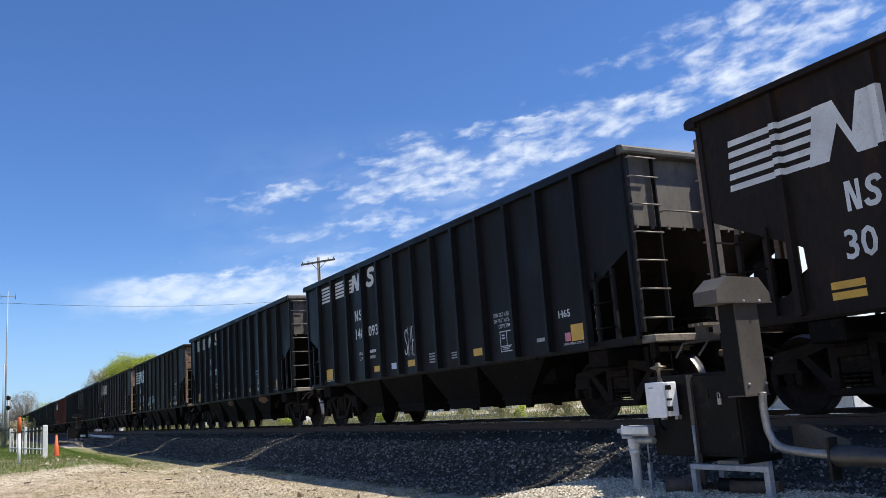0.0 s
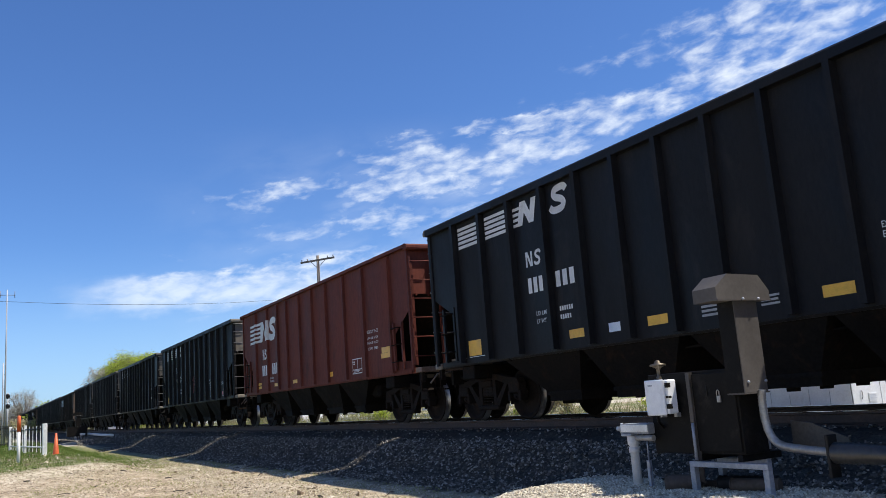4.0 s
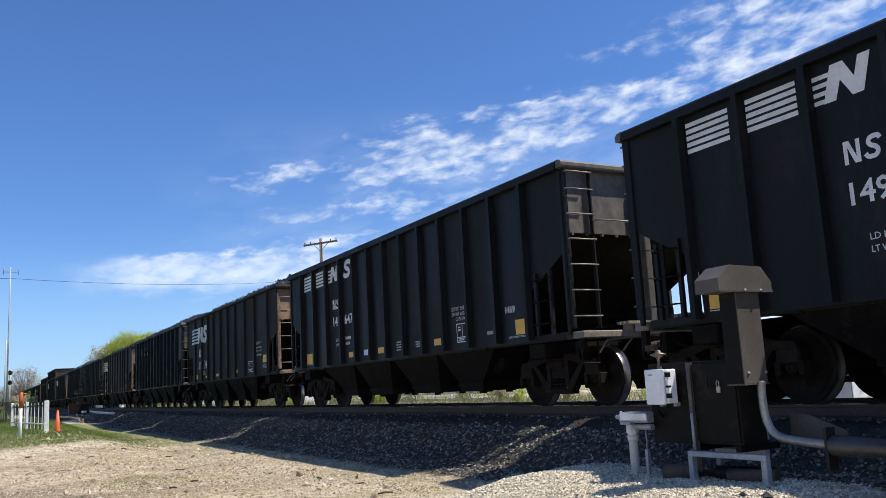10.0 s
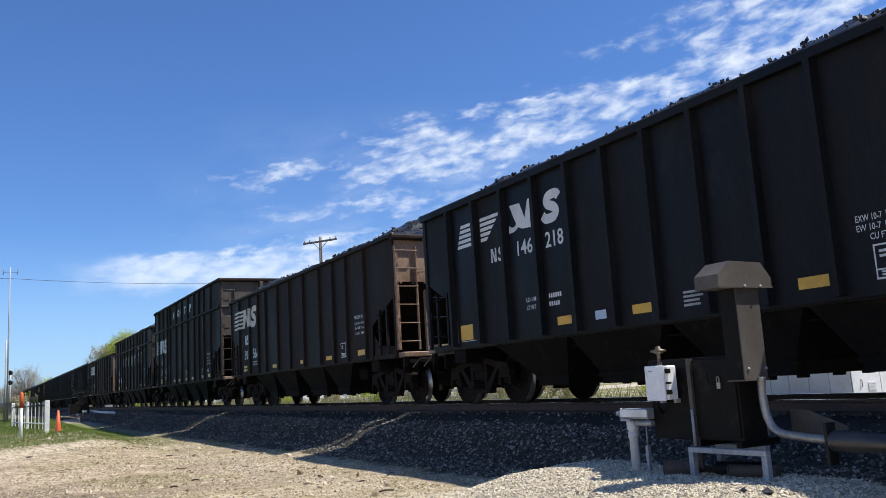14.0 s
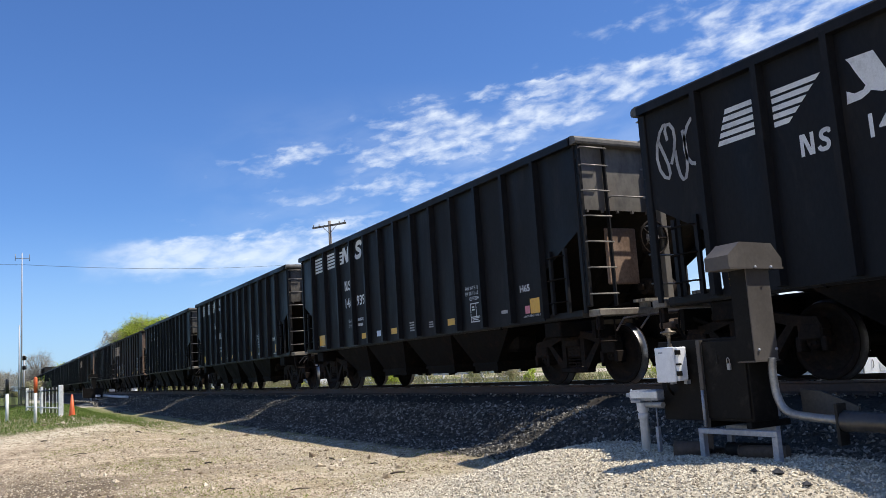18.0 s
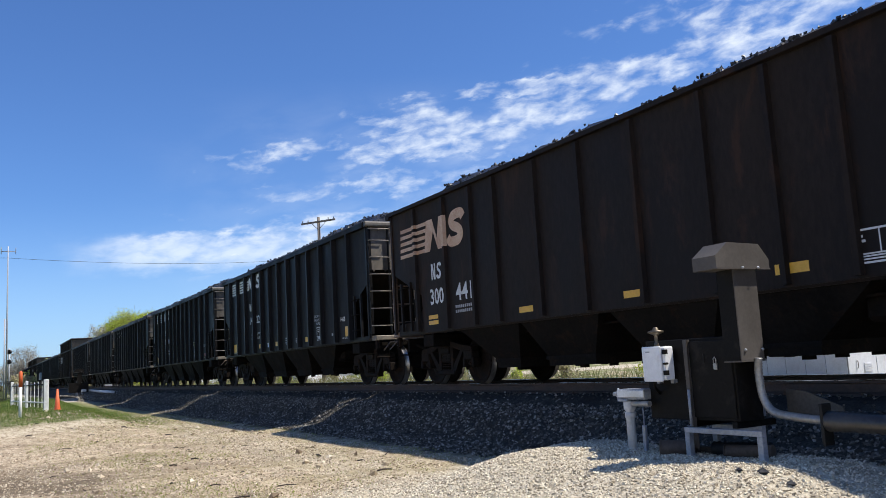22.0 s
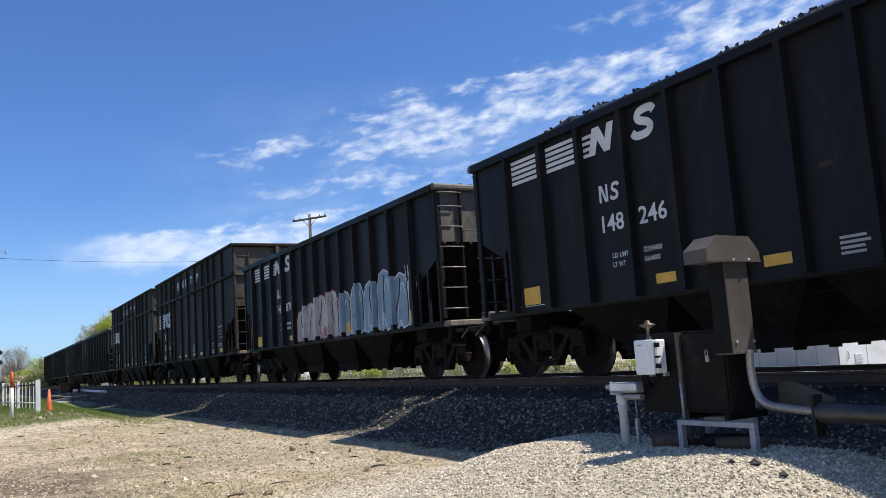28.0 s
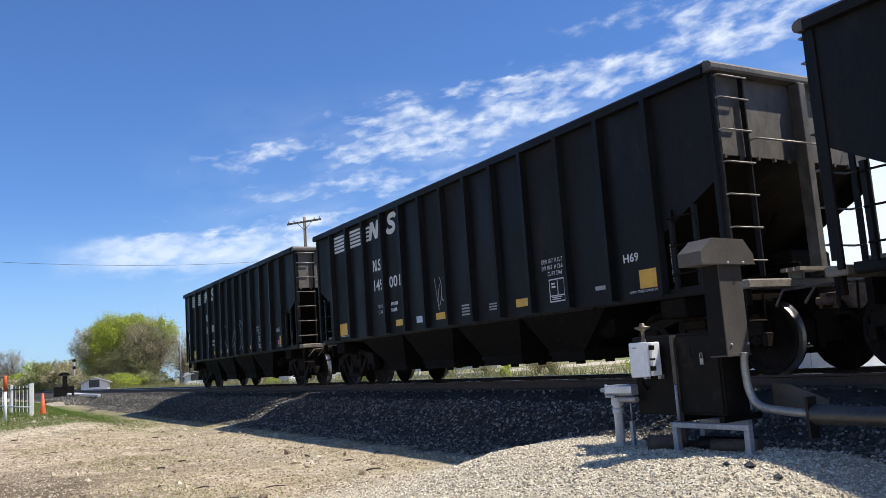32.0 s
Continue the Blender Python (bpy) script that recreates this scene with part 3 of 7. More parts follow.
        part("end_sill", box(bmesh.new(), min(x - d * 0.05, x + d * 0.22), max(x - d * 0.05, x + d * 0.22), -1.46, 1.46, 1.04, 1.15, 0.015), PLATFORM if new_type else END_BROWN, car)
        bm = bmesh.new()
        for k in range(3):
            box(bm, min(x + d * (0.02 + 0.1 * k), x + d * (0.10 + 0.1 * k)), max(x + d * (0.02 + 0.1 * k), x + d * (0.10 + 0.1 * k)), -0.62, 0.95, 1.24, 1.285)
        for y in (-0.5, 0.2, 0.85):
            box(bm, min(x + d * 0.05, x + d * 0.25), max(x + d * 0.05, x + d * 0.25), y - 0.025, y + 0.025, 1.14, 1.245)
        part("crossover_step", bm, PLATFORM, car, "dusty steel end platform")
        zs = [1.38 + 0.40 * k for k in range(6)] + ([4.05, 4.42] if kind == "tall" else [3.95] if kind == "raised" else [])
        ladder(car, "y", x + d * 0.012, -1.50, -0.98, zs + ([3.66] if kind == "ribbed" else []), paint if new_type else end_paint, GRAB if new_type else end_paint, d)
        side_x = x - d * 0.62
        ladder(car, "x", -sheet - 0.01, side_x - 0.2, side_x + 0.2, [1.32, 1.68, 2.04], paint, UNDER, d)
        bm = bmesh.new()
        tube(bm, [(x + d * 0.02, -0.98, 2.88), (x + d * 0.16, -0.95, 2.90), (x + d * 0.16, 0.95, 2.90), (x + d * 0.02, 0.98, 2.88)], 0.014, 5)
        part("grab_bar", bm, GRAB, car)
        bm = bmesh.new()
        for y in (-1.42, -1.10):
            tube(bm, [(x + d * 0.10, y, 1.0), (x + d * 0.12, y, 0.66)], 0.014, 5)
        tube(bm, [(x + d * 0.12, -1.42, 0.66), (x + d * 0.12, -1.10, 0.66)], 0.016, 5)
        part("sill_step", bm, CAST, car)
        coupler(car, x + d * 0.15, d)
        bogie(car, x - d * tb)
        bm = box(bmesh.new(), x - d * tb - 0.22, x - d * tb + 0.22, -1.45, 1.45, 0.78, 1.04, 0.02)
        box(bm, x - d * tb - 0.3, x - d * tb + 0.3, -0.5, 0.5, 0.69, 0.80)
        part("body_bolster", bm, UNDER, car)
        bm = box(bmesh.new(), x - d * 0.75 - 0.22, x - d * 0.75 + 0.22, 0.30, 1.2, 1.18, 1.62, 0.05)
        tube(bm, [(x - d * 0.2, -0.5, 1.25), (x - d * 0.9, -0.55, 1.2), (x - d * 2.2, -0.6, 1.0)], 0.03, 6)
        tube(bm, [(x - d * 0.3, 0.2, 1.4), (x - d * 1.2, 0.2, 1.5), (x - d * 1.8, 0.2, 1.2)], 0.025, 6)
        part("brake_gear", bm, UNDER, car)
        if not new_type:
            part("side_gusset", prism(bmesh.new(), [(x - d * 0.10, 1.06), (x - d * 1.30, 1.06), (x - d * 1.30, 1.62), (x - d * 0.95, 1.34), (x - d * 0.10, 1.30)], -1.47, -1.455), paint, car)
        if d < 0 and not new_type:
            bm = tube(bmesh.new(), [(x + 0.75, -0.72, 1.52), (x + 0.75, 0.10, 1.52)], 0.20, 14)
            part("air_reservoir", bm, UNDER, car)
            bm = box(bmesh.new(), x + 0.28, x + 0.60, -1.22, -0.82, 1.42, 1.86, 0.05)
            tube(bm, [(x + 0.44, -1.0, 1.5), (x + 0.46, -0.95, 1.2), (x + 0.9, -0.6, 1.15)], 0.035, 7)
            part("brake_valve", bm, UNDER, car, "grimy brake valve body")
        bm = box(bmesh.new(), min(x - d * 0.35, x + d * 0.16), max(x - d * 0.35, x + d * 0.16), -0.28, 0.28, 0.66, 1.14, 0.03)
        box(bm, min(x - d * 0.20, x - d * 0.12), max(x - d * 0.20, x - d * 0.12), -1.3, 1.3, 0.72, 1.0)
        tube(bm, [(x - d * 0.1, -1.2, 0.92), (x - d * 0.45, -0.9, 0.70), (x - d * 0.9, -0.5, 0.62)], 0.03, 5)
        tube(bm, [(x - d * 0.1, 1.2, 0.92), (x - d * 0.45, 0.9, 0.70), (x - d * 0.9, 0.5, 0.62)], 0.03, 5)
        part("draft_gear", bm, UNDER, car)
        bm = box(bmesh.new(), min(x - d * 0.06, x), max(x - d * 0.06, x), -0.55, 0.55, 0.36, 0.70, 0.01)
        for y in (-0.5, 0.0, 0.5):
            box(bm, min(x - d * 0.07, x + d * 0.02), max(x - d * 0.07, x + d * 0.02), y - 0.05, y + 0.05, 0.28, 0.98)
        part("brake_rigging", bm, UNDER, car)
        # brace from the bolster up to the slope sheet
        for y in (-0.42, 0.42):
            part("diagonal_brace", tube(bmesh.new(), [(x - d * 1.55, y, 1.12), (x - d * 0.75, y, 2.15)], 0.05, 4), UNDER, car)
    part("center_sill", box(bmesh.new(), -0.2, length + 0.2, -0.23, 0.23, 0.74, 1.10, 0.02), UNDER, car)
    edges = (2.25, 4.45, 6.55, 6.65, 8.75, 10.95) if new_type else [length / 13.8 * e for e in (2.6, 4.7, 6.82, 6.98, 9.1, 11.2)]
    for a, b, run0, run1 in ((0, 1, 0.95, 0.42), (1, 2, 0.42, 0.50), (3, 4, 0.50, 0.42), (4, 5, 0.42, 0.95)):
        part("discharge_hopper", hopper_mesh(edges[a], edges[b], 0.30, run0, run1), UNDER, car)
    bm = bmesh.new()
    tube(bm, [(2.6, -1.2, 0.92), (4.2, -1.25, 0.9), (length - 2.6, -1.25, 0.9)], 0.02, 5)
    box(bm, length - 3.0, length - 2.55, -1.18, -0.7, 0.62, 0.94, 0.06)
    part("brake_pipe", bm, UNDER, car)
    # inner floor of the body, under the load
    part("hopper_floor", box(bmesh.new(), 2.4, length - 2.4, -sheet + 0.02, sheet - 0.02, 1.13, 1.17), UNDER, car)
    return car


def coal_mesh(seed, length, top):
    """A heaped, lumpy load."""
    rnd = random.Random(seed)
    bm = bmesh.new()
    nx, ny = 72, 12
    grid = []
    for i in range(nx + 1):
        row = []
        for j in range(ny + 1):
            x, y = 0.25 + (length - 0.5) * i / nx, -1.44 + 2.88 * j / ny
            edge = min(1.0, min(x - 0.25, length - 0.25 - x) / 1.3)
            cross = 1 - abs(y / 1.44) ** 1.5
            hgt = top - 0.06 + (0.66 + 0.20 * noise.noise((x * 0.35, seed, 0))) * cross * (0.12 + 0.88 * edge) + 0.10 * noise.noise((x * 3.1, y * 3.1, seed)) + rnd.uniform(-0.02, 0.03)
            row.append(bm.verts.new((x, y, hgt)))
        grid.append(row)
    for i in range(nx):
        for j in range(ny):
            bm.faces.new((grid[i][j], grid[i + 1][j], grid[i + 1][j + 1], grid[i][j + 1]))
    for _ in range(1700):
        i, j = rnd.randrange(3, nx - 2), rnd.randrange(1, ny)
        c = grid[i][j].co
        r = rnd.uniform(0.025, 0.058)
        m = Matrix.Translation(c + Vector((rnd.uniform(-.08, .08), rnd.uniform(-.1, .1), -r * 0.25))) @ Euler((rnd.random() * 6, rnd.random() * 6, 0)).to_matrix().to_4x4() @ Matrix.Diagonal((r, r * 0.8, r * 0.65, 1))
        lump(bm, m)
    me = bpy.data.meshes.new("coal_load")
    bm.to_mesh(me)
    bm.free()
    me.materials.append(COAL)
    return me


OCTA = [(1, 0, 0), (-1, 0, 0), (0, 1, 0), (0, -1, 0), (0, 0, 1), (0, 0, -1)]
OCTA_FACES = [(0, 2, 4), (2, 1, 4), (1, 3, 4), (3, 0, 4), (2, 0, 5), (1, 2, 5), (3, 1, 5), (0, 3, 5)]


def lump(bm, m):
    vs = [bm.verts.new(m @ Vector(p)) for p in OCTA]
    for f in OCTA_FACES:
        bm.faces.new([vs[i] for i in f])


# order of the train from its front: kind, paint, emblem, number, class mark, load and extras, distance behind the first
TRAIN = (
    ("plain", "brown", "wide", ("30", ""), "", "", -0.01), ("ribbed", "black", "bars", ("148", "093"), "H65", "tag_a", 14.65),
    ("ribbed", "black", "bars", ("147", "050"), "", "rust", 29.39), ("plain", "brown", "wide", ("300", "521"), "", "tag_b", 44.47),
    ("plain", "brown", "wide", ("300", "888"), "", "wheel dirty", 59.84), ("ribbed", "black", "bars", ("148", "084"), "H65", "wheel", 74.43),
    ("ribbed", "black", "bars", ("", ""), "H65", "", 89.33), ("short", "red", "wide", ("", ""), "", "", 103.18),
    ("ribbed", "black", "bars", ("148", "284"), "H65", "tag_c", 117.8), ("ribbed", "black", "bars", ("148", "068"), "H65", "", 132.48),
    ("ribbed", "black", "slant", ("146", "399"), "HP29R", "wheel", 147.2), ("ribbed", "black", "slant", ("145", "943"), "HP29R", "", 161.88),
    ("plain", "brown", "wide", ("301", "670"), "H-62R", "tag_d", 177.0), ("ribbed", "black", "slant", ("145", "126"), "", "", 191.75),
    ("ribbed", "black", "bars", ("149", "141"), "H69", "coal mid", 206.41), ("ribbed", "black", "bars", ("149", "647"), "H69", "coal low", 221.19),
    ("short", "brown", "wide", ("318", "348"), "H-11 DR", "coal", 235.37), ("ribbed", "black", "slant", ("145", "460"), "", "coal", 249.81),
    ("plain", "brown", "wide", ("301", "407"), "H-62R", "coal dirty", 265.08), ("ribbed", "black", "bars", ("148", "360"), "", "coal low", 279.84),
    ("ribbed", "black", "slant", ("146", "218"), "", "coal", 294.47), ("plain", "brown", "wide", ("301", "566"), "", "coal dirty", 309.83),
    ("tall", "brown", "wide", ("302", "430"), "H63R", "", 325.2), ("raised", "brown", "script", ("", ""), "", "coal", 340.2),
    ("plain", "brown", "wide", ("", ""), "", "", 355.25), ("ribbed", "black", "slant", ("146", "003"), "", "tag_e", 369.92),
    ("ribbed", "black", "bars", ("146", "939"), "H65", "wheel", 384.7), ("ribbed", "black", "bars", ("149", "182"), "H69", "", 399.36),
    ("ribbed", "black", "slant", ("145", "877"), "", "", 414.19), ("plain", "brown", "wide", ("301", "381"), "H-62R", "tag_f rusty", 429.37),
    ("ribbed", "black", "bars", ("149", "204"), "H69", "", 444.18), ("plain", "brown", "wide", ("300", "441"), "", "coal rusty", 459.54),
    ("ribbed", "black", "bars", ("149", "225"), "H69", "coal", 474.12), ("ribbed", "black", "bars", ("14", "833"), "H65", "coal", 488.97),
    ("ribbed", "black", "bars", ("148", "552"), "H69", "coal", 503.63), ("ribbed", "black", "slant", ("146", "429"), "", "coal", 518.22),
    ("ribbed", "black", "slant", ("14", ""), "", "coal", 532.95), ("tall", "brown", "wide", ("", ""), "H63R", "", 548.15),
    ("ribbed", "black", "bars", ("", ""), "H65", "coal", 563.35), ("ribbed", "black", "bars", ("148", "246"), "H65", "coal", 578.04),
    ("ribbed", "black", "bars", ("146", "878"), "H69", "coal mural mid", 592.79), ("tall", "brown", "wide", ("802", "672"), "H63AR", "", 607.92),
    ("tall", "brown", "wide", ("302", "384"), "H63R", "", 623.05), ("ribbed", "black", "bars", ("149", "233"), "H69", "", 637.76),
    ("ribbed", "black", "bars", ("147", "277"), "H65", "", 652.56), ("ribbed", "black", "bars", ("149", "001"), "H69", "tag_g", 667.2),
    ("ribbed", "black", "bars", ("", ""), "H65", "tag_h", 682.17),
)

lettering(sorted({w for c in TRAIN for w in c[3] if w} | {c[4] for c in TRAIN if c[4]} | {"LD LMT", "LT WT", "229800", "56200", "229200", "56800", "229300", "56700", "230000", "56000", "229600", "56400", "229900", "56100", "229100", "56900", "EMPTY LOAD", "1/4 ADJ BLOCK", "EXW 10-7  H 12-7", "EW 10-7  H 12-6", "CU FT 3744", "2 INCH TREAD COND SHOES", "REBODY 05-92", "EXW 10-8  H 12-4", "EW 10-8  H 12-3", "CUFT  3480", "H", "I", "G", "T", "O", "P", "JACK LIFT HERE"}))
SHEET = -1.511


def bar_emblem(y, slant):
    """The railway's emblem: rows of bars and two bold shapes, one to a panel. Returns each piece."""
    out = []
    for k in range(5):
        if slant:
            z, hgt = 2.92 + 0.093 * k, 0.062
            out.append(flat(bmesh.new(), ((1.30 + 0.036 * k, z), (1.88, z), (1.88, z + hgt), (1.325 + 0.036 * k, z + hgt)), y))
            out.append(flat(bmesh.new(), ((2.16, z), (2.36 + 0.10 * k, z), (2.43 + 0.10 * k, z + hgt), (2.16, z + hgt)), y))
        else:
            z, hgt = 3.21 + 0.086 * k, 0.056
            out.append(patch(bmesh.new(), 1.14, 1.84, z, z + hgt, y))
            out.append(patch(bmesh.new(), 2.11, 2.82, z, z + hgt, y))
    n, s = bmesh.new(), bmesh.new()
    if slant:
        flat(n, ((3.14, 3.38), (3.46, 3.37), (3.59, 3.09), (3.70, 3.385), (3.79, 3.39), (3.79, 2.90), (3.50, 2.92), (3.36, 2.98), (3.24, 3.20), (3.18, 3.33)), y)
        flat(n, ((3.10, 2.90), (3.27, 2.91), (3.36, 2.95), (3.43, 3.02), (3.37, 3.09), (3.30, 3.00), (3.20, 2.99), (3.11, 3.04)), y - 0.001)
        s_mark(s, 4.09, 4.56, 2.90, 3.36, y, 0.34)
    else:
        n_mark(n, 3.15, 3.74, 3.22, 3.62, y)
        for k in range(4):
            patch(n, 3.02, 3.24, 3.225 + k * 0.092, 3.275 + k * 0.092, y - 0.001)
        s_mark(s, 4.09, 4.55, 3.22, 3.64, y, 0.27)
    return out + [n, s]


def rib_side(bm, x, z0, z1):
    """Paint that runs on over the flank of the rib at x."""
    bm.faces.new([bm.verts.new(p) for p in ((x + 0.0395, -1.5775, z0), (x + 0.0535, -1.506, z0), (x + 0.0535, -1.506, z1), (x + 0.0395, -1.5775, z1))])
    return bm


def wide_emblem(y):
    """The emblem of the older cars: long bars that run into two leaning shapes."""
    out = []
    for k in range(5):
        z, lean = 2.69 + 0.136 * k, 0.03 * k
        out.append(flat(bmesh.new(), ((0.40 + lean * 0.4, z), (1.62 + lean, z), (1.65 + lean, z + 0.074), (0.41 + lean * 0.4, z + 0.074)), y))
        out.append(rib_side(patch(bmesh.new(), 1.112, 1.188, z, z + 0.074, -1.5775), 1.15, z, z + 0.074))
    n, s = bmesh.new(), bmesh.new()
    flat(n, [(1.52 + 0.90 * p, 2.68 + 0.64 * q) for p, q in ((0, 0), (0.27, 0), (0.44, 0.60), (0.64, 0), (0.97, 0), (1.0, 1), (0.73, 1), (0.61, 0.36), (0.42, 1), (0.14, 1))], y - 0.001)
    rib_side(patch(n, 2.362, 2.438, 2.69, 3.30, -1.5775), 2.40, 2.69, 3.30)
    s_mark(s, 2.50, 3.14, 2.68, 3.31, y - 0.002, 0.31)
    return out + [n, s]


def script_emblem(y):
    """Large faded shapes of an earlier owner's lettering, one to a panel."""
    out = []
    rnd = random.Random(4)
    for x in (3.6, 4.5, 5.7, 6.9, 8.0, 9.4, 10.4):
        bm = bmesh.new()
        ribbon(bm, [(x, 2.55), (x + 0.02, 3.0), (x + 0.25, 3.15), (x + 0.42, 2.95), (x + 0.40, 2.5)][:rnd.randrange(3, 6)], 0.12, y)
        out.append(bm)
    bm = bmesh.new()
    ribbon(bm, [(9.0, 3.42), (9.6, 3.45), (9.9, 3.3)], 0.12, y)
    return out + [bm]


def mesh_of(name, bm, material):
    me = bpy.data.meshes.new(name)
    bm.to_mesh(me)
    bm.free()
    me.materials.append(material)
    return me


EMBLEM = {}
for key, pieces, material in (("bars", bar_emblem(SHEET, False), WHITE_MARK), ("slant", bar_emblem(SHEET, True), WHITE_MARK), ("wide", wide_emblem(SHEET), WHITE_MARK), ("rusty", wide_emblem(SHEET), RUSTY_MARK), ("dirty", wide_emblem(SHEET), DIRTY_MARK), ("script", script_emblem(SHEET), DULL_MARK)):
    EMBLEM[key] = [mesh_of("emblem_shape" if i >= len(pieces) - 2 else "emblem_bar", b, material) for i, b in enumerate(pieces)]


def patch_mesh(name, x0, x1, z0, z1, material):
    return mesh_of(name, patch(bmesh.new(), x0, x1, z0, z1, SHEET), material)


def sideways(bm, s, x0, x1, z0, z1, y):
    """A word that reads upwards."""
    co, faces = WORDS[s]
    vs = [bm.verts.new((x1 - (x1 - x0) * c[1], y, z0 + (z1 - z0) * c[0])) for c in co]
    for f in faces:
        bm.faces.new([vs[i] for i in f])


WEIGHTS = {"126": ("229100", "56900"), "068": ("229200", "56800"), "399": ("229800", "56200"), "877": ("229200", "56800"), "050": ("229200", "56800"), "429": ("229300", "56700"), "233": ("230000", "56000"), "246": ("229600", "56400"), "225": ("229900", "56100")}


def weight_part(car, number):
    """Load limit and light weight: read where the paint is clear, else plain strokes."""
    bm = bmesh.new()
    if number in WEIGHTS:
        word(bm, WEIGHTS[number][0], 4.10, 4.45, 1.68, 1.75, SHEET)
        word(bm, WEIGHTS[number][1], 4.10, 4.40, 1.55, 1.62, SHEET)
    else:
        for z in (1.55, 1.68):
            for k in range(6 if z > 1.6 else 5):
                patch(bm, 4.10 + 0.058 * k, 4.14 + 0.058 * k, z, z + 0.07, SHEET)
    tagged(part("weight_stencil", bm, WHITE_MARK, car), kind="" if number in WEIGHTS else "stuff")


def shared_marks(kind):
    """Stencils that are alike on all cars of a kind: (part name, mesh)."""
    out = []
    if kind == "ribbed":
        for x0, x1, z0, z1 in ((1.24, 1.68, 1.20, 1.48), (4.28, 4.64, 1.23, 1.36), (6.02, 6.40, 1.23, 1.36), (8.74, 9.13, 1.23, 1.36), (11.68, 12.08, 1.22, 1.47)):
            out.append(("reflector", patch_mesh("reflector", x0, x1, z0, z1, YELLOW)))
        out.append(("label", patch_mesh("label", 5.21, 5.46, 1.23, 1.36, PALE_BLUE)))
        out.append(("label", patch_mesh("label", 10.76, 10.98, 1.29, 1.35, DULL_MARK)))
        bm = bmesh.new()
        bars(bm, 7.00, 7.36, 1.22, 1.44, SHEET, 4)
        bars(bm, 7.92, 8.20, 1.24, 1.38, SHEET, 3)
        out.append(("small_print", mesh_of("small_print", bm, DULL_MARK)))
        bm = bmesh.new()
        word(bm, "EXW 10-7  H 12-7", 9.52, 10.05, 1.83, 1.90, SHEET)
        word(bm, "EW 10-7  H 12-6", 9.52, 10.05, 1.73, 1.80, SHEET)
        word(bm, "CU FT 3744", 9.66, 10.02, 1.63, 1.70, SHEET)
        word(bm, "2 INCH TREAD COND SHOES", 11.46, 12.08, 1.17, 1.205, SHEET)
        bars(bm, 1.24, 1.80, 1.17, 1.19, SHEET, 1)
        sideways(bm, "JACK LIFT HERE", 12.29, 12.35, 1.24, 1.74, SHEET)
        out.append(("dimension_stencil", mesh_of("dimension_stencil", bm, WHITE_MARK)))
        fx0, fx1, fz0, fz1 = 9.68, 10.05, 1.23, 1.57
        ld = (3.47, 3.81, 4.10, 4.45, 1.55)
    else:
        end = 12.8 if kind == "short" else 13.8
        xs = ((1.55, 1.95, 1.21, 1.29), (1.55, 1.95, 1.32, 1.40), (4.80, 5.20, 1.20, 1.30), (7.42, 7.90, 1.20, 1.30), (10.0, 10.45, 1.22, 1.34), (end - 2.2, end - 1.75, 1.20, 1.33))
        if kind == "plain":
            xs = xs[:4] + ((9.45, 9.88, 1.20, 1.30),) + xs[5:]
        if kind == "tall":
            xs = xs[:2] + ((4.75, 5.05, 1.20, 1.30), (5.85, 6.20, 1.20, 1.30), (7.38, 7.82, 1.20, 1.30), (8.62, 9.08, 1.20, 1.30)) + xs[5:]
        if kind == "short":
            xs = xs[:2] + ((3.30, 3.62, 1.22, 1.31), (5.05, 5.42, 1.22, 1.32), (7.75, 8.20, 1.24, 1.36), (end - 1.60, end - 1.08, 1.46, 1.57), (end - 1.56, end - 1.08, 1.575, 1.70))
        for x0, x1, z0, z1 in xs:
            out.append(("reflector", patch_mesh("reflector", x0, x1, z0, z1, YELLOW)))
        bm = bmesh.new()
        word(bm, "REBODY 05-92", 11.48 - 13.8 + end, 12.10 - 13.8 + end, 2.08, 2.16, SHEET)
        word(bm, "EXW 10-8  H 12-4", 11.48 - 13.8 + end, 12.08 - 13.8 + end, 1.94, 2.00, SHEET)
        word(bm, "EW 10-8  H 12-3", 11.48 - 13.8 + end, 12.08 - 13.8 + end, 1.83, 1.89, SHEET)
        word(bm, "CUFT  3480", 11.50 - 13.8 + end, 12.05 - 13.8 + end, 1.70, 1.76, SHEET)
        out.append(("dimension_stencil", mesh_of("dimension_stencil", bm, WHITE_MARK)))
        fx0, fx1, fz0, fz1 = (10.98, 11.56, 1.22, 1.56) if kind == "early" else (10.52 - 13.8 + end, 11.08 - 13.8 + end, 1.22, 1.56)
        ld = None
        if kind == "tall":
            bm = bmesh.new()
            for s, a, b in (("H", 4.62, 4.90), ("I", 5.16, 5.25), ("G", 5.66, 5.96), ("H", 6.20, 6.52), ("T", 7.12, 7.46), ("O", 7.62, 7.92), ("P", 8.26, 8.56)):
                word(bm, s, a, b, 4.14, 4.48, SHEET, 0.22)
            out.append(("side_lettering", mesh_of("side_lettering", bm, WHITE_MARK)))
            bm = bmesh.new()
            for x0, x1, z0, z1 in ((3.62, 3.88, 1.72, 2.0), (7.40, 7.80, 1.38, 1.64)):
                ribbon(bm, ((x0, z0), (x1, z0), (x1, z1), (x0, z1)), 0.022, SHEET, True)
                bars(bm, x0 + 0.06, x1 - 0.06, z0 + 0.06, z1 - 0.05, SHEET, 3)
            out.append(("small_print", mesh_of("small_print", bm, WHITE_MARK)))
    bm = bmesh.new()
    ribbon(bm, ((fx0, fz0), (fx1, fz0), (fx1, fz1), (fx0, fz1)), 0.025, SHEET, True)
    ribbon(bm, ((fx0, fz0 + 0.09), (fx1, fz0 + 0.09)), 0.016, SHEET)
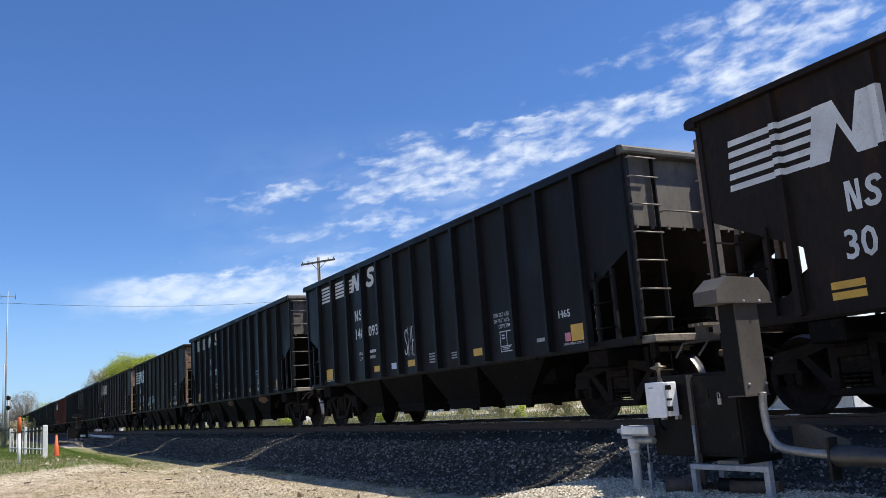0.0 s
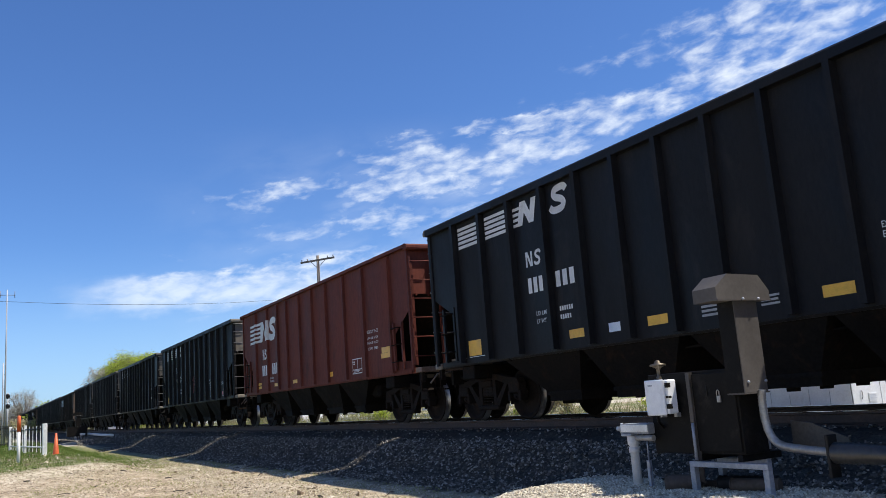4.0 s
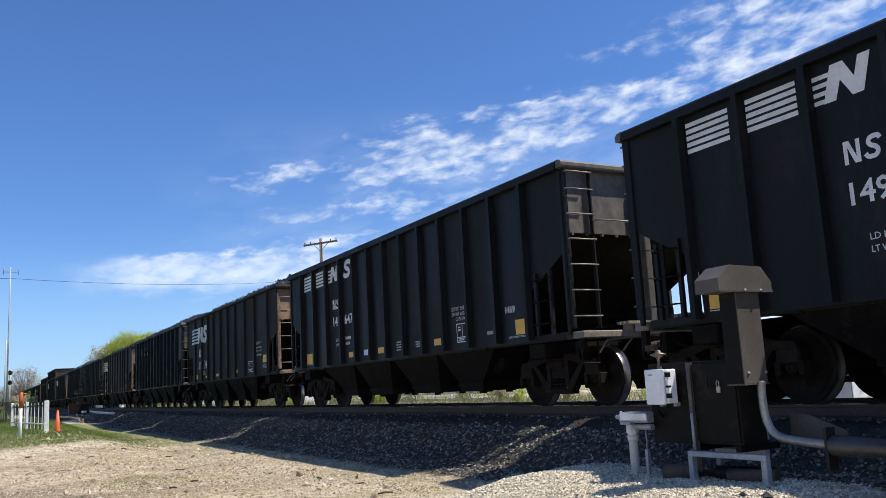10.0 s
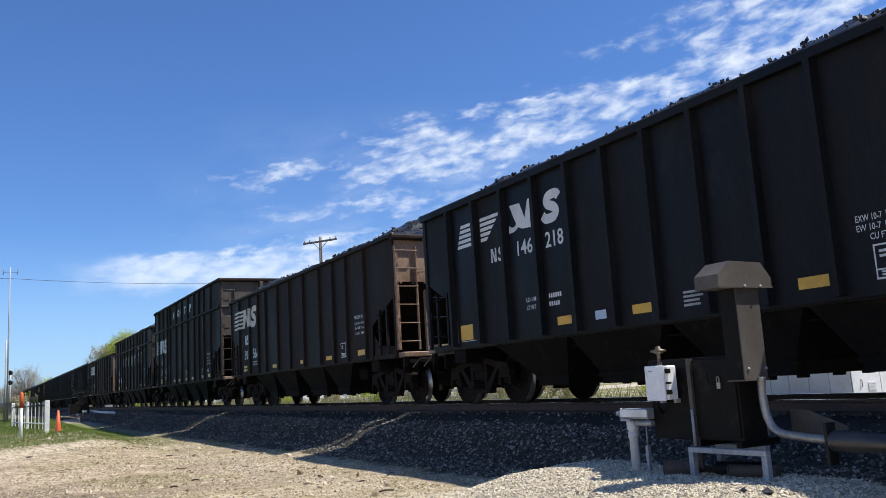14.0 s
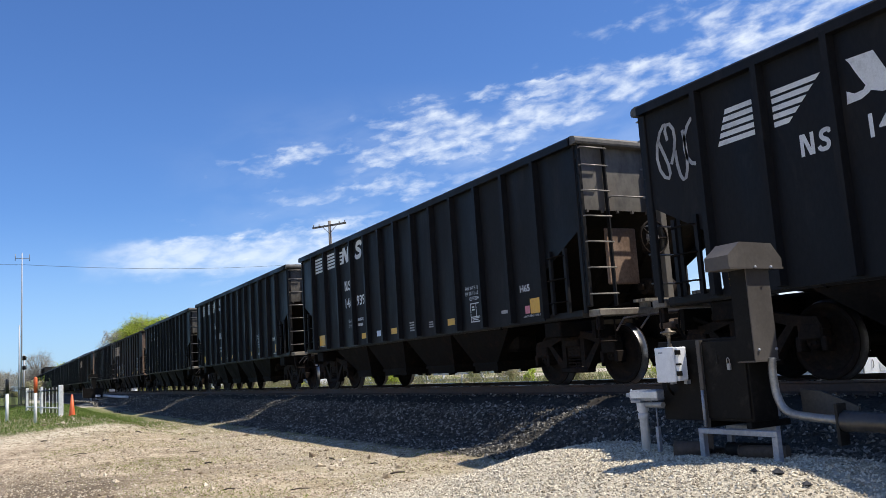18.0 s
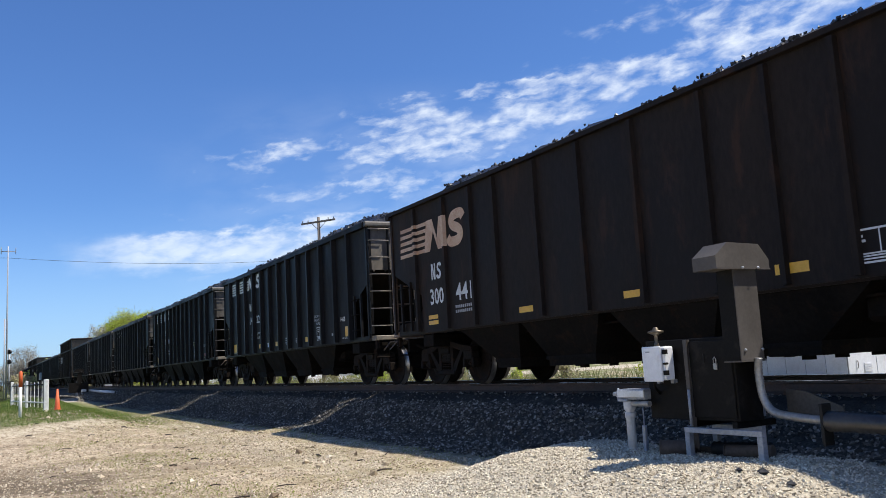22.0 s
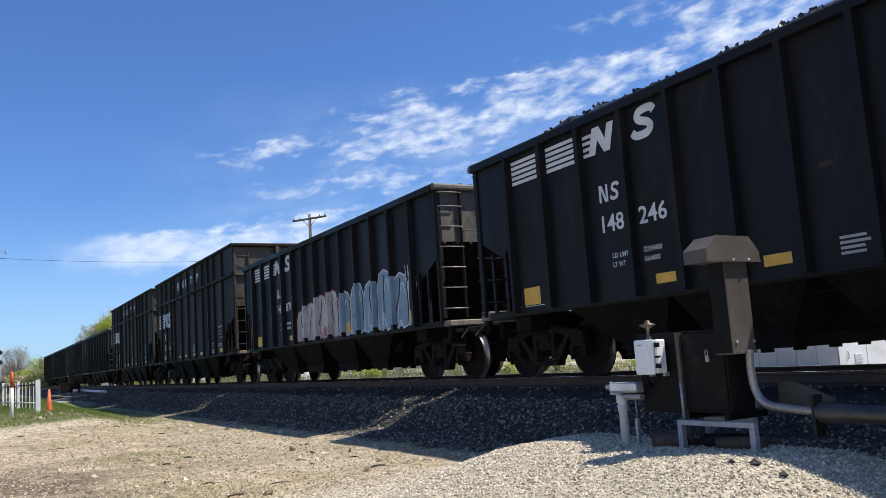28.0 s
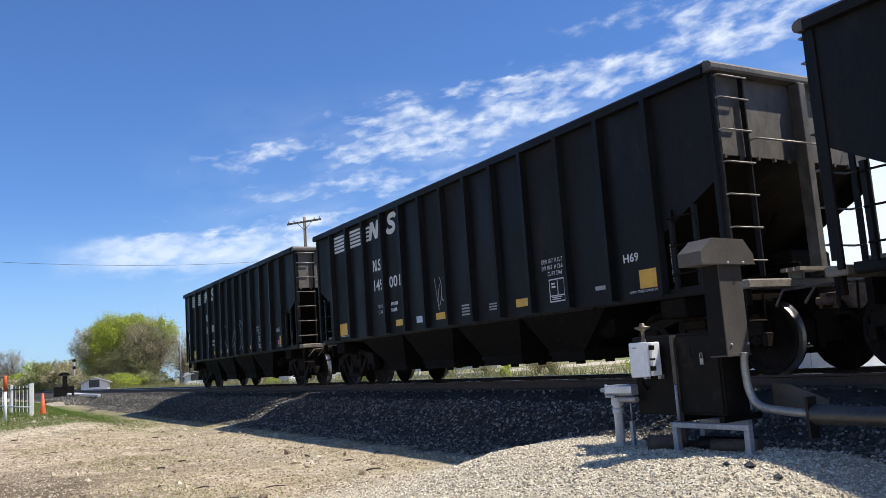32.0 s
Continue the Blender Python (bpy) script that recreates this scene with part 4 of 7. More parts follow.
    ribbon(bm, ((fx0 * 0.45 + fx1 * 0.55, fz0 + 0.09), (fx0 * 0.45 + fx1 * 0.55, fz1)), 0.016, SHEET)
    bars(bm, fx0 + 0.05, fx0 + 0.17, fz1 - 0.14, fz1 - 0.04, SHEET, 2)
    bars(bm, fx0 + 0.05, fx1 - 0.05, fz0 + 0.02, fz0 + 0.08, SHEET, 2)
    out.append(("stencil_frame", mesh_of("stencil_frame", bm, WHITE_MARK)))
    if ld:
        bm = bmesh.new()
        word(bm, "LD LMT", ld[0], ld[1], ld[4] + 0.13, ld[4] + 0.20, SHEET)
        word(bm, "LT WT", ld[0], ld[1] - 0.08, ld[4], ld[4] + 0.07, SHEET)
        out.append(("weight_stencil", mesh_of("weight_stencil", bm, WHITE_MARK)))
    else:
        bm = bmesh.new()
        for z in (1.37, 1.46):
            for k in range(9):
                patch(bm, 2.66 + 0.07 * k, 2.71 + 0.07 * k, z, z + 0.055, SHEET)
        out.append(("weight_stencil", mesh_of("weight_stencil", bm, DULL_MARK)))
    return out


def number_part(car, kind, emblem, number):
    bm = bmesh.new()
    a, b = number
    dx = 0.42 if kind == "short" else 0.12 if number[0] == "30" else 0.0
    if kind == "ribbed":
        if emblem == "slant":
            n_mark_plain(bm, 2.47, 2.65, 2.49, 2.74, SHEET), s_mark(bm, 2.70, 2.86, 2.49, 2.74, SHEET, 0.20)
            fa, fb = (3.31, 3.76, 2.48, 2.74), (4.12, 4.60, 2.48, 2.74)
        else:
            n_mark_plain(bm, 3.30, 3.49, 2.50, 2.75, SHEET), s_mark(bm, 3.54, 3.72, 2.50, 2.75, SHEET, 0.20)
            fa, fb = (3.31, 3.77, 2.06, 2.31), (4.07, 4.60, 2.06, 2.31)
    else:
        n_mark_plain(bm, 1.76, 1.93, 2.10, 2.42, SHEET), s_mark(bm, 1.98, 2.16, 2.10, 2.42, SHEET, 0.19)
        fa, fb = (1.67, 2.22, 1.60, 1.92), (2.70, 3.30, 1.60, 1.93)
    part("reporting_mark", bm, WHITE_MARK, car).location.x = dx
    for s, (x0, x1, z0, z1) in ((a, fa), (b, fb)):
        bm = bmesh.new()
        if s:
            w = (x1 - x0) * len(s) / 3
            word(bm, s, x0 if s is a else x1 - w, x0 + w if s is a else x1, z0, z1, SHEET)
        else:
            for k in range(3):
                xk = x0 + (x1 - x0) * k / 3
                patch(bm, xk, xk + (x1 - x0) * 0.22, z0, z1, SHEET)
        part("car_number", bm, WHITE_MARK, car, "white stencilled number").location.x = dx


RUST_SPOT = surface("rust_spot", (0.10, 0.045, 0.02), (0.22, 0.11, 0.055), (0.8, 0.95), 25, 2.5, 0.3)
FAINT_RUST = surface("faint_rust_spot", (0.016, 0.011, 0.009), (0.036, 0.022, 0.016), (0.7, 0.9), 25, 2.5, 0.2)
FAINT_GREY = surface("rubbed_grey_paint", (0.025, 0.025, 0.026), (0.060, 0.060, 0.062), (0.6, 0.8), 25, 2.5, 0.1)
SPRAY_W = surface("white_spray_paint", (0.55, 0.55, 0.56), (0.75, 0.75, 0.76), (0.5, 0.7), 40, 2.0, 0.0)


def scrawl(car, seed, x0, x1, z0, z1, w, material, strokes=7, label="sprayed scrawl"):
    """Sprayed loops that read as no word."""
    rnd = random.Random(seed)
    bm = bmesh.new()
    for k in range(strokes):
        cx = x0 + (x1 - x0) * (k + 0.5) / strokes
        hw, hh = (x1 - x0) / strokes * rnd.uniform(0.5, 0.75), (z1 - z0) * rnd.uniform(0.35, 0.5)
        cz, ph, tw = (z0 + z1) / 2 + rnd.uniform(-0.1, 0.1) * (z1 - z0), rnd.random() * 6, rnd.uniform(0.7, 1.6)
        pts = [(cx + hw * math.sin(ph + 0.55 * i * tw), cz + hh * math.cos(ph * 1.3 + 0.50 * i)) for i in range(rnd.randrange(8, 13))]
        ribbon(bm, pts, w, SHEET - 0.002)
    part("graffiti", bm, material, car, label)


def worn_spot(car, x, z, w, hgt, material, label):
    """A patch of worn paint with an uneven rim."""
    rim = [(x + w * (0.8 + 0.5 * noise.noise((k * 0.8, x, 2))) * math.cos(k * 0.449), z + hgt * (0.8 + 0.5 * noise.noise((k * 0.8, z, 5))) * math.sin(k * 0.449)) for k in range(14)]
    part("worn_spot", flat(bmesh.new(), rim, SHEET), material, car, label)


def tall_tag(car, x0, x1, z0, z1):
    """Three tall thin sprayed letters."""
    bm, w = bmesh.new(), (x1 - x0) / 3
    for k, strokes in enumerate(([S_SHAPE], [[(0, 0), (0.05, 1), (0.75, 0.05), (0.8, 1)]], [[(0.95, 1), (0.1, 0.97), (0.05, 0.03), (0.95, 0)], [(0.08, 0.52), (0.8, 0.52)]])):
        for line in strokes:
            ribbon(bm, [(x0 + w * (k + 0.9 * p), z0 + (z1 - z0) * q) for p, q in line], 0.028, SHEET - 0.002)
    part("graffiti", bm, SPRAY_W, car, "tall thin sprayed letters")


MURAL = [surface(n, a, b, (0.4, 0.6), 30, 2.0, 0.0) for n, a, b in (("mural_blue", (0.13, 0.21, 0.28), (0.24, 0.35, 0.43)), ("mural_red", (0.30, 0.05, 0.04), (0.42, 0.10, 0.08)), ("mural_grey", (0.30, 0.295, 0.29), (0.55, 0.53, 0.51)), ("mural_rose", (0.34, 0.22, 0.20), (0.50, 0.38, 0.35)), ("mural_pale_blue", (0.24, 0.36, 0.42), (0.38, 0.52, 0.58)))]


def mural(car):
    """Tall sprayed blocks side by side: pale grey with red edges, then blue-grey with white edges."""
    rnd = random.Random(5)
    tops = (1.98, 2.14, 2.28, 2.33, 2.22, 2.36, 2.30, 2.46, 2.30)
    for x in (5.72, 6.6, 7.48, 8.36, 9.26, 10.22, 11.17):
        top = tops[min(8, int((x - 4.95) / 0.765))] - 0.05
        bm = patch(bmesh.new(), x - 0.041, x + 0.041, 1.22, top, -1.6175)
        bm.faces.new([bm.verts.new(q) for q in ((x + 0.0425, -1.6175, 1.22), (x + 0.0565, -1.506, 1.22), (x + 0.0565, -1.506, top), (x + 0.0425, -1.6175, top))])
        part("graffiti", bm, MURAL[2] if x < 8.0 else MURAL[0], car, "spray paint over a rib")
    for k, top in enumerate(tops):
        x0, x1, low = 4.95 + 0.765 * k, 4.95 + 0.765 * k + 0.74, 1.16
        under = [(x0 - 0.03, low), (x1 + 0.05, low), (x1 + 0.05, low + 0.80 * (top - low)), (x0 + 0.4, low + 0.90 * (top - low)), (x0 - 0.03, low + 0.78 * (top - low))]
        part("graffiti", flat(bmesh.new(), under, SHEET - 0.001), MURAL[2] if k in (1, 2) else MURAL[3] if k < 4 else MURAL[0] if k % 2 else MURAL[4], car, "sprayed ground colour")
        w = x1 - x0
        o = [(x0 + w * p, low + (top - low) * q) for p, q in ((0.04, 0), (0.34, -0.02), (0.40, 0.10 + 0.2 * (k % 2)), (0.52, 0.12), (0.60, -0.03), (1.02, 0.02), (1.04, 0.70 + rnd.uniform(-.06, .06)), (0.86, 0.93), (0.55, 1.0), (0.20, 0.93 + rnd.uniform(-.05, .05)), (0.02, 0.62))]
        fill, edge, lab = (MURAL[2], MURAL[1], "pale grey sprayed block with red edge") if k < 4 else (MURAL[0], SPRAY_W, "blue-grey sprayed block with white edge")
        part("graffiti", flat(bmesh.new(), o, SHEET - 0.002), fill, car, lab)
        bm = ribbon(bmesh.new(), o, 0.035, SHEET - 0.005, True)
        ribbon(bm, rounded([(x0 + w * 0.3, low + 0.1), (x0 + w * 0.42, (low + top) / 2), (x0 + w * 0.7, top - 0.22), (x0 + w * 0.85, top - 0.5)]), 0.03, SHEET - 0.005)
        part("graffiti", bm, edge, car, "sprayed edge line")
        bm = ribbon(bmesh.new(), rounded([(x0 + w * 0.55, top - 0.12), (x0 + w * 0.48, low + 0.62 * (top - low)), (x0 + w * (0.62 - 0.2 * (k % 3)), low + 0.34)]), 0.05, SHEET - 0.0055)
        ribbon(bm, rounded([(x0 + w * 0.98, low + 0.08), (x0 + w * 1.0, low + 0.4 * (top - low)), (x0 + w * 0.95, top - 0.2)]), 0.045, SHEET - 0.0058)
        part("graffiti", bm, CAR_BLACK, car, "dark sprayed inner lines")
        if k in (0, 2, 4):
            part("graffiti", flat(bmesh.new(), [(x0 + w * p, low + q) for p, q in ((0.6, 0.02), (0.95, 0.05), (0.9, 0.32), (0.66, 0.25))], SHEET - 0.0065), YELLOW if k == 4 else MURAL[1], car)
    scrawl(car, 12, 11.75, 12.2, 1.75, 2.5, 0.02, SPRAY_W, 4)


PAINT = {"black": (CAR_BLACK, "black"), "brown": (CAR_BROWN, "brownish"), "red": (CAR_RED, "oxide red")}
PROTO, MARKS, LOADS, CARS = {}, {}, {}, []
for kind, paint, emblem, number, klass, extra, back in TRAIN:
    if (kind, paint) not in PROTO:
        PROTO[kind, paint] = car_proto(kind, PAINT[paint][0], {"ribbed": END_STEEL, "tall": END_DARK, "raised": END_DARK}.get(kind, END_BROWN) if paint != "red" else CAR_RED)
        car = PROTO[kind, paint]
        car.location = (0, 0, 0)
    else:
        car = None
    CARS.append([kind, paint, emblem, number, klass, extra, back, car])
BASE = {key: car for key, car in PROTO.items()}
# copy the bare cars first, then letter each one
for row in CARS:
    if row[7] is None:
        row[7] = copy_thing(BASE[row[0], row[1]], Matrix())
for kind, paint, emblem, number, klass, extra, back, car in CARS:
    series = "early" if kind == "plain" and number[0] == "300" else kind
    if series not in MARKS:
        MARKS[series] = shared_marks(series)
    for name, me in MARKS[series]:
        mark = part(name, me, None, car)
        if name in ("small_print", "dimension_stencil") or (name == "weight_stencil" and kind != "ribbed"):
            tagged(mark, kind="stuff")
    key = "rusty" if "rusty" in extra else "dirty" if "dirty" in extra and emblem == "wide" else emblem
    for me in EMBLEM[key]:
        part(me.name.split(".")[0], me, None, car).location.x = 0.42 if kind == "short" else 0.0
    number_part(car, kind, emblem, number)
    if kind == "ribbed":
        weight_part(car, number[1])
    if "rust" in extra.split():
        for x, z, w, hgt in ((5.85, 0.94, 0.42, 0.11), (9.95, 0.93, 0.55, 0.12)):
            rim = [(x + w * (0.85 + 0.5 * noise.noise((k * 0.9, x, 0))) * math.cos(k * 0.393), z + hgt * (0.85 + 0.5 * noise.noise((k * 0.9, x, 4))) * math.sin(k * 0.393)) for k in range(16)]
            bm = bmesh.new()
            bm.faces.new([bm.verts.new((a, -1.486 + 0.424 * (1.10 - b), b)) for a, b in rim])
            part("rust_patch", bm, RUST_SPOT, car, "rusted bare patch on a hopper side")
        bm = bmesh.new()
        for x, z, hgt in ((9.90, 2.72, 0.30), (10.02, 2.84, 0.24), (10.14, 2.80, 0.30)):
            patch(bm, x, x + 0.018, z, z + hgt, SHEET)
        tagged(part("scratch", bm, DULL_MARK, car, "long pale scratches"), kind="stuff")
    if number[1] == "126":
        worn_spot(car, 6.15, 2.02, 0.20, 0.17, FAINT_RUST, "faint rusted worn spot"), worn_spot(car, 8.55, 1.93, 0.26, 0.10, FAINT_GREY, "grey rubbed patch")
    if number[1] == "246":
        worn_spot(car, 6.95, 2.22, 0.12, 0.05, FAINT_RUST, "small rusted worn spot")
    front = 13.2 if kind == "ribbed" else 12.8 if kind == "short" else 13.8
    if klass:
        bm = bmesh.new()
        if kind == "ribbed":
            word(bm, klass, 11.40, 11.40 + 0.1 * len(klass), 1.60, 1.72, SHEET)
        else:
            cx, cz = (front - 1.60, 1.28) if kind == "short" else (front - 2.34, 1.40)
            word(bm, klass, cx, cx + 0.088 * len(klass), cz, cz + 0.13, SHEET)
        part("class_mark", bm, WHITE_MARK, car)
        if klass == "H65" and number[1] == "068":
            bm = bmesh.new()
            word(bm, "EMPTY LOAD", 11.38, 11.84, 2.08, 2.14, SHEET)
            word(bm, "1/4 ADJ BLOCK", 11.40, 11.98, 1.97, 2.03, SHEET)
            bars(bm, 11.42, 11.64, 1.78, 1.81, SHEET, 1)
            part("brake_stencil", bm, WHITE_MARK, car)
        if klass == "H65":
            part("label", patch_mesh("label", 11.52, 11.66, 1.23, 1.36, PINK), None, car, "faded red label")
    if "coal" in extra:
        top = {"ribbed": 3.84, "raised": 4.34}.get(kind, 3.76)
        if kind not in LOADS:
            LOADS[kind] = coal_mesh(len(LOADS) + 3, front, top)
        load = tagged(part("coal_load", LOADS[kind], None, car, "heap of black lump coal"), kind="stuff")
        if "low" in extra.split():
            load.location.z = -0.42
        if "mid" in extra.split():
            load.location.z = -0.20
    if "wheel" in extra:
        brake_wheel(car, front + 0.03, -0.22, 2.25, 1)
    if "mural" in extra:
        mural(car)
    if "tag_a" in extra:
        tall_tag(car, 5.92, 6.46, 1.44, 2.06)
    if "tag_b" in extra:
        scrawl(car, 2, 4.38, 5.95, 1.38, 1.85, 0.085, SPRAY_W, 8, "thick white sprayed scrawl")
    if "tag_c" in extra:
        scrawl(car, 3, 6.3, 7.2, 1.5, 2.2, 0.03, PINK, 5)
    if "tag_d" in extra:
        scrawl(car, 4, 4.6, 5.4, 1.35, 1.95, 0.035, DULL_MARK, 4), scrawl(car, 9, 5.55, 6.6, 1.55, 1.9, 0.03, DULL_MARK, 6)
    if "tag_e" in extra:
        scrawl(car, 5, 0.25, 0.92, 2.65, 3.45, 0.05, DULL_MARK, 4), scrawl(car, 11, 5.8, 6.5, 1.4, 2.0, 0.05, DULL_MARK, 4)
    if "tag_f" in extra:
        scrawl(car, 6, 3.0, 3.7, 1.3, 1.85, 0.13, DULL_MARK, 3), scrawl(car, 7, 3.9, 5.7, 1.3, 2.0, 0.03, DULL_MARK, 7)
    if "tag_g" in extra:
        scrawl(car, 8, 6.05, 6.4, 1.45, 2.1, 0.02, DULL_MARK, 3)
    if "tag_h" in extra:
        scrawl(car, 10, 5.2, 8.2, 1.3, 2.3, 0.03, DULL_MARK, 6)
    state = "heaped with coal" if "coal" in extra else "on the rails"
    what = {"ribbed": "close-ribbed hopper car", "plain": "older wide-ribbed hopper car", "short": "short older hopper car", "tall": "high-sided hopper car", "raised": "raised-side hopper car"}[kind]
    mark = "with mural" if "mural" in extra else "with scrawls" if "tag" in extra else "with white emblem"
    tagged(car, f"{PAINT[paint][1]} {what} {mark}, {state}", "railway wagon", "cars of the coal train")


# ---- ground ----
def smooth(a, b, v):
    t = min(1.0, max(0.0, (v - a) / (b - a)))
    return t * t * (3 - 2 * t)


SHOULDER = ((0.0, -0.17), (1.36, -0.17), (1.55, -0.27), (2.15, -0.41), (2.75, -0.77), (3.85, -0.87), (6.0, -1.9))


def shoulder(a):
    """Height of the ballast a metres from the middle of the track: crown, break of slope, toe and a flat bench."""
    for (a0, z0), (a1, z1) in zip(SHOULDER, SHOULDER[1:]):
        if a < a1:
            return z0 + (z1 - z0) * (a - a0) / (a1 - a0)
    return SHOULDER[-1][1]


def ground_z(x, y):
    """Height of the natural ground, gravel pad and ballast shoulder round the track."""
    if y > 0:
        return max(-0.9 + 0.04 * noise.noise((x * 0.3, y * 0.3, 1.0)), -0.17 - 0.40 * max(0.0, y - 1.9))
    z = -0.92 + 0.05 * noise.noise((x * 0.25, y * 0.25, 3.0)) + 0.012 * noise.noise((x * 2.1, y * 2.1, 5.0))
    z += 0.50 * smooth(-15, -28, x) * smooth(-4.6, -7.0, y)
    z += 0.20 * smooth(-32, -46, x) * smooth(-3.8, -6.5, y)
    # gravel pad under the heater, and one under its twin up the line
    pad = smooth(-9.8, -7.6, x + 0.30 * (y + 4)) * smooth(-7.0, -4.2, y) * (1 - 0.62 * smooth(-5.0, -3.2, x - 0.35 * (y + 4)))
    z = max(z, -1.02 + 0.47 * pad + 0.025 * noise.noise((x * 1.3, y * 1.3, 8.0)))
    mound = smooth(-78, -74, x) * smooth(-55, -59, x) * smooth(-8.5, -6.0, y)
    z = max(z, -0.9 + 0.42 * mound)
    a = abs(y)
    bal = shoulder(a) + 0.03 * noise.noise((x * 1.1, y * 1.1, 0))
    return max(z, bal)


def soil():
    """Soil by place: ballast by the rails, pale limestone on the pads, grass in the south-west, dry dirt elsewhere."""
    m = bpy.data.materials.new("soil_ballast_and_gravel")
    m.use_nodes = True
    n = Net(m.node_tree)
    co = n.node("ShaderNodeTexCoord").outputs["Object"]
    s = n.node("ShaderNodeSeparateXYZ")
    n.put(s.inputs[0], co)
    x, y = s.outputs[0], s.outputs[1]
    w = n.math("MULTIPLY", n.math("SUBTRACT", n.noise(co, 1.1, 5.0, 0.65), 0.5), 1.6)
    yy, xx = n.math("ADD", y, w), n.math("ADD", x, n.math("MULTIPLY", w, 1.5))
    fine, mid, big = n.noise(co, 34, 4, 0.7), n.noise(co, 5.0, 5, 0.65), n.noise(co, 0.55, 4, 0.6)
    mixed = n.math("ADD", n.math("MULTIPLY", fine, 0.55), n.math("MULTIPLY", mid, 0.45))
    dirt = n.mix(n.span(mixed, 0.38, 0.62), (0.19, 0.140, 0.088), (0.63, 0.525, 0.385))
    dirt = n.mix(n.math("MULTIPLY", n.span(big, 0.50, 0.66), 0.55), dirt, (0.15, 0.112, 0.072))
    pale = n.mix(n.span(mixed, 0.35, 0.62), (0.26, 0.225, 0.165), (0.58, 0.52, 0.41))
    edge = n.math("MULTIPLY", n.span(yy, -6.2, -5.0), n.span(yy, -3.6, -4.4))
    dirt = n.mix(n.math("MULTIPLY", edge, 0.45), dirt, pale)
    grass = n.mix(n.span(mixed, 0.35, 0.65), (0.050, 0.080, 0.018), (0.15, 0.185, 0.05))
    thin = n.math("MULTIPLY", n.span(n.noise(co, 0.7, 4, 0.6), 0.46, 0.64), n.span(yy, -9.5, -4.6))
    dirt = n.mix(n.math("MULTIPLY", thin, 0.42), dirt, (0.27, 0.235, 0.10))
    rim = n.math("ADD", n.math("ADD", xx, 28.6), n.math("MULTIPLY", y, 0.73))
    lawn = n.math("MULTIPLY", n.span(rim, -0.4, -1.8), n.span(yy, -4.6, -6.0))
    lawn = n.math("MAXIMUM", lawn, n.math("MULTIPLY", n.span(xx, -25.0, -33.0), n.span(yy, -3.7, -4.7)))
    weedy = n.math("MULTIPLY", n.math("MULTIPLY", n.span(xx, -20.0, -27.0), n.span(xx, -60.0, -50.0)), n.span(yy, -2.9, -3.8))
    dirt = n.mix(n.math("MULTIPLY", weedy, 0.8), dirt, n.mix(n.span(mixed, 0.38, 0.62), (0.10, 0.10, 0.04), (0.27, 0.25, 0.12)))
    lawn = n.math("MAXIMUM", lawn, n.math("MULTIPLY", n.span(y, 5.0, 9.0), n.span(big, 0.40, 0.55)))
    lawn = n.math("MULTIPLY", lawn, n.span(mid, 0.30, 0.48))
    crest = n.math("ABSOLUTE", n.math("ADD", rim, -0.1))
    crest = n.math("MULTIPLY", n.span(crest, 1.9, 0.5), n.span(mid, 0.34, 0.54))
    crest = n.math("MULTIPLY", crest, n.span(yy, -3.6, -4.6))
    damp = n.math("MULTIPLY", n.math("MULTIPLY", n.span(xx, -9.5, -12.0), n.span(xx, -16.5, -13.5)), n.math("MULTIPLY", n.span(yy, -7.4, -8.2), n.span(big, 0.42, 0.56)))
    dirt = n.mix(n.math("MULTIPLY", damp, 0.75), dirt, (0.085, 0.062, 0.040))
    col = n.mix(lawn, dirt, grass)
    col = n.mix(n.math("MULTIPLY", crest, 0.7), col, (0.60, 0.53, 0.40))
    pad = n.math("MULTIPLY", n.span(n.math("ADD", xx, n.math("MULTIPLY", y, 0.3)), -11.2, -10.2), n.span(yy, -9.0, -8.0))
    pad = n.math("MAXIMUM", pad, n.math("MULTIPLY", n.span(xx, -72, -70), n.math("MULTIPLY", n.span(xx, -57, -59), n.span(yy, -6.2, -5.6))))
    col = n.mix(pad, col, pale)
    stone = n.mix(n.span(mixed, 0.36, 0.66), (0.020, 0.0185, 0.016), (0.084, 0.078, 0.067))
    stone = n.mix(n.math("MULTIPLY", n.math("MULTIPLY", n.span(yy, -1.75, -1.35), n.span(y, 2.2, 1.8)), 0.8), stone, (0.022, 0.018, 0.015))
    bal = n.math("MULTIPLY", n.span(yy, -3.7, -3.2), n.span(y, 3.9, 3.3))
    bal = n.math("MULTIPLY", bal, n.math("SUBTRACT", 1.0, n.math("MULTIPLY", n.math("MULTIPLY", pad, n.span(x, -8.6, -7.6)), n.span(yy, -2.5, -3.0))))
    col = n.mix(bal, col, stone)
    mound = n.math("MULTIPLY", n.math("MULTIPLY", n.span(xx, -80, -76), n.span(xx, -56, -60)), n.math("MULTIPLY", n.span(yy, -8.0, -7.0), n.span(yy, -2.2, -2.8)))
    col = n.mix(mound, col, pale)
    b = n.node("ShaderNodeBsdfPrincipled")
    n.put(b.inputs["Base Color"], col)
    b.inputs["Roughness"].default_value = 0.93
    b.inputs["Specular IOR Level"].default_value = 0.2
    bp = n.node("ShaderNodeBump")
    bp.inputs["Strength"].default_value, bp.inputs["Distance"].default_value = 0.9, 0.04
    n.put(bp.inputs["Height"], mixed)
    n.put(b.inputs["Normal"], bp.outputs[0])
    n.put(n.node("ShaderNodeOutputMaterial").inputs[0], b.outputs[0])
    return m


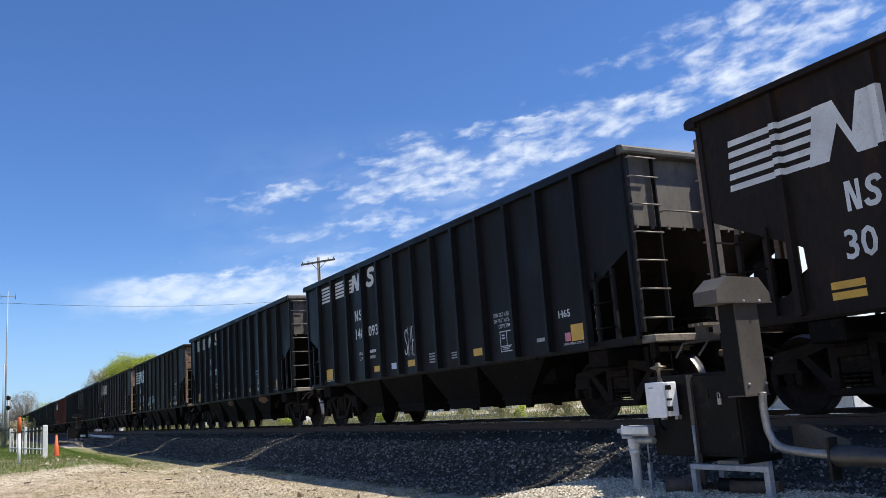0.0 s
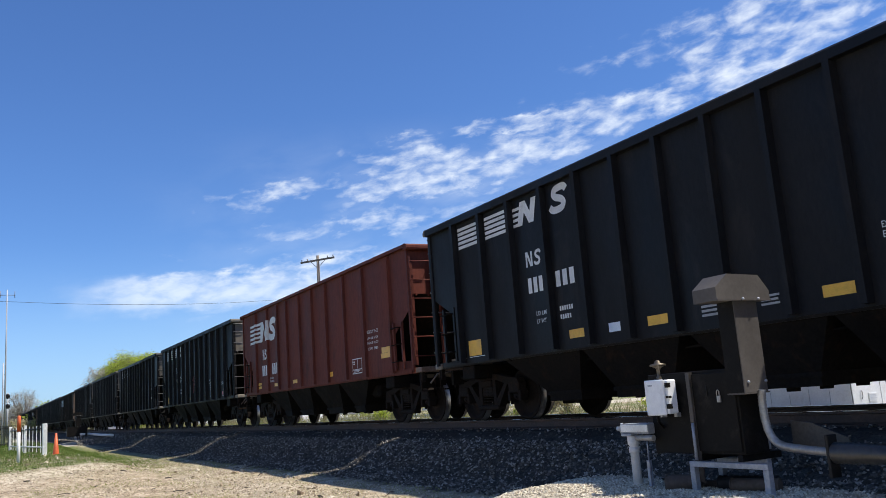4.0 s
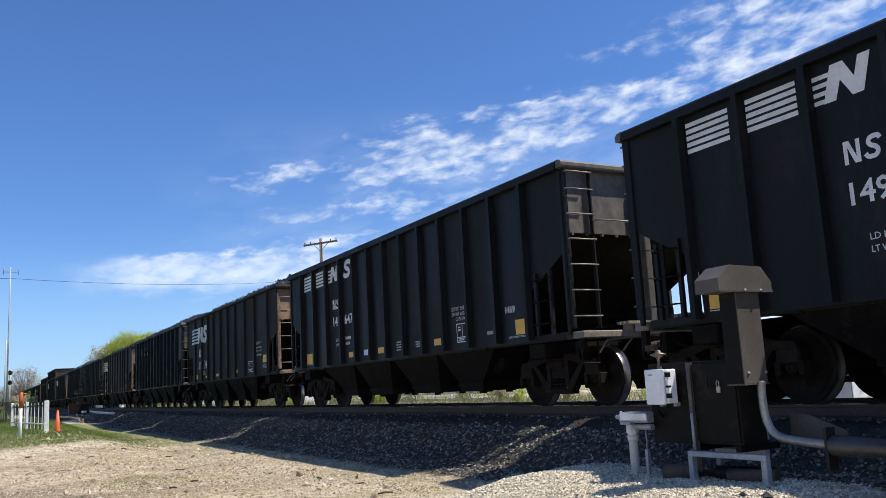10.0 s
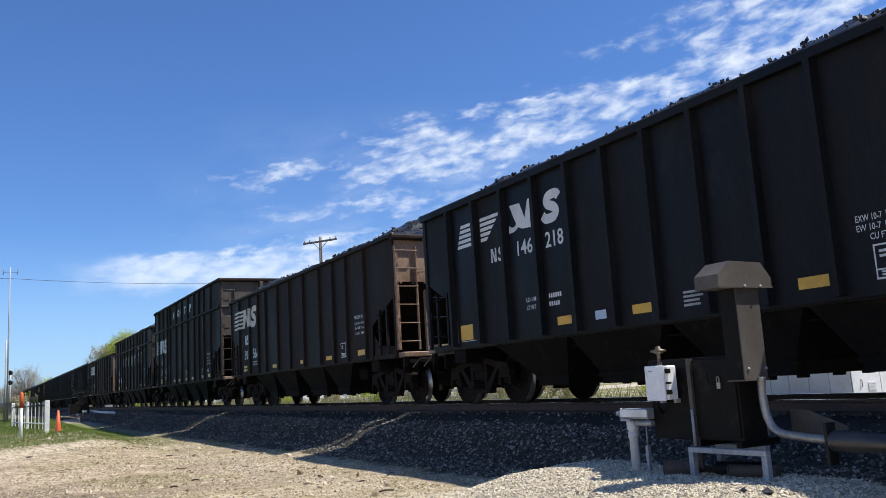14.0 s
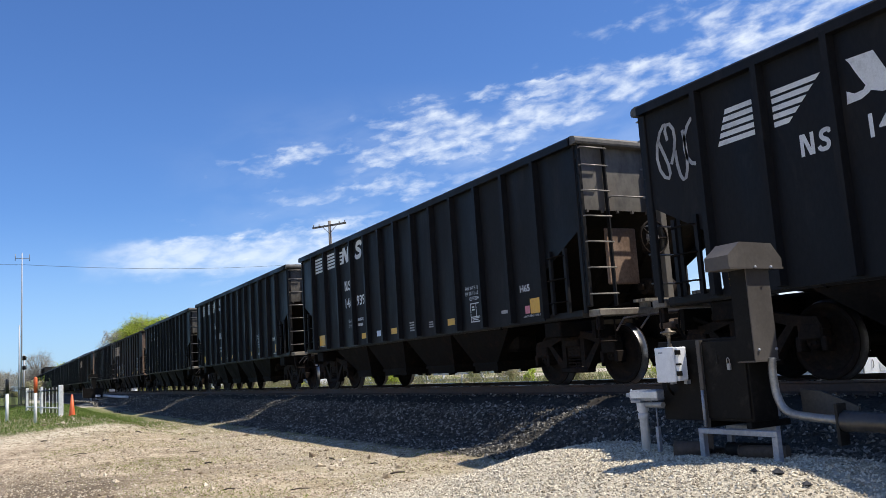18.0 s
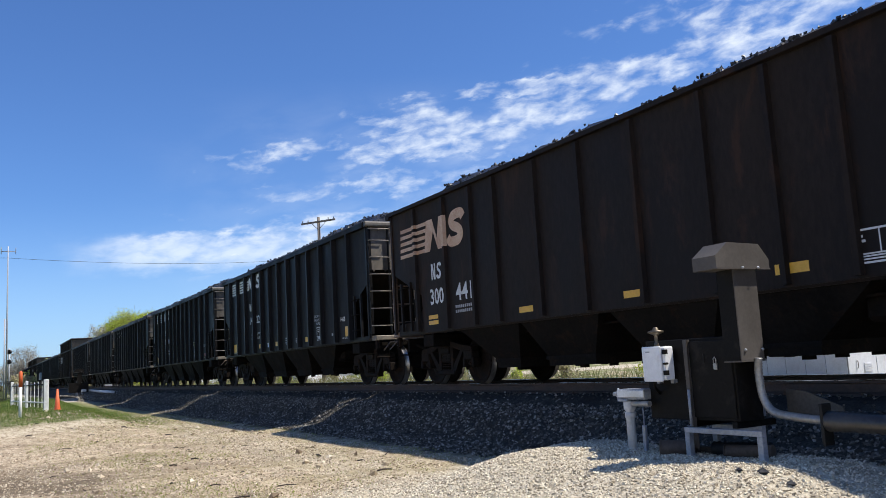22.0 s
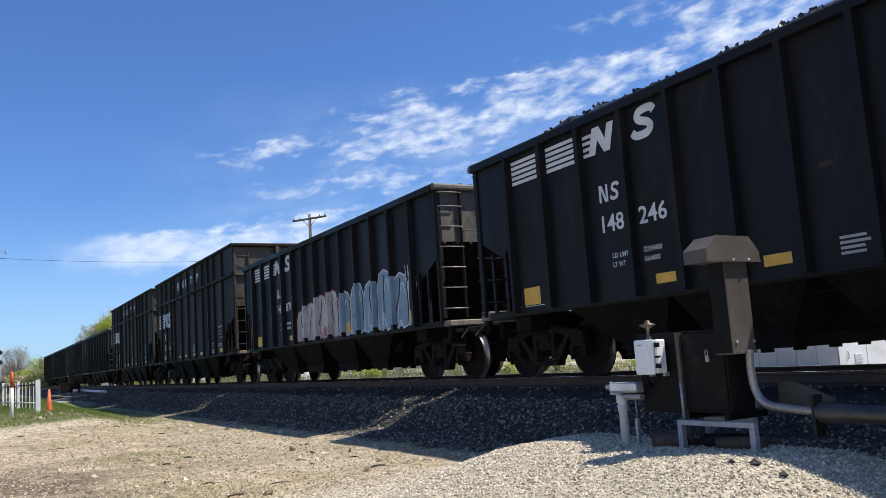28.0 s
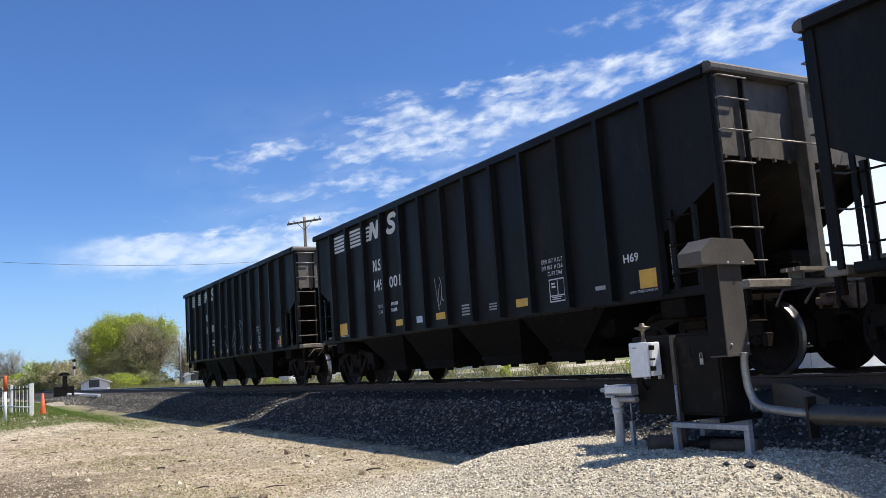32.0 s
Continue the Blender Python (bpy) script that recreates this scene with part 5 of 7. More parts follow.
def axis_steps(lo, hi, near, fine, coarse):
    out, v = [], lo
    while v < hi:
        out.append(v)
        d = max(0.0, max(near[0] - v, v - near[1]))
        v += fine + (coarse - fine) * min(1.0, d / 140)
    return out + [hi]


def ground():
    xs, ys = axis_steps(-1800, 1400, (-36, 2), 0.15, 70), axis_steps(-400, 1800, (-9.5, 3), 0.13, 70)
    verts = [(x, y, ground_z(x, y) if abs(x) < 250 and -80 < y < 80 else -0.45 if y < 0 else -0.9) for x in xs for y in ys]
    n = len(ys)
    faces = [(i * n + j, (i + 1) * n + j, (i + 1) * n + j + 1, i * n + j + 1) for i in range(len(xs) - 1) for j in range(n - 1)]
    me = bpy.data.meshes.new("ground")
    me.from_pydata(verts, [], faces)
    me.materials.append(soil())
    me.polygons.foreach_set("use_smooth", [True] * len(faces))
    tagged(new("ground", me), "dry gravelly dirt with patches of thin grass", "ground", kind="structure")


ground()


# ---- loose stones, grass: what nobody could count ----
def island_mat(name, stops, rough=0.85, bump=0.3, spec=0.3, trans=0.0):
    """Colour drawn anew for each loose piece of a mesh."""
    m = bpy.data.materials.new(name)
    m.use_nodes = True
    n = Net(m.node_tree)
    r = n.node("ShaderNodeNewGeometry").outputs["Random Per Island"]
    co = n.node("ShaderNodeTexCoord").outputs["Object"]
    col = n.ramp(r, [(i / (len(stops) - 1), c) for i, c in enumerate(stops)])
    shade = n.span(n.noise(co, 60, 3, 0.6), 0.3, 0.7, 0.75, 1.2)
    b = n.node("ShaderNodeBsdfPrincipled")
    n.put(b.inputs["Base Color"], n.mix(1.0, col, n.vec(shade, shade, shade), "MULTIPLY"))
    b.inputs["Roughness"].default_value = rough
    b.inputs["Specular IOR Level"].default_value = spec
    out = b.outputs[0]
    if trans:
        t = n.node("ShaderNodeBsdfTranslucent")
        n.put(t.inputs[0], col)
        mx = n.node("ShaderNodeMixShader")
        mx.inputs[0].default_value = trans
        n.put(mx.inputs[1], b.outputs[0])
        n.put(mx.inputs[2], t.outputs[0])
        out = mx.outputs[0]
    n.put(n.node("ShaderNodeOutputMaterial").inputs[0], out)
    return m


BALLAST = island_mat("crushed_ballast", ((0.036, 0.034, 0.030), (0.068, 0.064, 0.056), (0.115, 0.107, 0.093), (0.38, 0.355, 0.305), (0.044, 0.041, 0.036), (0.16, 0.148, 0.127), (0.055, 0.051, 0.044)), spec=0.12)
LIME = island_mat("crushed_limestone", ((0.44, 0.385, 0.285), (0.62, 0.555, 0.43), (0.76, 0.70, 0.56), (0.26, 0.22, 0.16), (0.66, 0.59, 0.455)), spec=0.15)
PEBBLE = island_mat("field_pebbles", ((0.32, 0.255, 0.17), (0.52, 0.435, 0.315), (0.68, 0.61, 0.475), (0.17, 0.125, 0.083), (0.43, 0.36, 0.25)), spec=0.15)
OCT_V, OCT_F = np.array([(1, 0, 0), (-1, 0, 0), (0, 1, 0), (0, -1, 0), (0, 0, 1), (0, 0, -1)], float), np.array([(0, 2, 4), (2, 1, 4), (1, 3, 4), (3, 0, 4), (2, 0, 5), (1, 2, 5), (3, 1, 5), (0, 3, 5)])


def scatter(name, label, category, points, sizes, material, seed, base=OCT_V, tris=OCT_F, squash=0.7, sink=0.2):
    """Angular stones at the given points, joined into one mesh."""
    rng = np.random.default_rng(seed)
    n, k = len(points), len(base)
    v = base[None] * (1 + rng.uniform(-0.35, 0.35, (n, k, 3)))
    v *= (np.stack([np.ones(n), rng.uniform(0.6, 1.0, n), rng.uniform(squash - 0.2, squash + 0.1, n)], -1) * sizes[:, None])[:, None]
    q = rng.normal(size=(n, 4)) * (1, 0.35, 0.35, 1)
    q /= np.linalg.norm(q, axis=1, keepdims=True)
    w, x, y, z = q.T
    rot = np.stack([1 - 2 * (y * y + z * z), 2 * (x * y - w * z), 2 * (x * z + w * y), 2 * (x * y + w * z), 1 - 2 * (x * x + z * z), 2 * (y * z - w * x), 2 * (x * z - w * y), 2 * (y * z + w * x), 1 - 2 * (x * x + y * y)], -1).reshape(n, 3, 3)
    v = np.einsum("nij,nkj->nki", rot, v) + points[:, None]
    v[:, :, 2] += (sizes * sink)[:, None]
    f = (tris[None] + np.arange(n)[:, None, None] * k).reshape(-1, 3)
    me = bpy.data.meshes.new(name)
    me.from_pydata(v.reshape(-1, 3).tolist(), [], f.tolist())
    me.materials.append(material)
    return tagged(new(name, me), label, category, kind="stuff")


def spread(seed, n, x0, x1, y0, y1, keep=None, power=1.0):
    """Random places on the ground; power > 1 gathers them towards x1."""
    rng = random.Random(seed)
    out = []
    while len(out) < n:
        x, y = x1 + (x0 - x1) * rng.random() ** power, rng.uniform(y0, y1)
        if keep is None or keep(x, y, rng.random()):
            out.append((x, y, ground_z(x, y)))
    return np.array(out)


def on_pad(x, y):
    return smooth(-9.9, -8.9, x + 0.30 * (y + 4) + 0.5 * noise.noise((x, y, 2))) * smooth(-8.0, -6.6, y)


rs = np.random.default_rng(11)
pts = spread(21, 44000, -46, 3, -3.45, -0.85, lambda x, y, r: (y < -1.62 or r < 0.12) and (on_pad(x, y) < 0.5 or y > -3.0), 1.5)
scatter("ballast_stones", "grey crushed ballast stones along the track", "ballast", pts, rs.uniform(0.014, 0.034, len(pts)) * rs.uniform(0.8, 1.25, len(pts)), BALLAST, 1)
pts = spread(25, 9000, -82, -46, -4.0, -1.4)
scatter("ballast_stones", "coarse ballast stones along the far track", "ballast", pts, rs.uniform(0.03, 0.065, len(pts)), BALLAST, 7)
pts = spread(22, 70000, -10.5, 3, -7.6, -2.9, lambda x, y, r: r < on_pad(x, y) and not (y > -3.3 and r > 0.5))
scatter("limestone_gravel", "pale crushed limestone piled round the heater", "gravel", pts, rs.uniform(0.008, 0.018, len(pts)) * rs.choice([1, 1, 1, 1.4], len(pts)), LIME, 2)
pts = spread(23, 56000, -34, -4, -10.4, -3.6, lambda x, y, r: r < (1 - on_pad(x, y)) * (0.5 + 0.5 * smooth(-0.1, 0.3, noise.noise((x * 0.7, y * 0.7, 6.0)))), 1.6)
scatter("pebbles", "beige pebbles strewn over dry dirt", "gravel", pts, rs.uniform(0.006, 0.0155, len(pts)) * rs.choice([1, 1, 1, 1.7], len(pts)), PEBBLE, 3)
pts = spread(24, 170, -30, -5, -8.5, -3.6, lambda x, y, r: on_pad(x, y) < 0.5)
scatter("larger_stones", "scattered larger pale stones on dirt", "stone", pts, rs.uniform(0.03, 0.075, len(pts)), PEBBLE, 4)
GRASS = island_mat("spring_grass", ((0.06, 0.12, 0.018), (0.11, 0.19, 0.03), (0.16, 0.22, 0.045), (0.25, 0.24, 0.09)), 0.7, 0, 0.2, 0.35)
WEED = island_mat("low_weeds", ((0.26, 0.27, 0.08), (0.19, 0.24, 0.05), (0.34, 0.33, 0.13), (0.16, 0.20, 0.045)), 0.75, 0, 0.2, 0.3)
STRAW = island_mat("dry_weeds", ((0.32, 0.27, 0.15), (0.22, 0.22, 0.09), (0.14, 0.17, 0.05), (0.40, 0.35, 0.22)), 0.8, 0, 0.2, 0.3)


def blades(name, label, points, lengths, width, material, seed, lean=0.5, category="grass"):
    """Blades or leaves: thin bent strips on the ground, joined."""
    rng = np.random.default_rng(seed)
    n = len(points)
    a = rng.uniform(0, 2 * np.pi, n)
    side = np.stack([np.cos(a), np.sin(a), np.zeros(n)], -1) * width / 2
    b = rng.uniform(0, 2 * np.pi, n)
    tip = np.stack([np.cos(b) * lean, np.sin(b) * lean, np.ones(n)], -1) * lengths[:, None]
    p = np.asarray(points)
    mid = p + tip * np.array([0.3, 0.3, 0.6])
    v = np.stack([p - side, p + side, mid + side * 0.8, mid - side * 0.8, p + tip], 1)
    f = np.arange(n)[:, None] * 5
    me = bpy.data.meshes.new(name)
    me.from_pydata(v.reshape(-1, 3).tolist(), [], np.concatenate([f + [0, 1, 2], f + [0, 2, 3], f + [3, 2, 4]]).tolist())
    me.materials.append(material)
    return tagged(new(name, me), label, category, kind="stuff")


def lawn(x, y, r):
    n = noise.noise((x * 0.5, y * 0.5, 9.0))
    return r < max(smooth(-0.8, -2.2, x + 28.6 + 0.73 * y + 1.2 * n) * smooth(-4.8, -6.2, y + n), 0.7 * smooth(-26, -34, x) * smooth(-3.8, -4.8, y)) * (0.5 + 0.5 * smooth(-0.3, 0.2, n))


pts = spread(31, 42000, -52, -19, -11.5, -3.8, lawn)
blades("grass", "short green spring grass by the fence", pts, rs.uniform(0.025, 0.075, len(pts)), 0.012, GRASS, 5)
pts = spread(32, 13000, -32, -6, -8.6, -3.4, lambda x, y, r: r < 0.08 + 0.6 * smooth(-0.1, 0.6, noise.noise((x * 0.5, y * 0.5, 4.0))) and on_pad(x, y) < 0.4)
blades("thin_grass", "thin yellow-green weeds on dirt", pts, rs.uniform(0.010, 0.030, len(pts)), 0.010, WEED, 6, 1.1)
bm = bmesh.new()
rnd = random.Random(8)
for _ in range(46):
    x, y, a, l = rnd.uniform(-26, -6), rnd.uniform(-8.6, -3.6), rnd.random() * 6.28, rnd.uniform(0.06, 0.24)
    if on_pad(x, y) > 0.4:
        continue
    p, q = (x, y), (x + l * math.cos(a), y + l * math.sin(a))
    tube(bm, [(*p, ground_z(*p) + 0.012), ((p[0] + q[0]) / 2 + 0.02, (p[1] + q[1]) / 2, ground_z(*p) + 0.025), (*q, ground_z(*q) + 0.012)], rnd.uniform(0.006, 0.014), 4)
tagged(part("fallen_twigs", bm, TIE_WOOD), "dark fallen twigs on the dirt", "twigs", kind="stuff")


# ---- track ----
def rail_profile(s):
    c = s * 0.755
    return [(c - 0.07, -0.17), (c + 0.07, -0.17), (c + 0.07, -0.155), (c + 0.012, -0.13), (c + 0.012, -0.04), (c + 0.036, -0.032), (c + 0.036, -0.006), (c + 0.028, 0.0), (c - 0.028, 0.0), (c - 0.036, -0.006), (c - 0.036, -0.032), (c - 0.012, -0.04), (c - 0.012, -0.13), (c - 0.07, -0.155)]


track = tagged(empty("track"), "single railway track with wooden ties in ballast", "railway track", kind="structure")
for s in (-1, 1):
    bm = prism(bmesh.new(), rail_profile(s), -1400, 1000, "x")
    for f in bm.faces:
        f.material_index = 1 if f.normal.z > 0.5 and f.calc_center_median().z > -0.02 else 0
    part("rail", bm, (RAIL_SIDE, RAIL_TOP), track, "rusty rail with polished head")
TIE = mesh_of("tie", box(bmesh.new(), -0.115, 0.115, -1.30, 1.30, -0.36, -0.178, 0.012), TIE_WOOD)
rnd = random.Random(3)
for k in range(290):
    t = part("tie", TIE, None, track, at=(8 - 0.52 * k + rnd.uniform(-0.02, 0.02), rnd.uniform(-0.03, 0.03), rnd.uniform(-0.004, 0.006)))
    t.rotation_euler.z = rnd.uniform(-0.012, 0.012)
PLATE = mesh_of("tie_plate", box(box(box(bmesh.new(), -0.09, 0.09, -0.17, 0.17, -0.178, -0.168), -0.05, -0.02, 0.075, 0.10, -0.17, -0.14), 0.02, 0.05, -0.10, -0.075, -0.17, -0.14), RAIL_SIDE)
for k in range(110):
    part("tie_plate", PLATE, None, track, at=(8 - 0.52 * k, -0.755, 0))

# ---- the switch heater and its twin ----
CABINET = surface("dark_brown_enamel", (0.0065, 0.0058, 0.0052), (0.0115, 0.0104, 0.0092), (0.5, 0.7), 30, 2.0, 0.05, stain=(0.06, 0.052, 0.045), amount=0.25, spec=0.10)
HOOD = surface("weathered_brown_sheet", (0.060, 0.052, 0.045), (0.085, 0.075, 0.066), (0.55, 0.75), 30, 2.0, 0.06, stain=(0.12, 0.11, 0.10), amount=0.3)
GALV = surface("galvanised_steel", (0.22, 0.24, 0.27), (0.36, 0.38, 0.42), (0.4, 0.6), 35, 4.0, 0.05, metal=0.35)
BRIGHT_GALV = surface("bright_galvanised_edge", (0.55, 0.56, 0.58), (0.72, 0.73, 0.75), (0.3, 0.45), 35, 4.0, 0.03, metal=0.5)
WHITE_BOX = surface("white_enclosure", (0.68, 0.70, 0.73), (0.80, 0.82, 0.84), (0.35, 0.5), 30, 2.0, 0.02, stain=(0.5, 0.5, 0.48), amount=0.3)
PVC = surface("grey_white_pipe", (0.50, 0.51, 0.52), (0.66, 0.67, 0.68), (0.4, 0.6), 30, 3.0, 0.02)
DUCT = surface("dark_flexible_duct", (0.007, 0.007, 0.007), (0.018, 0.0175, 0.017), (0.4, 0.6), 20, 2.0, 0.1, spec=0.2)
RUSTY_PIPE = surface("rusty_brown_pipe", (0.045, 0.030, 0.022), (0.10, 0.075, 0.055), (0.6, 0.85), 20, 3.0, 0.2)
ALU_DUCT = surface("dusty_aluminium_duct", (0.22, 0.215, 0.205), (0.38, 0.37, 0.35), (0.30, 0.45), 30, 3.0, 0.08, metal=0.4)
DUSTY_DUCT = surface("dusty_grey_duct", (0.022, 0.021, 0.020), (0.055, 0.052, 0.048), (0.28, 0.45), 20, 2.0, 0.1)
BEIGE = surface("dusty_beige_sheet_metal", (0.035, 0.031, 0.026), (0.085, 0.075, 0.062), (0.5, 0.7), 30, 2.0, 0.05)
BRASS = surface("tarnished_brass", (0.09, 0.075, 0.055), (0.20, 0.17, 0.13), (0.4, 0.6), 30, 3.0, 0.05, metal=0.6)


def hose(bm, pts, r, pitch):
    """A corrugated hose along a bent line."""
    pts = [Vector(p) for p in pts]
    path = []
    for i in range(len(pts) - 1):
        a, b, c, d = pts[max(i - 1, 0)], pts[i], pts[i + 1], pts[min(i + 2, len(pts) - 1)]
        n = max(2, int((c - b).length / pitch) * 2)
        for k in range(n):
            t = k / n
            path.append(0.5 * ((2 * b) + (c - a) * t + (2 * a - 5 * b + 4 * c - d) * t * t + (3 * b - a - 3 * c + d) * t ** 3))
    path.append(pts[-1])
    tube(bm, path, [r * (1.0 if k % 2 else 0.88) for k in range(len(path))], 14)
    return bm


def switch_heater():
    h = empty("switch_heater")
    h.location = (-5.9, -3.3, -0.55)
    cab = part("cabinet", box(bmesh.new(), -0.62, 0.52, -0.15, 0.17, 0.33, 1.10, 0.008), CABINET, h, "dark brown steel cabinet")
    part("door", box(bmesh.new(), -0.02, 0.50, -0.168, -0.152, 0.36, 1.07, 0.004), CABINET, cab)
    bm = box(bmesh.new(), 0.30, 0.34, -0.19, -0.168, 0.80, 0.86, 0.004)
    tube(bm, [(0.305, -0.185, 0.86), (0.305, -0.185, 0.90), (0.32, -0.185, 0.915), (0.335, -0.185, 0.90), (0.335, -0.185, 0.86)], 0.005, 5)
    part("padlock", bm, ALU_DUCT, cab)
    part("latch", box(bmesh.new(), 0.17, 0.182, -0.180, -0.168, 0.86, 0.96, 0.003), DUCT, cab)
    bm = box(bmesh.new(), -0.055, -0.005, -0.195, -0.172, 0.24, 1.09, 0.003)
    box(bm, -0.012, -0.005, -0.195, -0.15, 0.24, 1.09)
    part("door_post", bm, HOOD, cab)
    part("door_rod", tube(bmesh.new(), [(-0.02, -0.205, 0.28), (-0.02, -0.205, 0.62)], 0.014, 8), GALV, cab)
    # stack and hood
    part("stack", box(bmesh.new(), 0.45, 0.64, -0.19, 0.11, 0.87, 1.72, 0.004), HOOD, h, "brown sheet metal air intake stack")
    # thin near-black sheet: shade on the stack's south face, put in as colour
    part("front_plate", box(bmesh.new(), 0.452, 0.632, -0.194, -0.189, 0.875, 1.70), CABINET, h, "near-black sheet standing for shade on the stack front")
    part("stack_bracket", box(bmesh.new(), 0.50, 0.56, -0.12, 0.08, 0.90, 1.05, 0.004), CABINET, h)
    part("stack_lip", box(bmesh.new(), 0.445, 0.648, -0.198, 0.118, 0.86, 0.872), HOOD, h)
    bm = prism(bmesh.new(), [(-0.43, 1.69), (0.25, 1.69), (0.25, 1.78), (0.13, 1.92), (-0.27, 1.93), (-0.43, 1.81)], 0.40, 0.68, "x")
    hood = part("hood", bm, HOOD, h, "T-shaped brown sheet metal hood")
    bm = box(bmesh.new(), 0.682, 0.690, -0.43, 0.25, 1.685, 1.70)
    part("hood_lip", bm, HOOD, hood)
    for y, z in ((-0.12, 1.70), (0.08, 1.70), (-0.13, 0.965), (0.09, 0.965)):
        part("bolt", lathe(bmesh.new(), [(0.0, 0.706), (0.012, 0.704), (0.014, 0.692)], 8, "x"), GALV, hood, at=(-0.052 if z < 1 else 0, y, z))
    # stand
    bm = bmesh.new()
    for y in (-0.20, 0.16):
        box(bm, -0.10, 0.81 if y < 0 else 0.50, y - 0.03, y + 0.03, 0.22, 0.27, 0.004)
    stand = part("stand", bm, GALV, h, "galvanised steel stand")
    for x, y in ((-0.07, -0.20), (0.78, -0.20), (-0.07, 0.16), (0.47, 0.16)):
        part("leg", box(bmesh.new(), x - 0.03, x + 0.03, y - 0.03, y + 0.03, -0.10, 0.22, 0.004), GALV, stand)
    for x in (-0.05, 0.45):
        part("foot_bar", box(bmesh.new(), x - 0.03, x + 0.03, -0.15, 0.36, 0.27, 0.33, 0.004), CABINET, stand)
    # control box and sensor
    wb = part("control_box", box(bmesh.new(), -0.46, -0.185, -0.32, -0.19, 0.715, 1.04, 0.012), WHITE_BOX, h, "white plastic control box")
    part("lid", box(bmesh.new(), -0.468, -0.205, -0.348, -0.322, 0.705, 1.045, 0.010), WHITE_BOX, wb)
    for z in (0.765, 0.865, 0.965):
        part("latch", box(bmesh.new(), -0.198, -0.160, -0.335, -0.29, z, z + (0.02 if z == 0.865 else 0.045), 0.003), CABINET, wb)
    part("label", box(bmesh.new(), -0.41, -0.35, -0.3515, -0.349, 0.985, 0.999), GALV, wb)
    for x in (-0.42, -0.23):
        part("bracket", box(bmesh.new(), x - 0.02, x + 0.02, -0.20, -0.148, 0.68, 0.72), GALV, wb)
    bm = lathe(bmesh.new(), [(0.0, 1.235), (0.022, 1.23), (0.03, 1.205), (0.075, 1.195), (0.078, 1.18), (0.03, 1.16), (0.018, 1.145), (0.016, 1.08), (0.024, 1.07), (0.024, 1.04), (0.0, 1.04)], 14, "z")
    part("sensor", bm, BRASS, wb, "brass weather sensor", (-0.335, -0.26, 0))
    part("conduit", tube(bmesh.new(), [(-0.42, -0.26, 0.715), (-0.42, -0.25, 0.64), (-0.46, -0.16, 0.58)], 0.014, 8), CABINET, wb)
    # flexible hose and ducts that lead to the points
    part("flexible_hose", hose(bmesh.new(), [(0.66, 0.0, 0.89), (0.648, 0.0, 0.74), (0.672, 0.0, 0.54), (0.77, 0.0, 0.415), (1.03, -0.01, 0.375), (1.30, -0.02, 0.36)], 0.038, 0.022), ALU_DUCT, h, "ribbed aluminium hose")
    part("hose_flange", box(bmesh.new(), 1.29, 1.32, -0.09, 0.03, 0.16, 0.50, 0.004), DUCT, h)
    part("main_duct", hose(bmesh.new(), [(1.32, -0.02, 0.355), (2.0, 0.0, 0.345), (3.2, 0.02, 0.33), (5.5, 0.05, 0.32)], 0.088, 0.05), DUSTY_DUCT, h, "dusty grey ribbed blower duct")
    bm = prism(bmesh.new(), [(0.72, 0.33), (0.72, 0.60), (0.92, 0.58), (1.28, 0.45), (1.28, 0.30)], 0.24, 0.26)
    part("guard_sheet", bm, BEIGE, h, "beige guard sheet beside the hose")
    part("edge_strip", box(bmesh.new(), 0.522, 0.53, 0.155, 0.175, 0.36, 0.62), GALV, cab)
    for x0, y0, x1, y1, r, mat in ((-0.42, -0.24, -0.16, -0.06, 0.085, RUSTY_PIPE), (0.22, -0.05, 0.62, 0.10, 0.06, RUSTY_PIPE), (0.0, 0.02, 0.5, 0.24, 0.075, DUCT)):
        a, b = Vector((x0, y0, 0.05)), Vector((x1, y1, 0.05))
        bm = tube(bmesh.new(), [a, b], r, 16, caps=False)
        tube(bm, [a, b], r - 0.008, 16, caps=False)
        for q in (a, b):
            tube(bm, [q, q + (b - a).normalized() * 0.012], r + 0.006, 16)
        bm = hose(bmesh.new(), [a, (a + b) / 2, b], r, 0.05) if mat is DUCT else bm
        part("ground_pipe", bm, mat, h, "rusty pipe end lying under the cabinet")
    part("skid", box(bmesh.new(), -0.3, 0.6, 0.05, 0.12, -0.02, 0.06, 0.005), TIE_WOOD, h)
    part("spare_plate", prism(bmesh.new(), [(-0.22, 0.10), (-0.06, 0.06), (-0.05, 0.2), (-0.20, 0.21)], -0.10, -0.09), RUSTY_PIPE, h)
    # galvanised trough on a stand pipe
    bm = box(bmesh.new(), -1.03, -0.60, -0.24, -0.12, 0.52, 0.61, 0.01)
    box(bm, -0.98, -0.60, -0.255, -0.105, 0.60, 0.625, 0.004)
    trough = part("trough", bm, GALV, h, "galvanised cable trough")
    part("end_ring", lathe(bmesh.new(), [(0.0, -1.06), (0.04, -1.06), (0.05, -1.04), (0.05, -1.03)], 12, "x"), GALV, trough, at=(0, -0.18, 0.565))
    part("stand_pipe", tube(bmesh.new(), [(-0.90, -0.18, 0.52), (-0.90, -0.18, 0.42), (-0.90, -0.18, 0.40), (-0.90, -0.18, -0.10)], [0.062, 0.062, 0.046, 0.046], 14), PVC, trough)
    bm = bmesh.new()
    for y in (-0.22, -0.14):
        tube(bm, [(-1.08, y, 0.575), (-1.02, y, 0.575)], 0.022, 10)
    tube(bm, [(-1.06, -0.18, 0.53), (-1.06, -0.18, 0.63)], 0.012, 8)
    box(bm, -0.99, -0.84, -0.262, -0.10, 0.50, 0.525, 0.004)
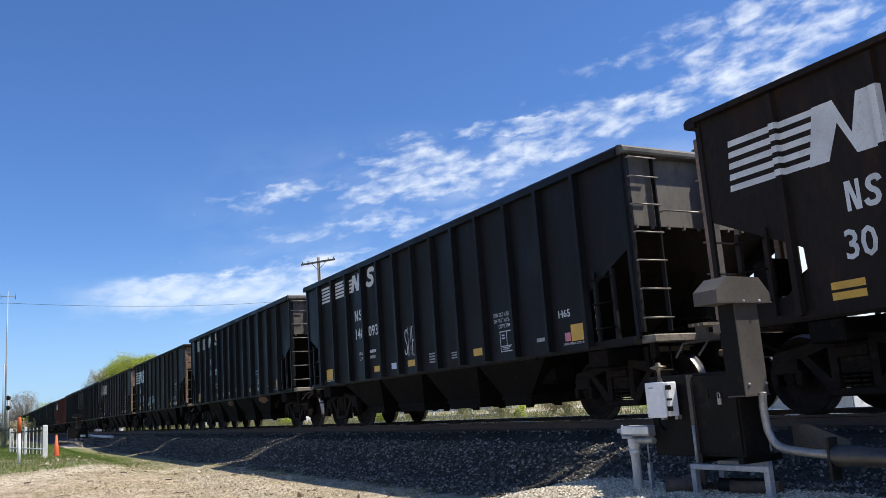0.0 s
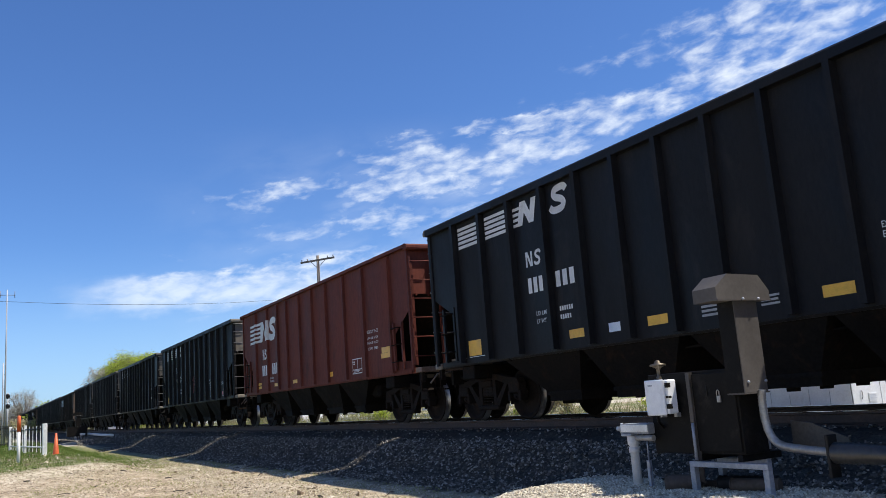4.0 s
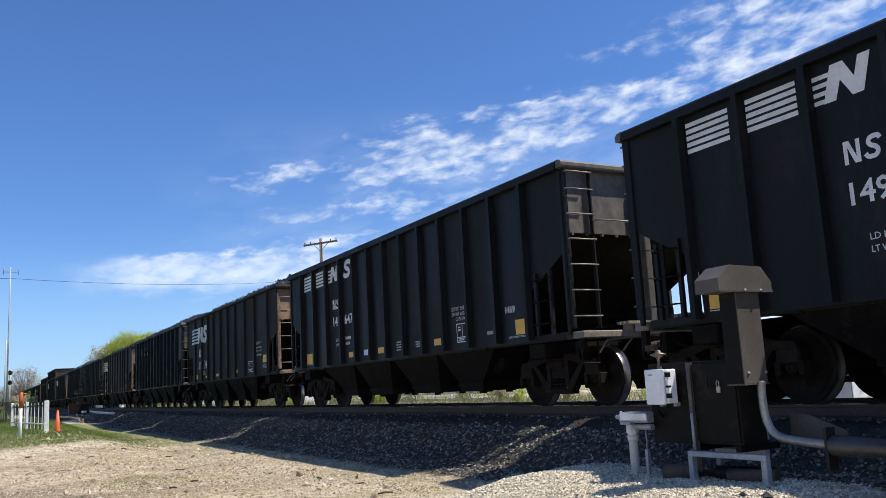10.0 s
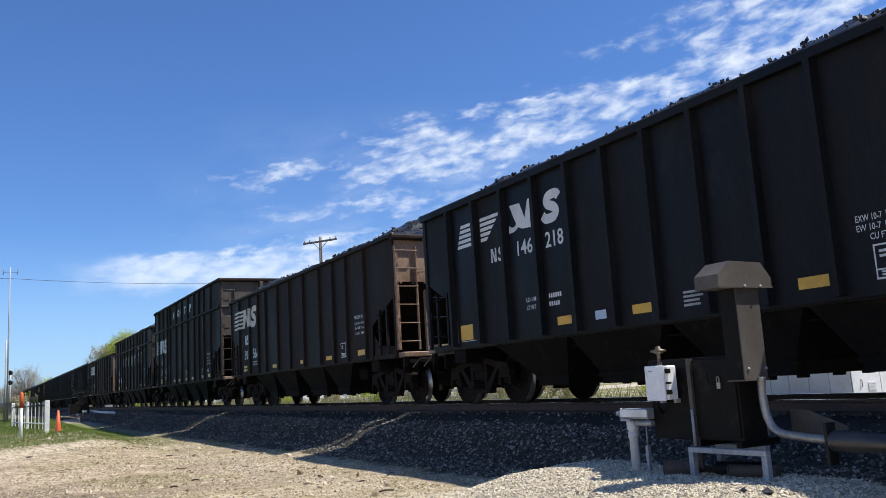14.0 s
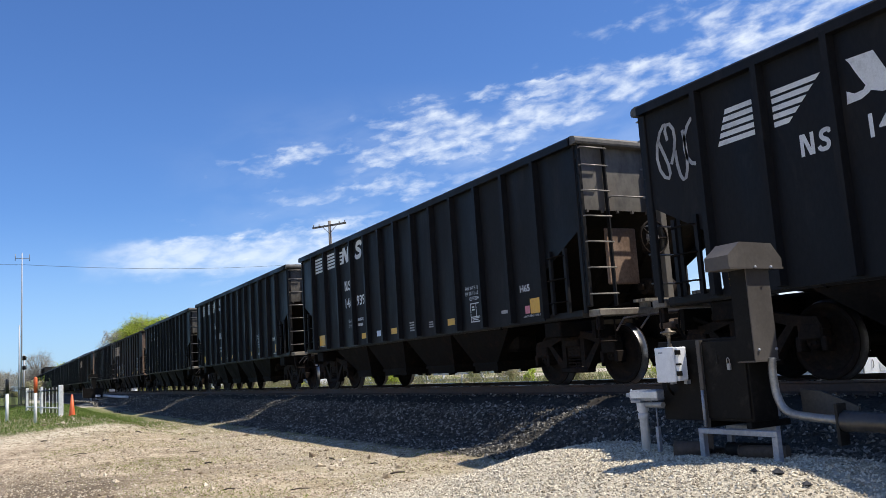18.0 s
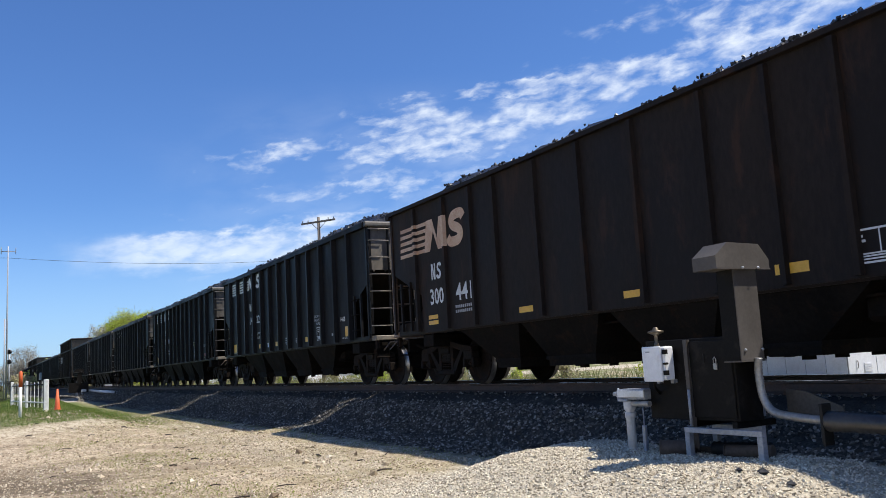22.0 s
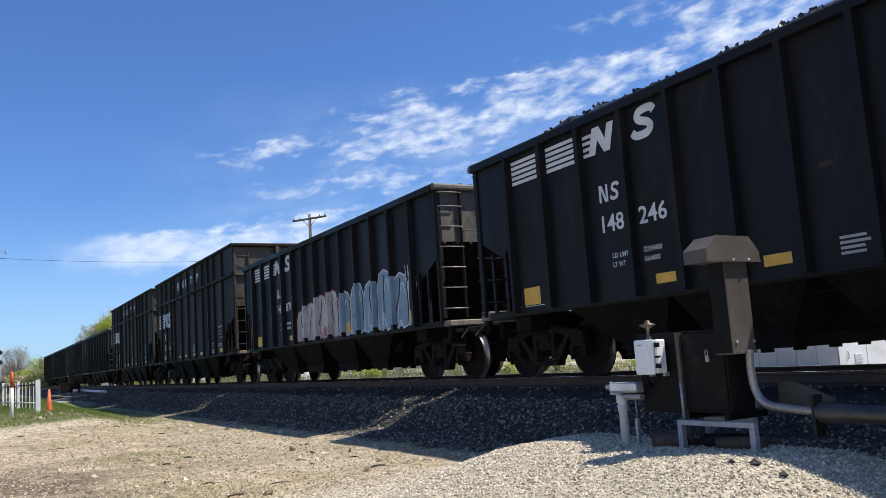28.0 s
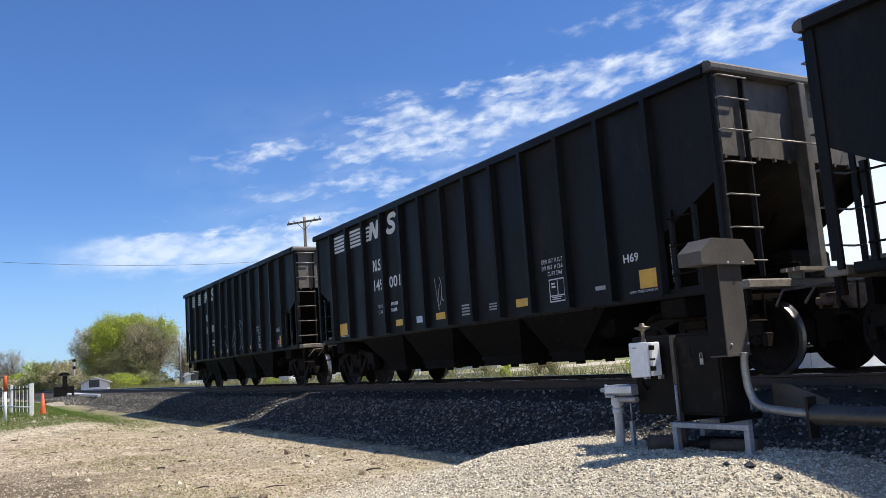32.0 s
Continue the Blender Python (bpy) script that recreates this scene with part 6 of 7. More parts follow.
    part("clamp", bm, GALV, trough, "bright galvanised clamp")
    part("rim", box(bmesh.new(), -0.98, -0.58, -0.268, -0.258, 0.545, 0.615, 0.003), BRIGHT_GALV, trough)
    part("collar", tube(bmesh.new(), [(-0.90, -0.18, 0.33), (-0.90, -0.18, 0.39)], 0.056, 14), PVC, trough)
    part("prop", box(bmesh.new(), -0.72, -0.68, -0.20, -0.16, -0.10, 0.26, 0.003), GALV, trough)
    part("prop_rod", tube(bmesh.new(), [(-0.70, -0.18, 0.26), (-0.70, -0.18, 0.50)], 0.008, 6), GALV, trough)
    part("junction_pipe", tube(bmesh.new(), [(-0.80, -0.22, 0.48), (-0.55, -0.22, 0.48)], 0.03, 10), ALU_DUCT, trough)
    return tagged(h, "brown hot-air switch heater with hood on galvanised stand", "switch heater", "switch heaters")


heater = switch_heater()
twin = copy_thing(heater, pose(-64.9, -3.3, -0.50))
for piece in list(twin.children):
    if piece.name.startswith(("control_box", "trough", "flexible_hose", "main_duct", "hose_flange", "guard_sheet")):
        for sub in list(piece.children) + [piece]:
            bpy.data.objects.remove(sub)
for piece in twin.children:
    if piece.name.startswith(("stack", "hood", "front_plate")):
        piece.data = piece.data.copy()
        piece.data.materials[0] = CABINET
part("blower_housing", box(bmesh.new(), 0.10, 0.62, -0.75, 0.55, 0.28, 0.95, 0.01), CABINET, twin, "dark brown blower housing")
tagged(twin, "dark brown switch heater on a pale gravel pad", "switch heater", "switch heaters")
bm = bmesh.new()
tube(bm, [(-64.1, -3.2, -0.10), (-64.6, -2.6, -0.12), (-63.6, -2.2, -0.20), (-61.0, -2.1, -0.23), (-57.0, -2.05, -0.24)], 0.085, 10)
tagged(part("duct_hose", bm, PVC), "pale flexible duct lying beside the track", "duct")
bm = bmesh.new()
for x, y, s in ((-4.75, -3.95, 0.05), (-4.9, -4.05, 0.03), (-4.45, -4.0, 0.04)):
    lump(bm, Matrix.Translation((x, y, ground_z(x, y) + 0.02)) @ Matrix.Diagonal((s * 1.3, s, s * 0.7, 1)))
tagged(part("coal_lumps", bm, COAL), "dark lumps lying on the pale gravel", "coal", kind="stuff")

# ---- posts, cone, fence ----
WHITE_PAINT = surface("white_post_paint", (0.66, 0.66, 0.64), (0.80, 0.80, 0.78), (0.5, 0.7), 30, 3.0, 0.05, stain=(0.4, 0.38, 0.33), amount=0.35)
ORANGE = surface("orange_plastic", (0.50, 0.085, 0.025), (0.68, 0.14, 0.04), (0.4, 0.6), 30, 3.0, 0.03)
BLACK_IRON = surface("black_fence_iron", (0.008, 0.008, 0.008), (0.02, 0.02, 0.02), (0.4, 0.6), 30, 3.0, 0.03)


def marker_post(x, y, tip, label):
    z = ground_z(x, y)
    p = tagged(empty("marker_post"), label, "marker post", "marker posts")
    p.location = (x, y, z)
    part("post", tube(bmesh.new(), [(0, 0, -0.2), (0, 0, 0.86)], 0.045, 12), WHITE_PAINT, p)
    part("tip", tube(bmesh.new(), [(0, 0, 0.86), (0, 0, 1.27), (0, 0, 1.31)], [0.052, 0.052, 0.02], 12), tip, p)


marker_post(-27.0, -8.40, ORANGE, "white marker post with an orange top, in grass")
marker_post(-29.5, -9.10, BLACK_IRON, "white marker post with a black top, in grass")


def traffic_cone(x, y):
    c = tagged(empty("traffic_cone"), "faded orange traffic cone standing on grass", "traffic cone")
    c.location = (x, y, ground_z(x, y))
    part("body", lathe(bmesh.new(), [(0.10, 0.03), (0.03, 0.72), (0.0, 0.725)], 18, "z"), ORANGE, c)
    part("base", box(bmesh.new(), -0.13, 0.13, -0.13, 0.13, -0.01, 0.035, 0.01), ORANGE, c)


traffic_cone(-31.4, -7.12)


def fence():
    """A short railing: two white end posts, white cross rails, dark pickets."""
    f = tagged(empty("railing"), "low railing with white posts and dark iron pickets", "railing")
    a, b = Vector((-31.5, -7.46)), Vector((-39.5, -8.25))
    f.location = (a.x, a.y, ground_z(a.x, a.y))
    d = b - a
    u = d.normalized()
    for s, w in ((0.0, 0.075), (0.52, 0.05), (1.0, 0.06)):
        p = d * s
        part("post", box(bmesh.new(), p.x - w, p.x + w, p.y - w, p.y + w, -0.15, 1.06, 0.015), WHITE_PAINT, f)
    for z in (0.28, 0.90):
        bm = bmesh.new()
        tube(bm, [(0, 0, z), (d.x, d.y, z)], 0.025, 6)
        part("cross_rail", bm, WHITE_PAINT if z < 0.5 else BLACK_IRON, f)
    for k in range(1, 30):
        p = d * (k / 30)
        part("picket", box(bmesh.new(), p.x - 0.010, p.x + 0.010, p.y - 0.010, p.y + 0.010, 0.10, 1.0), BLACK_IRON if k % 3 else WHITE_PAINT, f)


fence()


def far_fence():
    f = tagged(empty("iron_fence"), "black iron fence round a gravel yard", "fence")
    f.location, f.rotation_euler = (-39.5, -10.6, ground_z(-42.0, -9.5)), (0, 0, radians(156.6))
    for z in (0.18, 0.88):
        part("cross_rail", box(bmesh.new(), 0.0, 6.5, -0.015, 0.015, z - 0.018, z + 0.018), BLACK_IRON, f)
    for k in range(55):
        part("picket", box(bmesh.new(), 0.12 * k - 0.009, 0.12 * k + 0.009, -0.009, 0.009, -0.05, 1.0), BLACK_IRON, f)


far_fence()

# ---- masts, wires, signals ----
GREY_POLE = surface("weathered_pole", (0.16, 0.15, 0.14), (0.28, 0.27, 0.26), (0.6, 0.8), 20, 2.0, 0.1, metal=0.2)
PALE_POLE = surface("galvanised_mast", (0.30, 0.31, 0.33), (0.45, 0.46, 0.48), (0.5, 0.7), 20, 2.0, 0.05, metal=0.2)
POLE_WOOD = surface("grey_pole_wood", (0.12, 0.10, 0.085), (0.22, 0.19, 0.165), (0.8, 0.95), 12, 2.0, 0.3, stretch=(6, 6, 0.5))
SIGNAL = surface("black_signal_paint", (0.008, 0.008, 0.008), (0.018, 0.018, 0.018), (0.4, 0.6), 20, 2.0, 0.03)


def signal_mast(x, y, height, label, heads=2):
    s = tagged(empty("railway_signal"), label, "railway signal", "railway signals")
    s.location = (x, y, ground_z(x, y))
    part("mast", tube(bmesh.new(), [(0, 0, -0.3), (0, 0, height)], 0.085, 10), PALE_POLE, s)
    for k in range(heads):
        z = height - 0.35 - 0.95 * k
        bm = lathe(bmesh.new(), [(0.0, 0.28), (0.23, 0.28), (0.23, 0.24), (0.11, 0.22), (0.11, 0.0), (0.0, 0.0)], 16, "x")
        for a in (90, 210, 330):
            lens = lathe(bmesh.new(), [(0.08, 0.28), (0.085, 0.45), (0.078, 0.45), (0.07, 0.30), (0.0, 0.30)], 10, "x")
            bmesh.ops.translate(lens, verts=lens.verts, vec=(0, 0.11 * math.cos(radians(a)), 0.11 * math.sin(radians(a))))
            me = mesh_of("lens", lens, SIGNAL)
            bm.from_mesh(me)
            bpy.data.meshes.remove(me)
        part("signal_head", bm, SIGNAL, s, "black round signal head", (0.12, 0, z))
    bm = bmesh.new()
    for k in range(int(height / 0.35)):
        tube(bm, [(-0.16, -0.2, 0.3 + 0.35 * k), (-0.16, 0.2, 0.3 + 0.35 * k)], 0.012, 4)
    for yy in (-0.2, 0.2):
        tube(bm, [(-0.16, yy, 0.1), (-0.16, yy, height - 0.2)], 0.018, 4)
    part("mast_ladder", bm, GREY_POLE, s)


signal_mast(-92.0, -7.05, 4.35, "black two-headed railway signal on a grey mast")
signal_mast(-124.0, 3.4, 4.95, "black railway signal beyond the track")

mast = tagged(empty("radio_mast"), "tall thin grey antenna mast beside the yard", "antenna mast")
mast.location = (-46.0, -8.33, ground_z(-46.0, -8.33))
part("pole", tube(bmesh.new(), [(0, 0, -0.4), (0, 0, 4.0), (0, 0, 7.55)], [0.045, 0.035, 0.022], 8), PALE_POLE, mast)
part("short_pole", tube(bmesh.new(), [(0.1, -0.10, -0.4), (0.1, -0.10, 3.95)], 0.03, 8), PALE_POLE, mast)
bm = bmesh.new()
tube(bm, [(0, -0.30, 7.28), (0, 0.34, 7.28)], 0.016, 5)
for y in (-0.30, 0.34):
    tube(bm, [(0, y, 7.15), (0, y, 7.48)], 0.016, 5)
part("antenna", bm, GREY_POLE, mast)
for k in range(5):
    part("bracket", tube(bmesh.new(), [(0.0, 0, 0.6 + 0.7 * k), (0.1, -0.10, 0.6 + 0.7 * k)], 0.012, 4), GREY_POLE, mast)


def utility_pole(x, y, height, yaw, tilt=0.0):
    p = tagged(empty("utility_pole"), "weathered wooden utility pole with one crossarm", "utility pole", "utility poles")
    p.location, p.rotation_euler = (x, y, -0.9), (0, 0, radians(yaw))
    part("pole", tube(bmesh.new(), [(0, 0, -0.5), (0, 0, height * 0.6), (0, 0, height)], [0.17, 0.14, 0.105], 10), POLE_WOOD, p)
    bm = bmesh.new()
    prism(bm, [(-1.25, height - 0.42 - tilt), (1.25, height - 0.42 + tilt), (1.25, height - 0.29 + tilt), (-1.25, height - 0.29 - tilt)], -0.16, -0.06)
    arm = part("crossarm", bm, POLE_WOOD, p)
    for s in (-1, 1):
        part("brace", tube(bmesh.new(), [(0, -0.12, height - 0.95), (s * 0.55, -0.12, height - 0.38)], 0.022, 5), POLE_WOOD, p)
    for k in (-1.15, -0.75, 0.75, 1.15):
        part("insulator", lathe(bmesh.new(), [(0.0, 0.15), (0.035, 0.14), (0.045, 0.09), (0.03, 0.06), (0.045, 0.04), (0.015, 0.0)], 8, "z"), GREY_POLE, arm, at=(k, -0.11, height - 0.29 + tilt * k / 1.25))
    return p


utility_pole(-56.2, 11.8, 12.25, 55, 0.10)
tagged(part("utility_post", tube(bmesh.new(), [(-95.0, 11.2, -1.2), (-95.0, 11.2, 4.5)], 0.075, 8), POLE_WOOD), "thin weathered wooden post beyond the track", "utility pole")


def wire(name, a, b, sag, r, label):
    a, b = Vector(a), Vector(b)
    pts = [a.lerp(b, k / 16) - Vector((0, 0, sag * 4 * (k / 16) * (1 - k / 16))) for k in range(17)]
    tagged(part(name, tube(bmesh.new(), pts, r, 5), BLACK_IRON), label, "wire", kind="structure")


wire("overhead_wire", (-46.0, -8.3, 6.75), (-56.2, 11.8, 8.4), 0.35, 0.009, "dark overhead wire")
wire("overhead_wire", (-46.0, -8.3, 6.75), (-40.0, -40.0, 7.5), 0.4, 0.009, "dark overhead wire")

# ---- behind the track ----
CLAD = surface("white_cladding", (0.60, 0.61, 0.63), (0.74, 0.75, 0.77), (0.4, 0.6), 20, 1.0, 0.03, stain=(0.45, 0.44, 0.42), amount=0.3)
SEAM = surface("grey_joint", (0.20, 0.20, 0.21), (0.28, 0.28, 0.29), (0.6, 0.8), 20, 2.0, 0.03)


def equipment_house():
    """A long, low white metal housing north of the track, with panel joints and louvres."""
    h = tagged(empty("equipment_housing"), "long low white metal equipment housing with panel joints", "equipment housing")
    h.location = (-16.75, 14.0, -0.9)
    part("body", box(bmesh.new(), -5.3, 0.0, 0.0, 4.2, 0.0, 1.56, 0.01), SEAM, h)
    for k in range(7):
        part("panel", box(bmesh.new(), -5.29 + 0.756 * k, -5.29 + 0.756 * k + 0.735, -0.02, -0.002, 0.02, 1.55, 0.004), CLAD, h)
    for k in range(3):
        part("panel", box(bmesh.new(), 0.002, 0.02, 0.01 + 1.4 * k, 1.385 + 1.4 * k, 0.02, 1.55, 0.004), CLAD, h)
    for k in range(4):
        part("louvre", box(bmesh.new(), 0.02, 0.045, 0.75, 1.15, 0.35 + 0.07 * k, 0.385 + 0.07 * k), CLAD, h)
    part("handle", tube(bmesh.new(), [(0.025, 0.42, 0.45), (0.06, 0.42, 0.5), (0.06, 0.42, 0.65), (0.025, 0.42, 0.7)], 0.014, 5), GREY_POLE, h)
    part("roof", box(bmesh.new(), -5.4, 0.1, -0.08, 4.3, 1.56, 1.62, 0.01), CLAD, h)


equipment_house()
LEAF = {"lime": island_mat("fresh_leaves", ((0.30, 0.40, 0.04), (0.46, 0.56, 0.07), (0.58, 0.62, 0.11), (0.36, 0.45, 0.07)), 0.6, 0, 0.3, 0.4),
        "olive": island_mat("olive_leaves", ((0.20, 0.25, 0.08), (0.30, 0.33, 0.13), (0.40, 0.40, 0.19), (0.34, 0.29, 0.17)), 0.7, 0, 0.3, 0.4),
        "twig": island_mat("bare_twigs", ((0.40, 0.37, 0.32), (0.52, 0.48, 0.42), (0.46, 0.46, 0.34), (0.36, 0.32, 0.26)), 0.8, 0, 0.2, 0.3),
        "bud": island_mat("brown_buds", ((0.38, 0.32, 0.21), (0.48, 0.42, 0.29), (0.42, 0.42, 0.20), (0.54, 0.48, 0.35)), 0.8, 0, 0.2, 0.35)}
BARK = surface("grey_bark", (0.12, 0.10, 0.08), (0.24, 0.205, 0.17), (0.85, 0.95), 14, 2.0, 0.4, stretch=(4, 4, 1))


def tree(name, x, y, z, height, spread_w, seed, leaf, leaves, leaf_size, levels=4, label="", trunk=0.35, clumps=1.0, bare=0.3):
    """Trunk, forking limbs and a crown of small leaves gathered round the twig ends."""
    rnd = random.Random(seed)
    t = tagged(empty(name), label, "tree" if name == "tree" else "bush", name + "s by the line")
    t.location = (x, y, z)
    bm, tips = bmesh.new(), []

    def grow(p, d, length, r, level):
        n = 3
        pts, q, dd = [p], p, d.copy()
        for k in range(n):
            dd = (dd + Vector((rnd.uniform(-1, 1), rnd.uniform(-1, 1), rnd.uniform(-0.4, 0.8))) * 0.16).normalized()
            q = q + dd * length / n
            pts.append(q)
        tube(bm, pts, [r * (1 - 0.16 * k) for k in range(n + 1)], 7 if level == 0 else 4 if level < 3 else 3, caps=False)
        if level >= 2:
            tips.extend(pts[2:])
        if level < levels:
            for k in range(rnd.randrange(3, 5) if level else rnd.randrange(5, 8)):
                at = pts[rnd.randrange(2, n + 1)] if level else pts[0].lerp(pts[-1], rnd.uniform(0.35, 1.0))
                out = Vector((rnd.uniform(-1, 1) * spread_w, rnd.uniform(-1, 1) * spread_w, rnd.uniform(0.15, 1.1))).normalized()
                grow(at, (dd * 0.45 + out).normalized(), length * rnd.uniform(0.52, 0.75), r * 0.5, level + 1)

    grow(Vector((0, 0, -0.2)), Vector((0.03, 0.02, 1)), height * 0.48, trunk, 0)
    top = max(p.z for p in tips)
    bmesh.ops.scale(bm, vec=Vector((1, 1, height / top)), verts=bm.verts)
    tips = [Vector((p.x, p.y, p.z * height / top)) for p in tips]
    part("trunk", bm, BARK, t)
    if leaves:
        rng = np.random.default_rng(seed)
        c = np.array([tuple(p) for p in tips])[rng.integers(0, len(tips), leaves)] + rng.normal(size=(leaves, 3)) * height * 0.035 * clumps
        c = c[c[:, 2] > height * bare * 0.5]
        n = len(c)
        a, b = rng.normal(size=(n, 3)), rng.normal(size=(n, 3))
        a /= np.linalg.norm(a, axis=1, keepdims=True)
        b -= (a * b).sum(1, keepdims=True) * a
        b /= np.linalg.norm(b, axis=1, keepdims=True)
        s = rng.uniform(0.5, 1.0, (n, 1)) * leaf_size
        v = np.stack([c - a * s, c - b * s * 0.55, c + a * s, c + b * s * 0.55], 1)
        f = np.arange(n)[:, None] * 4 + [0, 1, 2, 3]
        me = bpy.data.meshes.new("crown")
        me.from_pydata(v.reshape(-1, 3).tolist(), [], f.tolist())
        me.materials.append(LEAF[leaf])
        part("crown", me, None, t)
    return t


def crowned(name, x, y, z, blobs, seed, label, trunk=0.3, height=6.0, leaf_size=0.2, limb_step=2):
    """A tree whose crown is built from many small clumps inside uneven lobes, each clump on a limb."""
    t = tagged(empty(name), label, "tree", name + "s by the line")
    t.location = (x, y, z)
    rng = np.random.default_rng(seed)
    wood = bmesh.new()
    tube(wood, [(0, 0, -0.2), (0.05, 0.1, height * 0.3), (0.1, 0.0, height * 0.62)], [trunk, trunk * 0.75, trunk * 0.4], 8, caps=False)
    for dx, dy, dz, r, rz, leaf, count in blobs:
        m = max(8, count // 55)
        q = rng.normal(size=(m, 3))
        q /= np.linalg.norm(q, axis=1, keepdims=True)
        q *= rng.uniform(0.35, 1.08, (m, 1)) ** 0.6
        cl = q * (r, r, rz) + (dx, dy, dz)
        cl = cl[cl[:, 2] > 0.3]
        for k, p in enumerate(cl):
            if k % limb_step == 0:
                s = Vector((0.05, 0.05, height * rng.uniform(0.15, 0.6)))
                e = Vector(p)
                mid = s.lerp(e, 0.5) + Vector((rng.normal() * 0.25, rng.normal() * 0.25, 0.25))
                tube(wood, [s, mid, e], [trunk * 0.28, trunk * 0.15, 0.02], 4, caps=False)
            for _ in range(3):
                o = Vector(p) + Vector(rng.normal(size=3) * r * 0.22)
                tube(wood, [Vector(p), o], [0.022, 0.008], 3, caps=False)
        if count:
            w = rng.uniform(0.3, 1.7, len(cl))
            c = cl[rng.choice(len(cl), count, p=w / w.sum())] + rng.normal(size=(count, 3)) * np.array((r, r, rz)) * 0.13
            c = c[c[:, 2] > 0.1]
            n = len(c)
            a, b = rng.normal(size=(n, 3)), rng.normal(size=(n, 3))
            a /= np.linalg.norm(a, axis=1, keepdims=True)
            b -= (a * b).sum(1, keepdims=True) * a
            b /= np.linalg.norm(b, axis=1, keepdims=True)
            s = rng.uniform(0.5, 1.0, (n, 1)) * leaf_size
            v = np.stack([c - a * s, c - b * s * 0.55, c + a * s, c + b * s * 0.55], 1)
            me = bpy.data.meshes.new("crown")
            me.from_pydata(v.reshape(-1, 3).tolist(), [], (np.arange(n)[:, None] * 4 + [0, 1, 2, 3]).tolist())
            me.materials.append(LEAF[leaf])
            part("crown", me, None, t)
    part("trunk", wood, BARK, t)
    return t


# the large tree and its neighbours at the far end of the line
crowned("tree", -129, 9.0, -0.9, [(0, 0.2, 8.0, 3.0, 2.9, "lime", 32000), (0, -2.2, 6.4, 2.4, 2.9, "lime", 20000), (0, 3.4, 9.0, 2.4, 2.1, "lime", 14000), (1, -3.8, 6.6, 1.9, 2.4, "twig", 3200), (0, 0.5, 3.6, 4.2, 3.0, "olive", 22000)], 4, "large tree with fresh yellow-green leaves", 0.42, 8.5, 0.125)
crowned("tree", -126, 14.0, -0.9, [(0, 0, 6.4, 3.2, 3.8, "bud", 12000), (0, 1.4, 8.2, 2.4, 2.2, "lime", 6000), (0, -2.8, 3.4, 3.4, 2.8, "olive", 9500), (1, -1.5, 7.2, 2.6, 2.8, "bud", 4500)], 7, "brown budding tree with bare twigs", 0.30, 7.5, 0.11, 1)
crowned("tree", -120, 17.0, -0.9, [(0, 0, 4.4, 2.8, 3.6, "bud", 5500), (0, 2.4, 3.2, 2.6, 2.6, "twig", 4500)], 9, "bare brown tree by the line", 0.24, 5.5, 0.12, 1)
for i, (x, y, w, hgt, kind) in enumerate(((-122, 6.2, 2.4, 2.6, "olive"), (-121, 9.6, 2.8, 2.6, "lime"), (-121, 13.0, 2.6, 2.8, "olive"), (-124, 3.6, 1.8, 2.8, "bud"))):
    crowned("bush", x, y, -0.9, [(0, 0, hgt * 0.45, w, hgt * 0.5, kind, 5200)], 210 + i, "leafy undergrowth below the large tree", 0.08, hgt * 0.6, 0.13)
for i, (x, y, hgt, kind, n) in enumerate(((-150, 1.4, 4.9, "olive", 5200), (-158, -3.5, 3.2, "bud", 4200), (-146, 4.6, 5.0, "bud", 4200), (-165, 6, 6.2, "olive", 4800), (-170, -8.5, 2.6, "twig", 4000), (-150, -13, 2.6, "olive", 3600), (-190, -16, 3.0, "olive", 3600), (-140, 8.4, 3.6, "olive", 3000), (-175, 1.5, 6.0, "lime", 2600))):
    crowned("tree", x, y, -0.9, [(0, 0, hgt * 0.55, hgt * 0.62, hgt * 0.45, kind, n), (0, hgt * 0.5, hgt * 0.35, hgt * 0.5, hgt * 0.32, "olive", n // 3)], 30 + i, "distant scrubby tree with thin spring leaves", 0.22, hgt * 0.8, 0.22)
for i, (x, y, hgt, w) in enumerate(((-215, -0.8, 10.4, 3.6), (-222, -3.4, 6.8, 3.0), (-205, -10.0, 6.0, 3.0), (-235, -8.0, 6.8, 3.2), (-200, 7.0, 6.6, 3.0))):
    crowned("tree", x, y, -0.9, [(0, 0, hgt * 0.62, w, hgt * 0.38, "twig", 8000)], 50 + i, "tall bare tree against the sky", 0.35, hgt * 0.7, 0.10, 1)
for i, (x, y, hgt) in enumerate(((-112, 19.5, 3.4), (-106, 17.0, 2.6), (-104, 21.0, 3.0), (-110, 23.5, 3.6), (-100, 25.0, 3.0))):
    crowned("bush", x, y, -0.9, [(0, 0, hgt * 0.5, hgt * 0.6, hgt * 0.45, "bud", 3200), (0, hgt * 0.4, hgt * 0.4, hgt * 0.5, hgt * 0.4, "twig", 2200)], 160 + i, "brown leafless brush beside the line", 0.08, hgt * 0.6, 0.09)
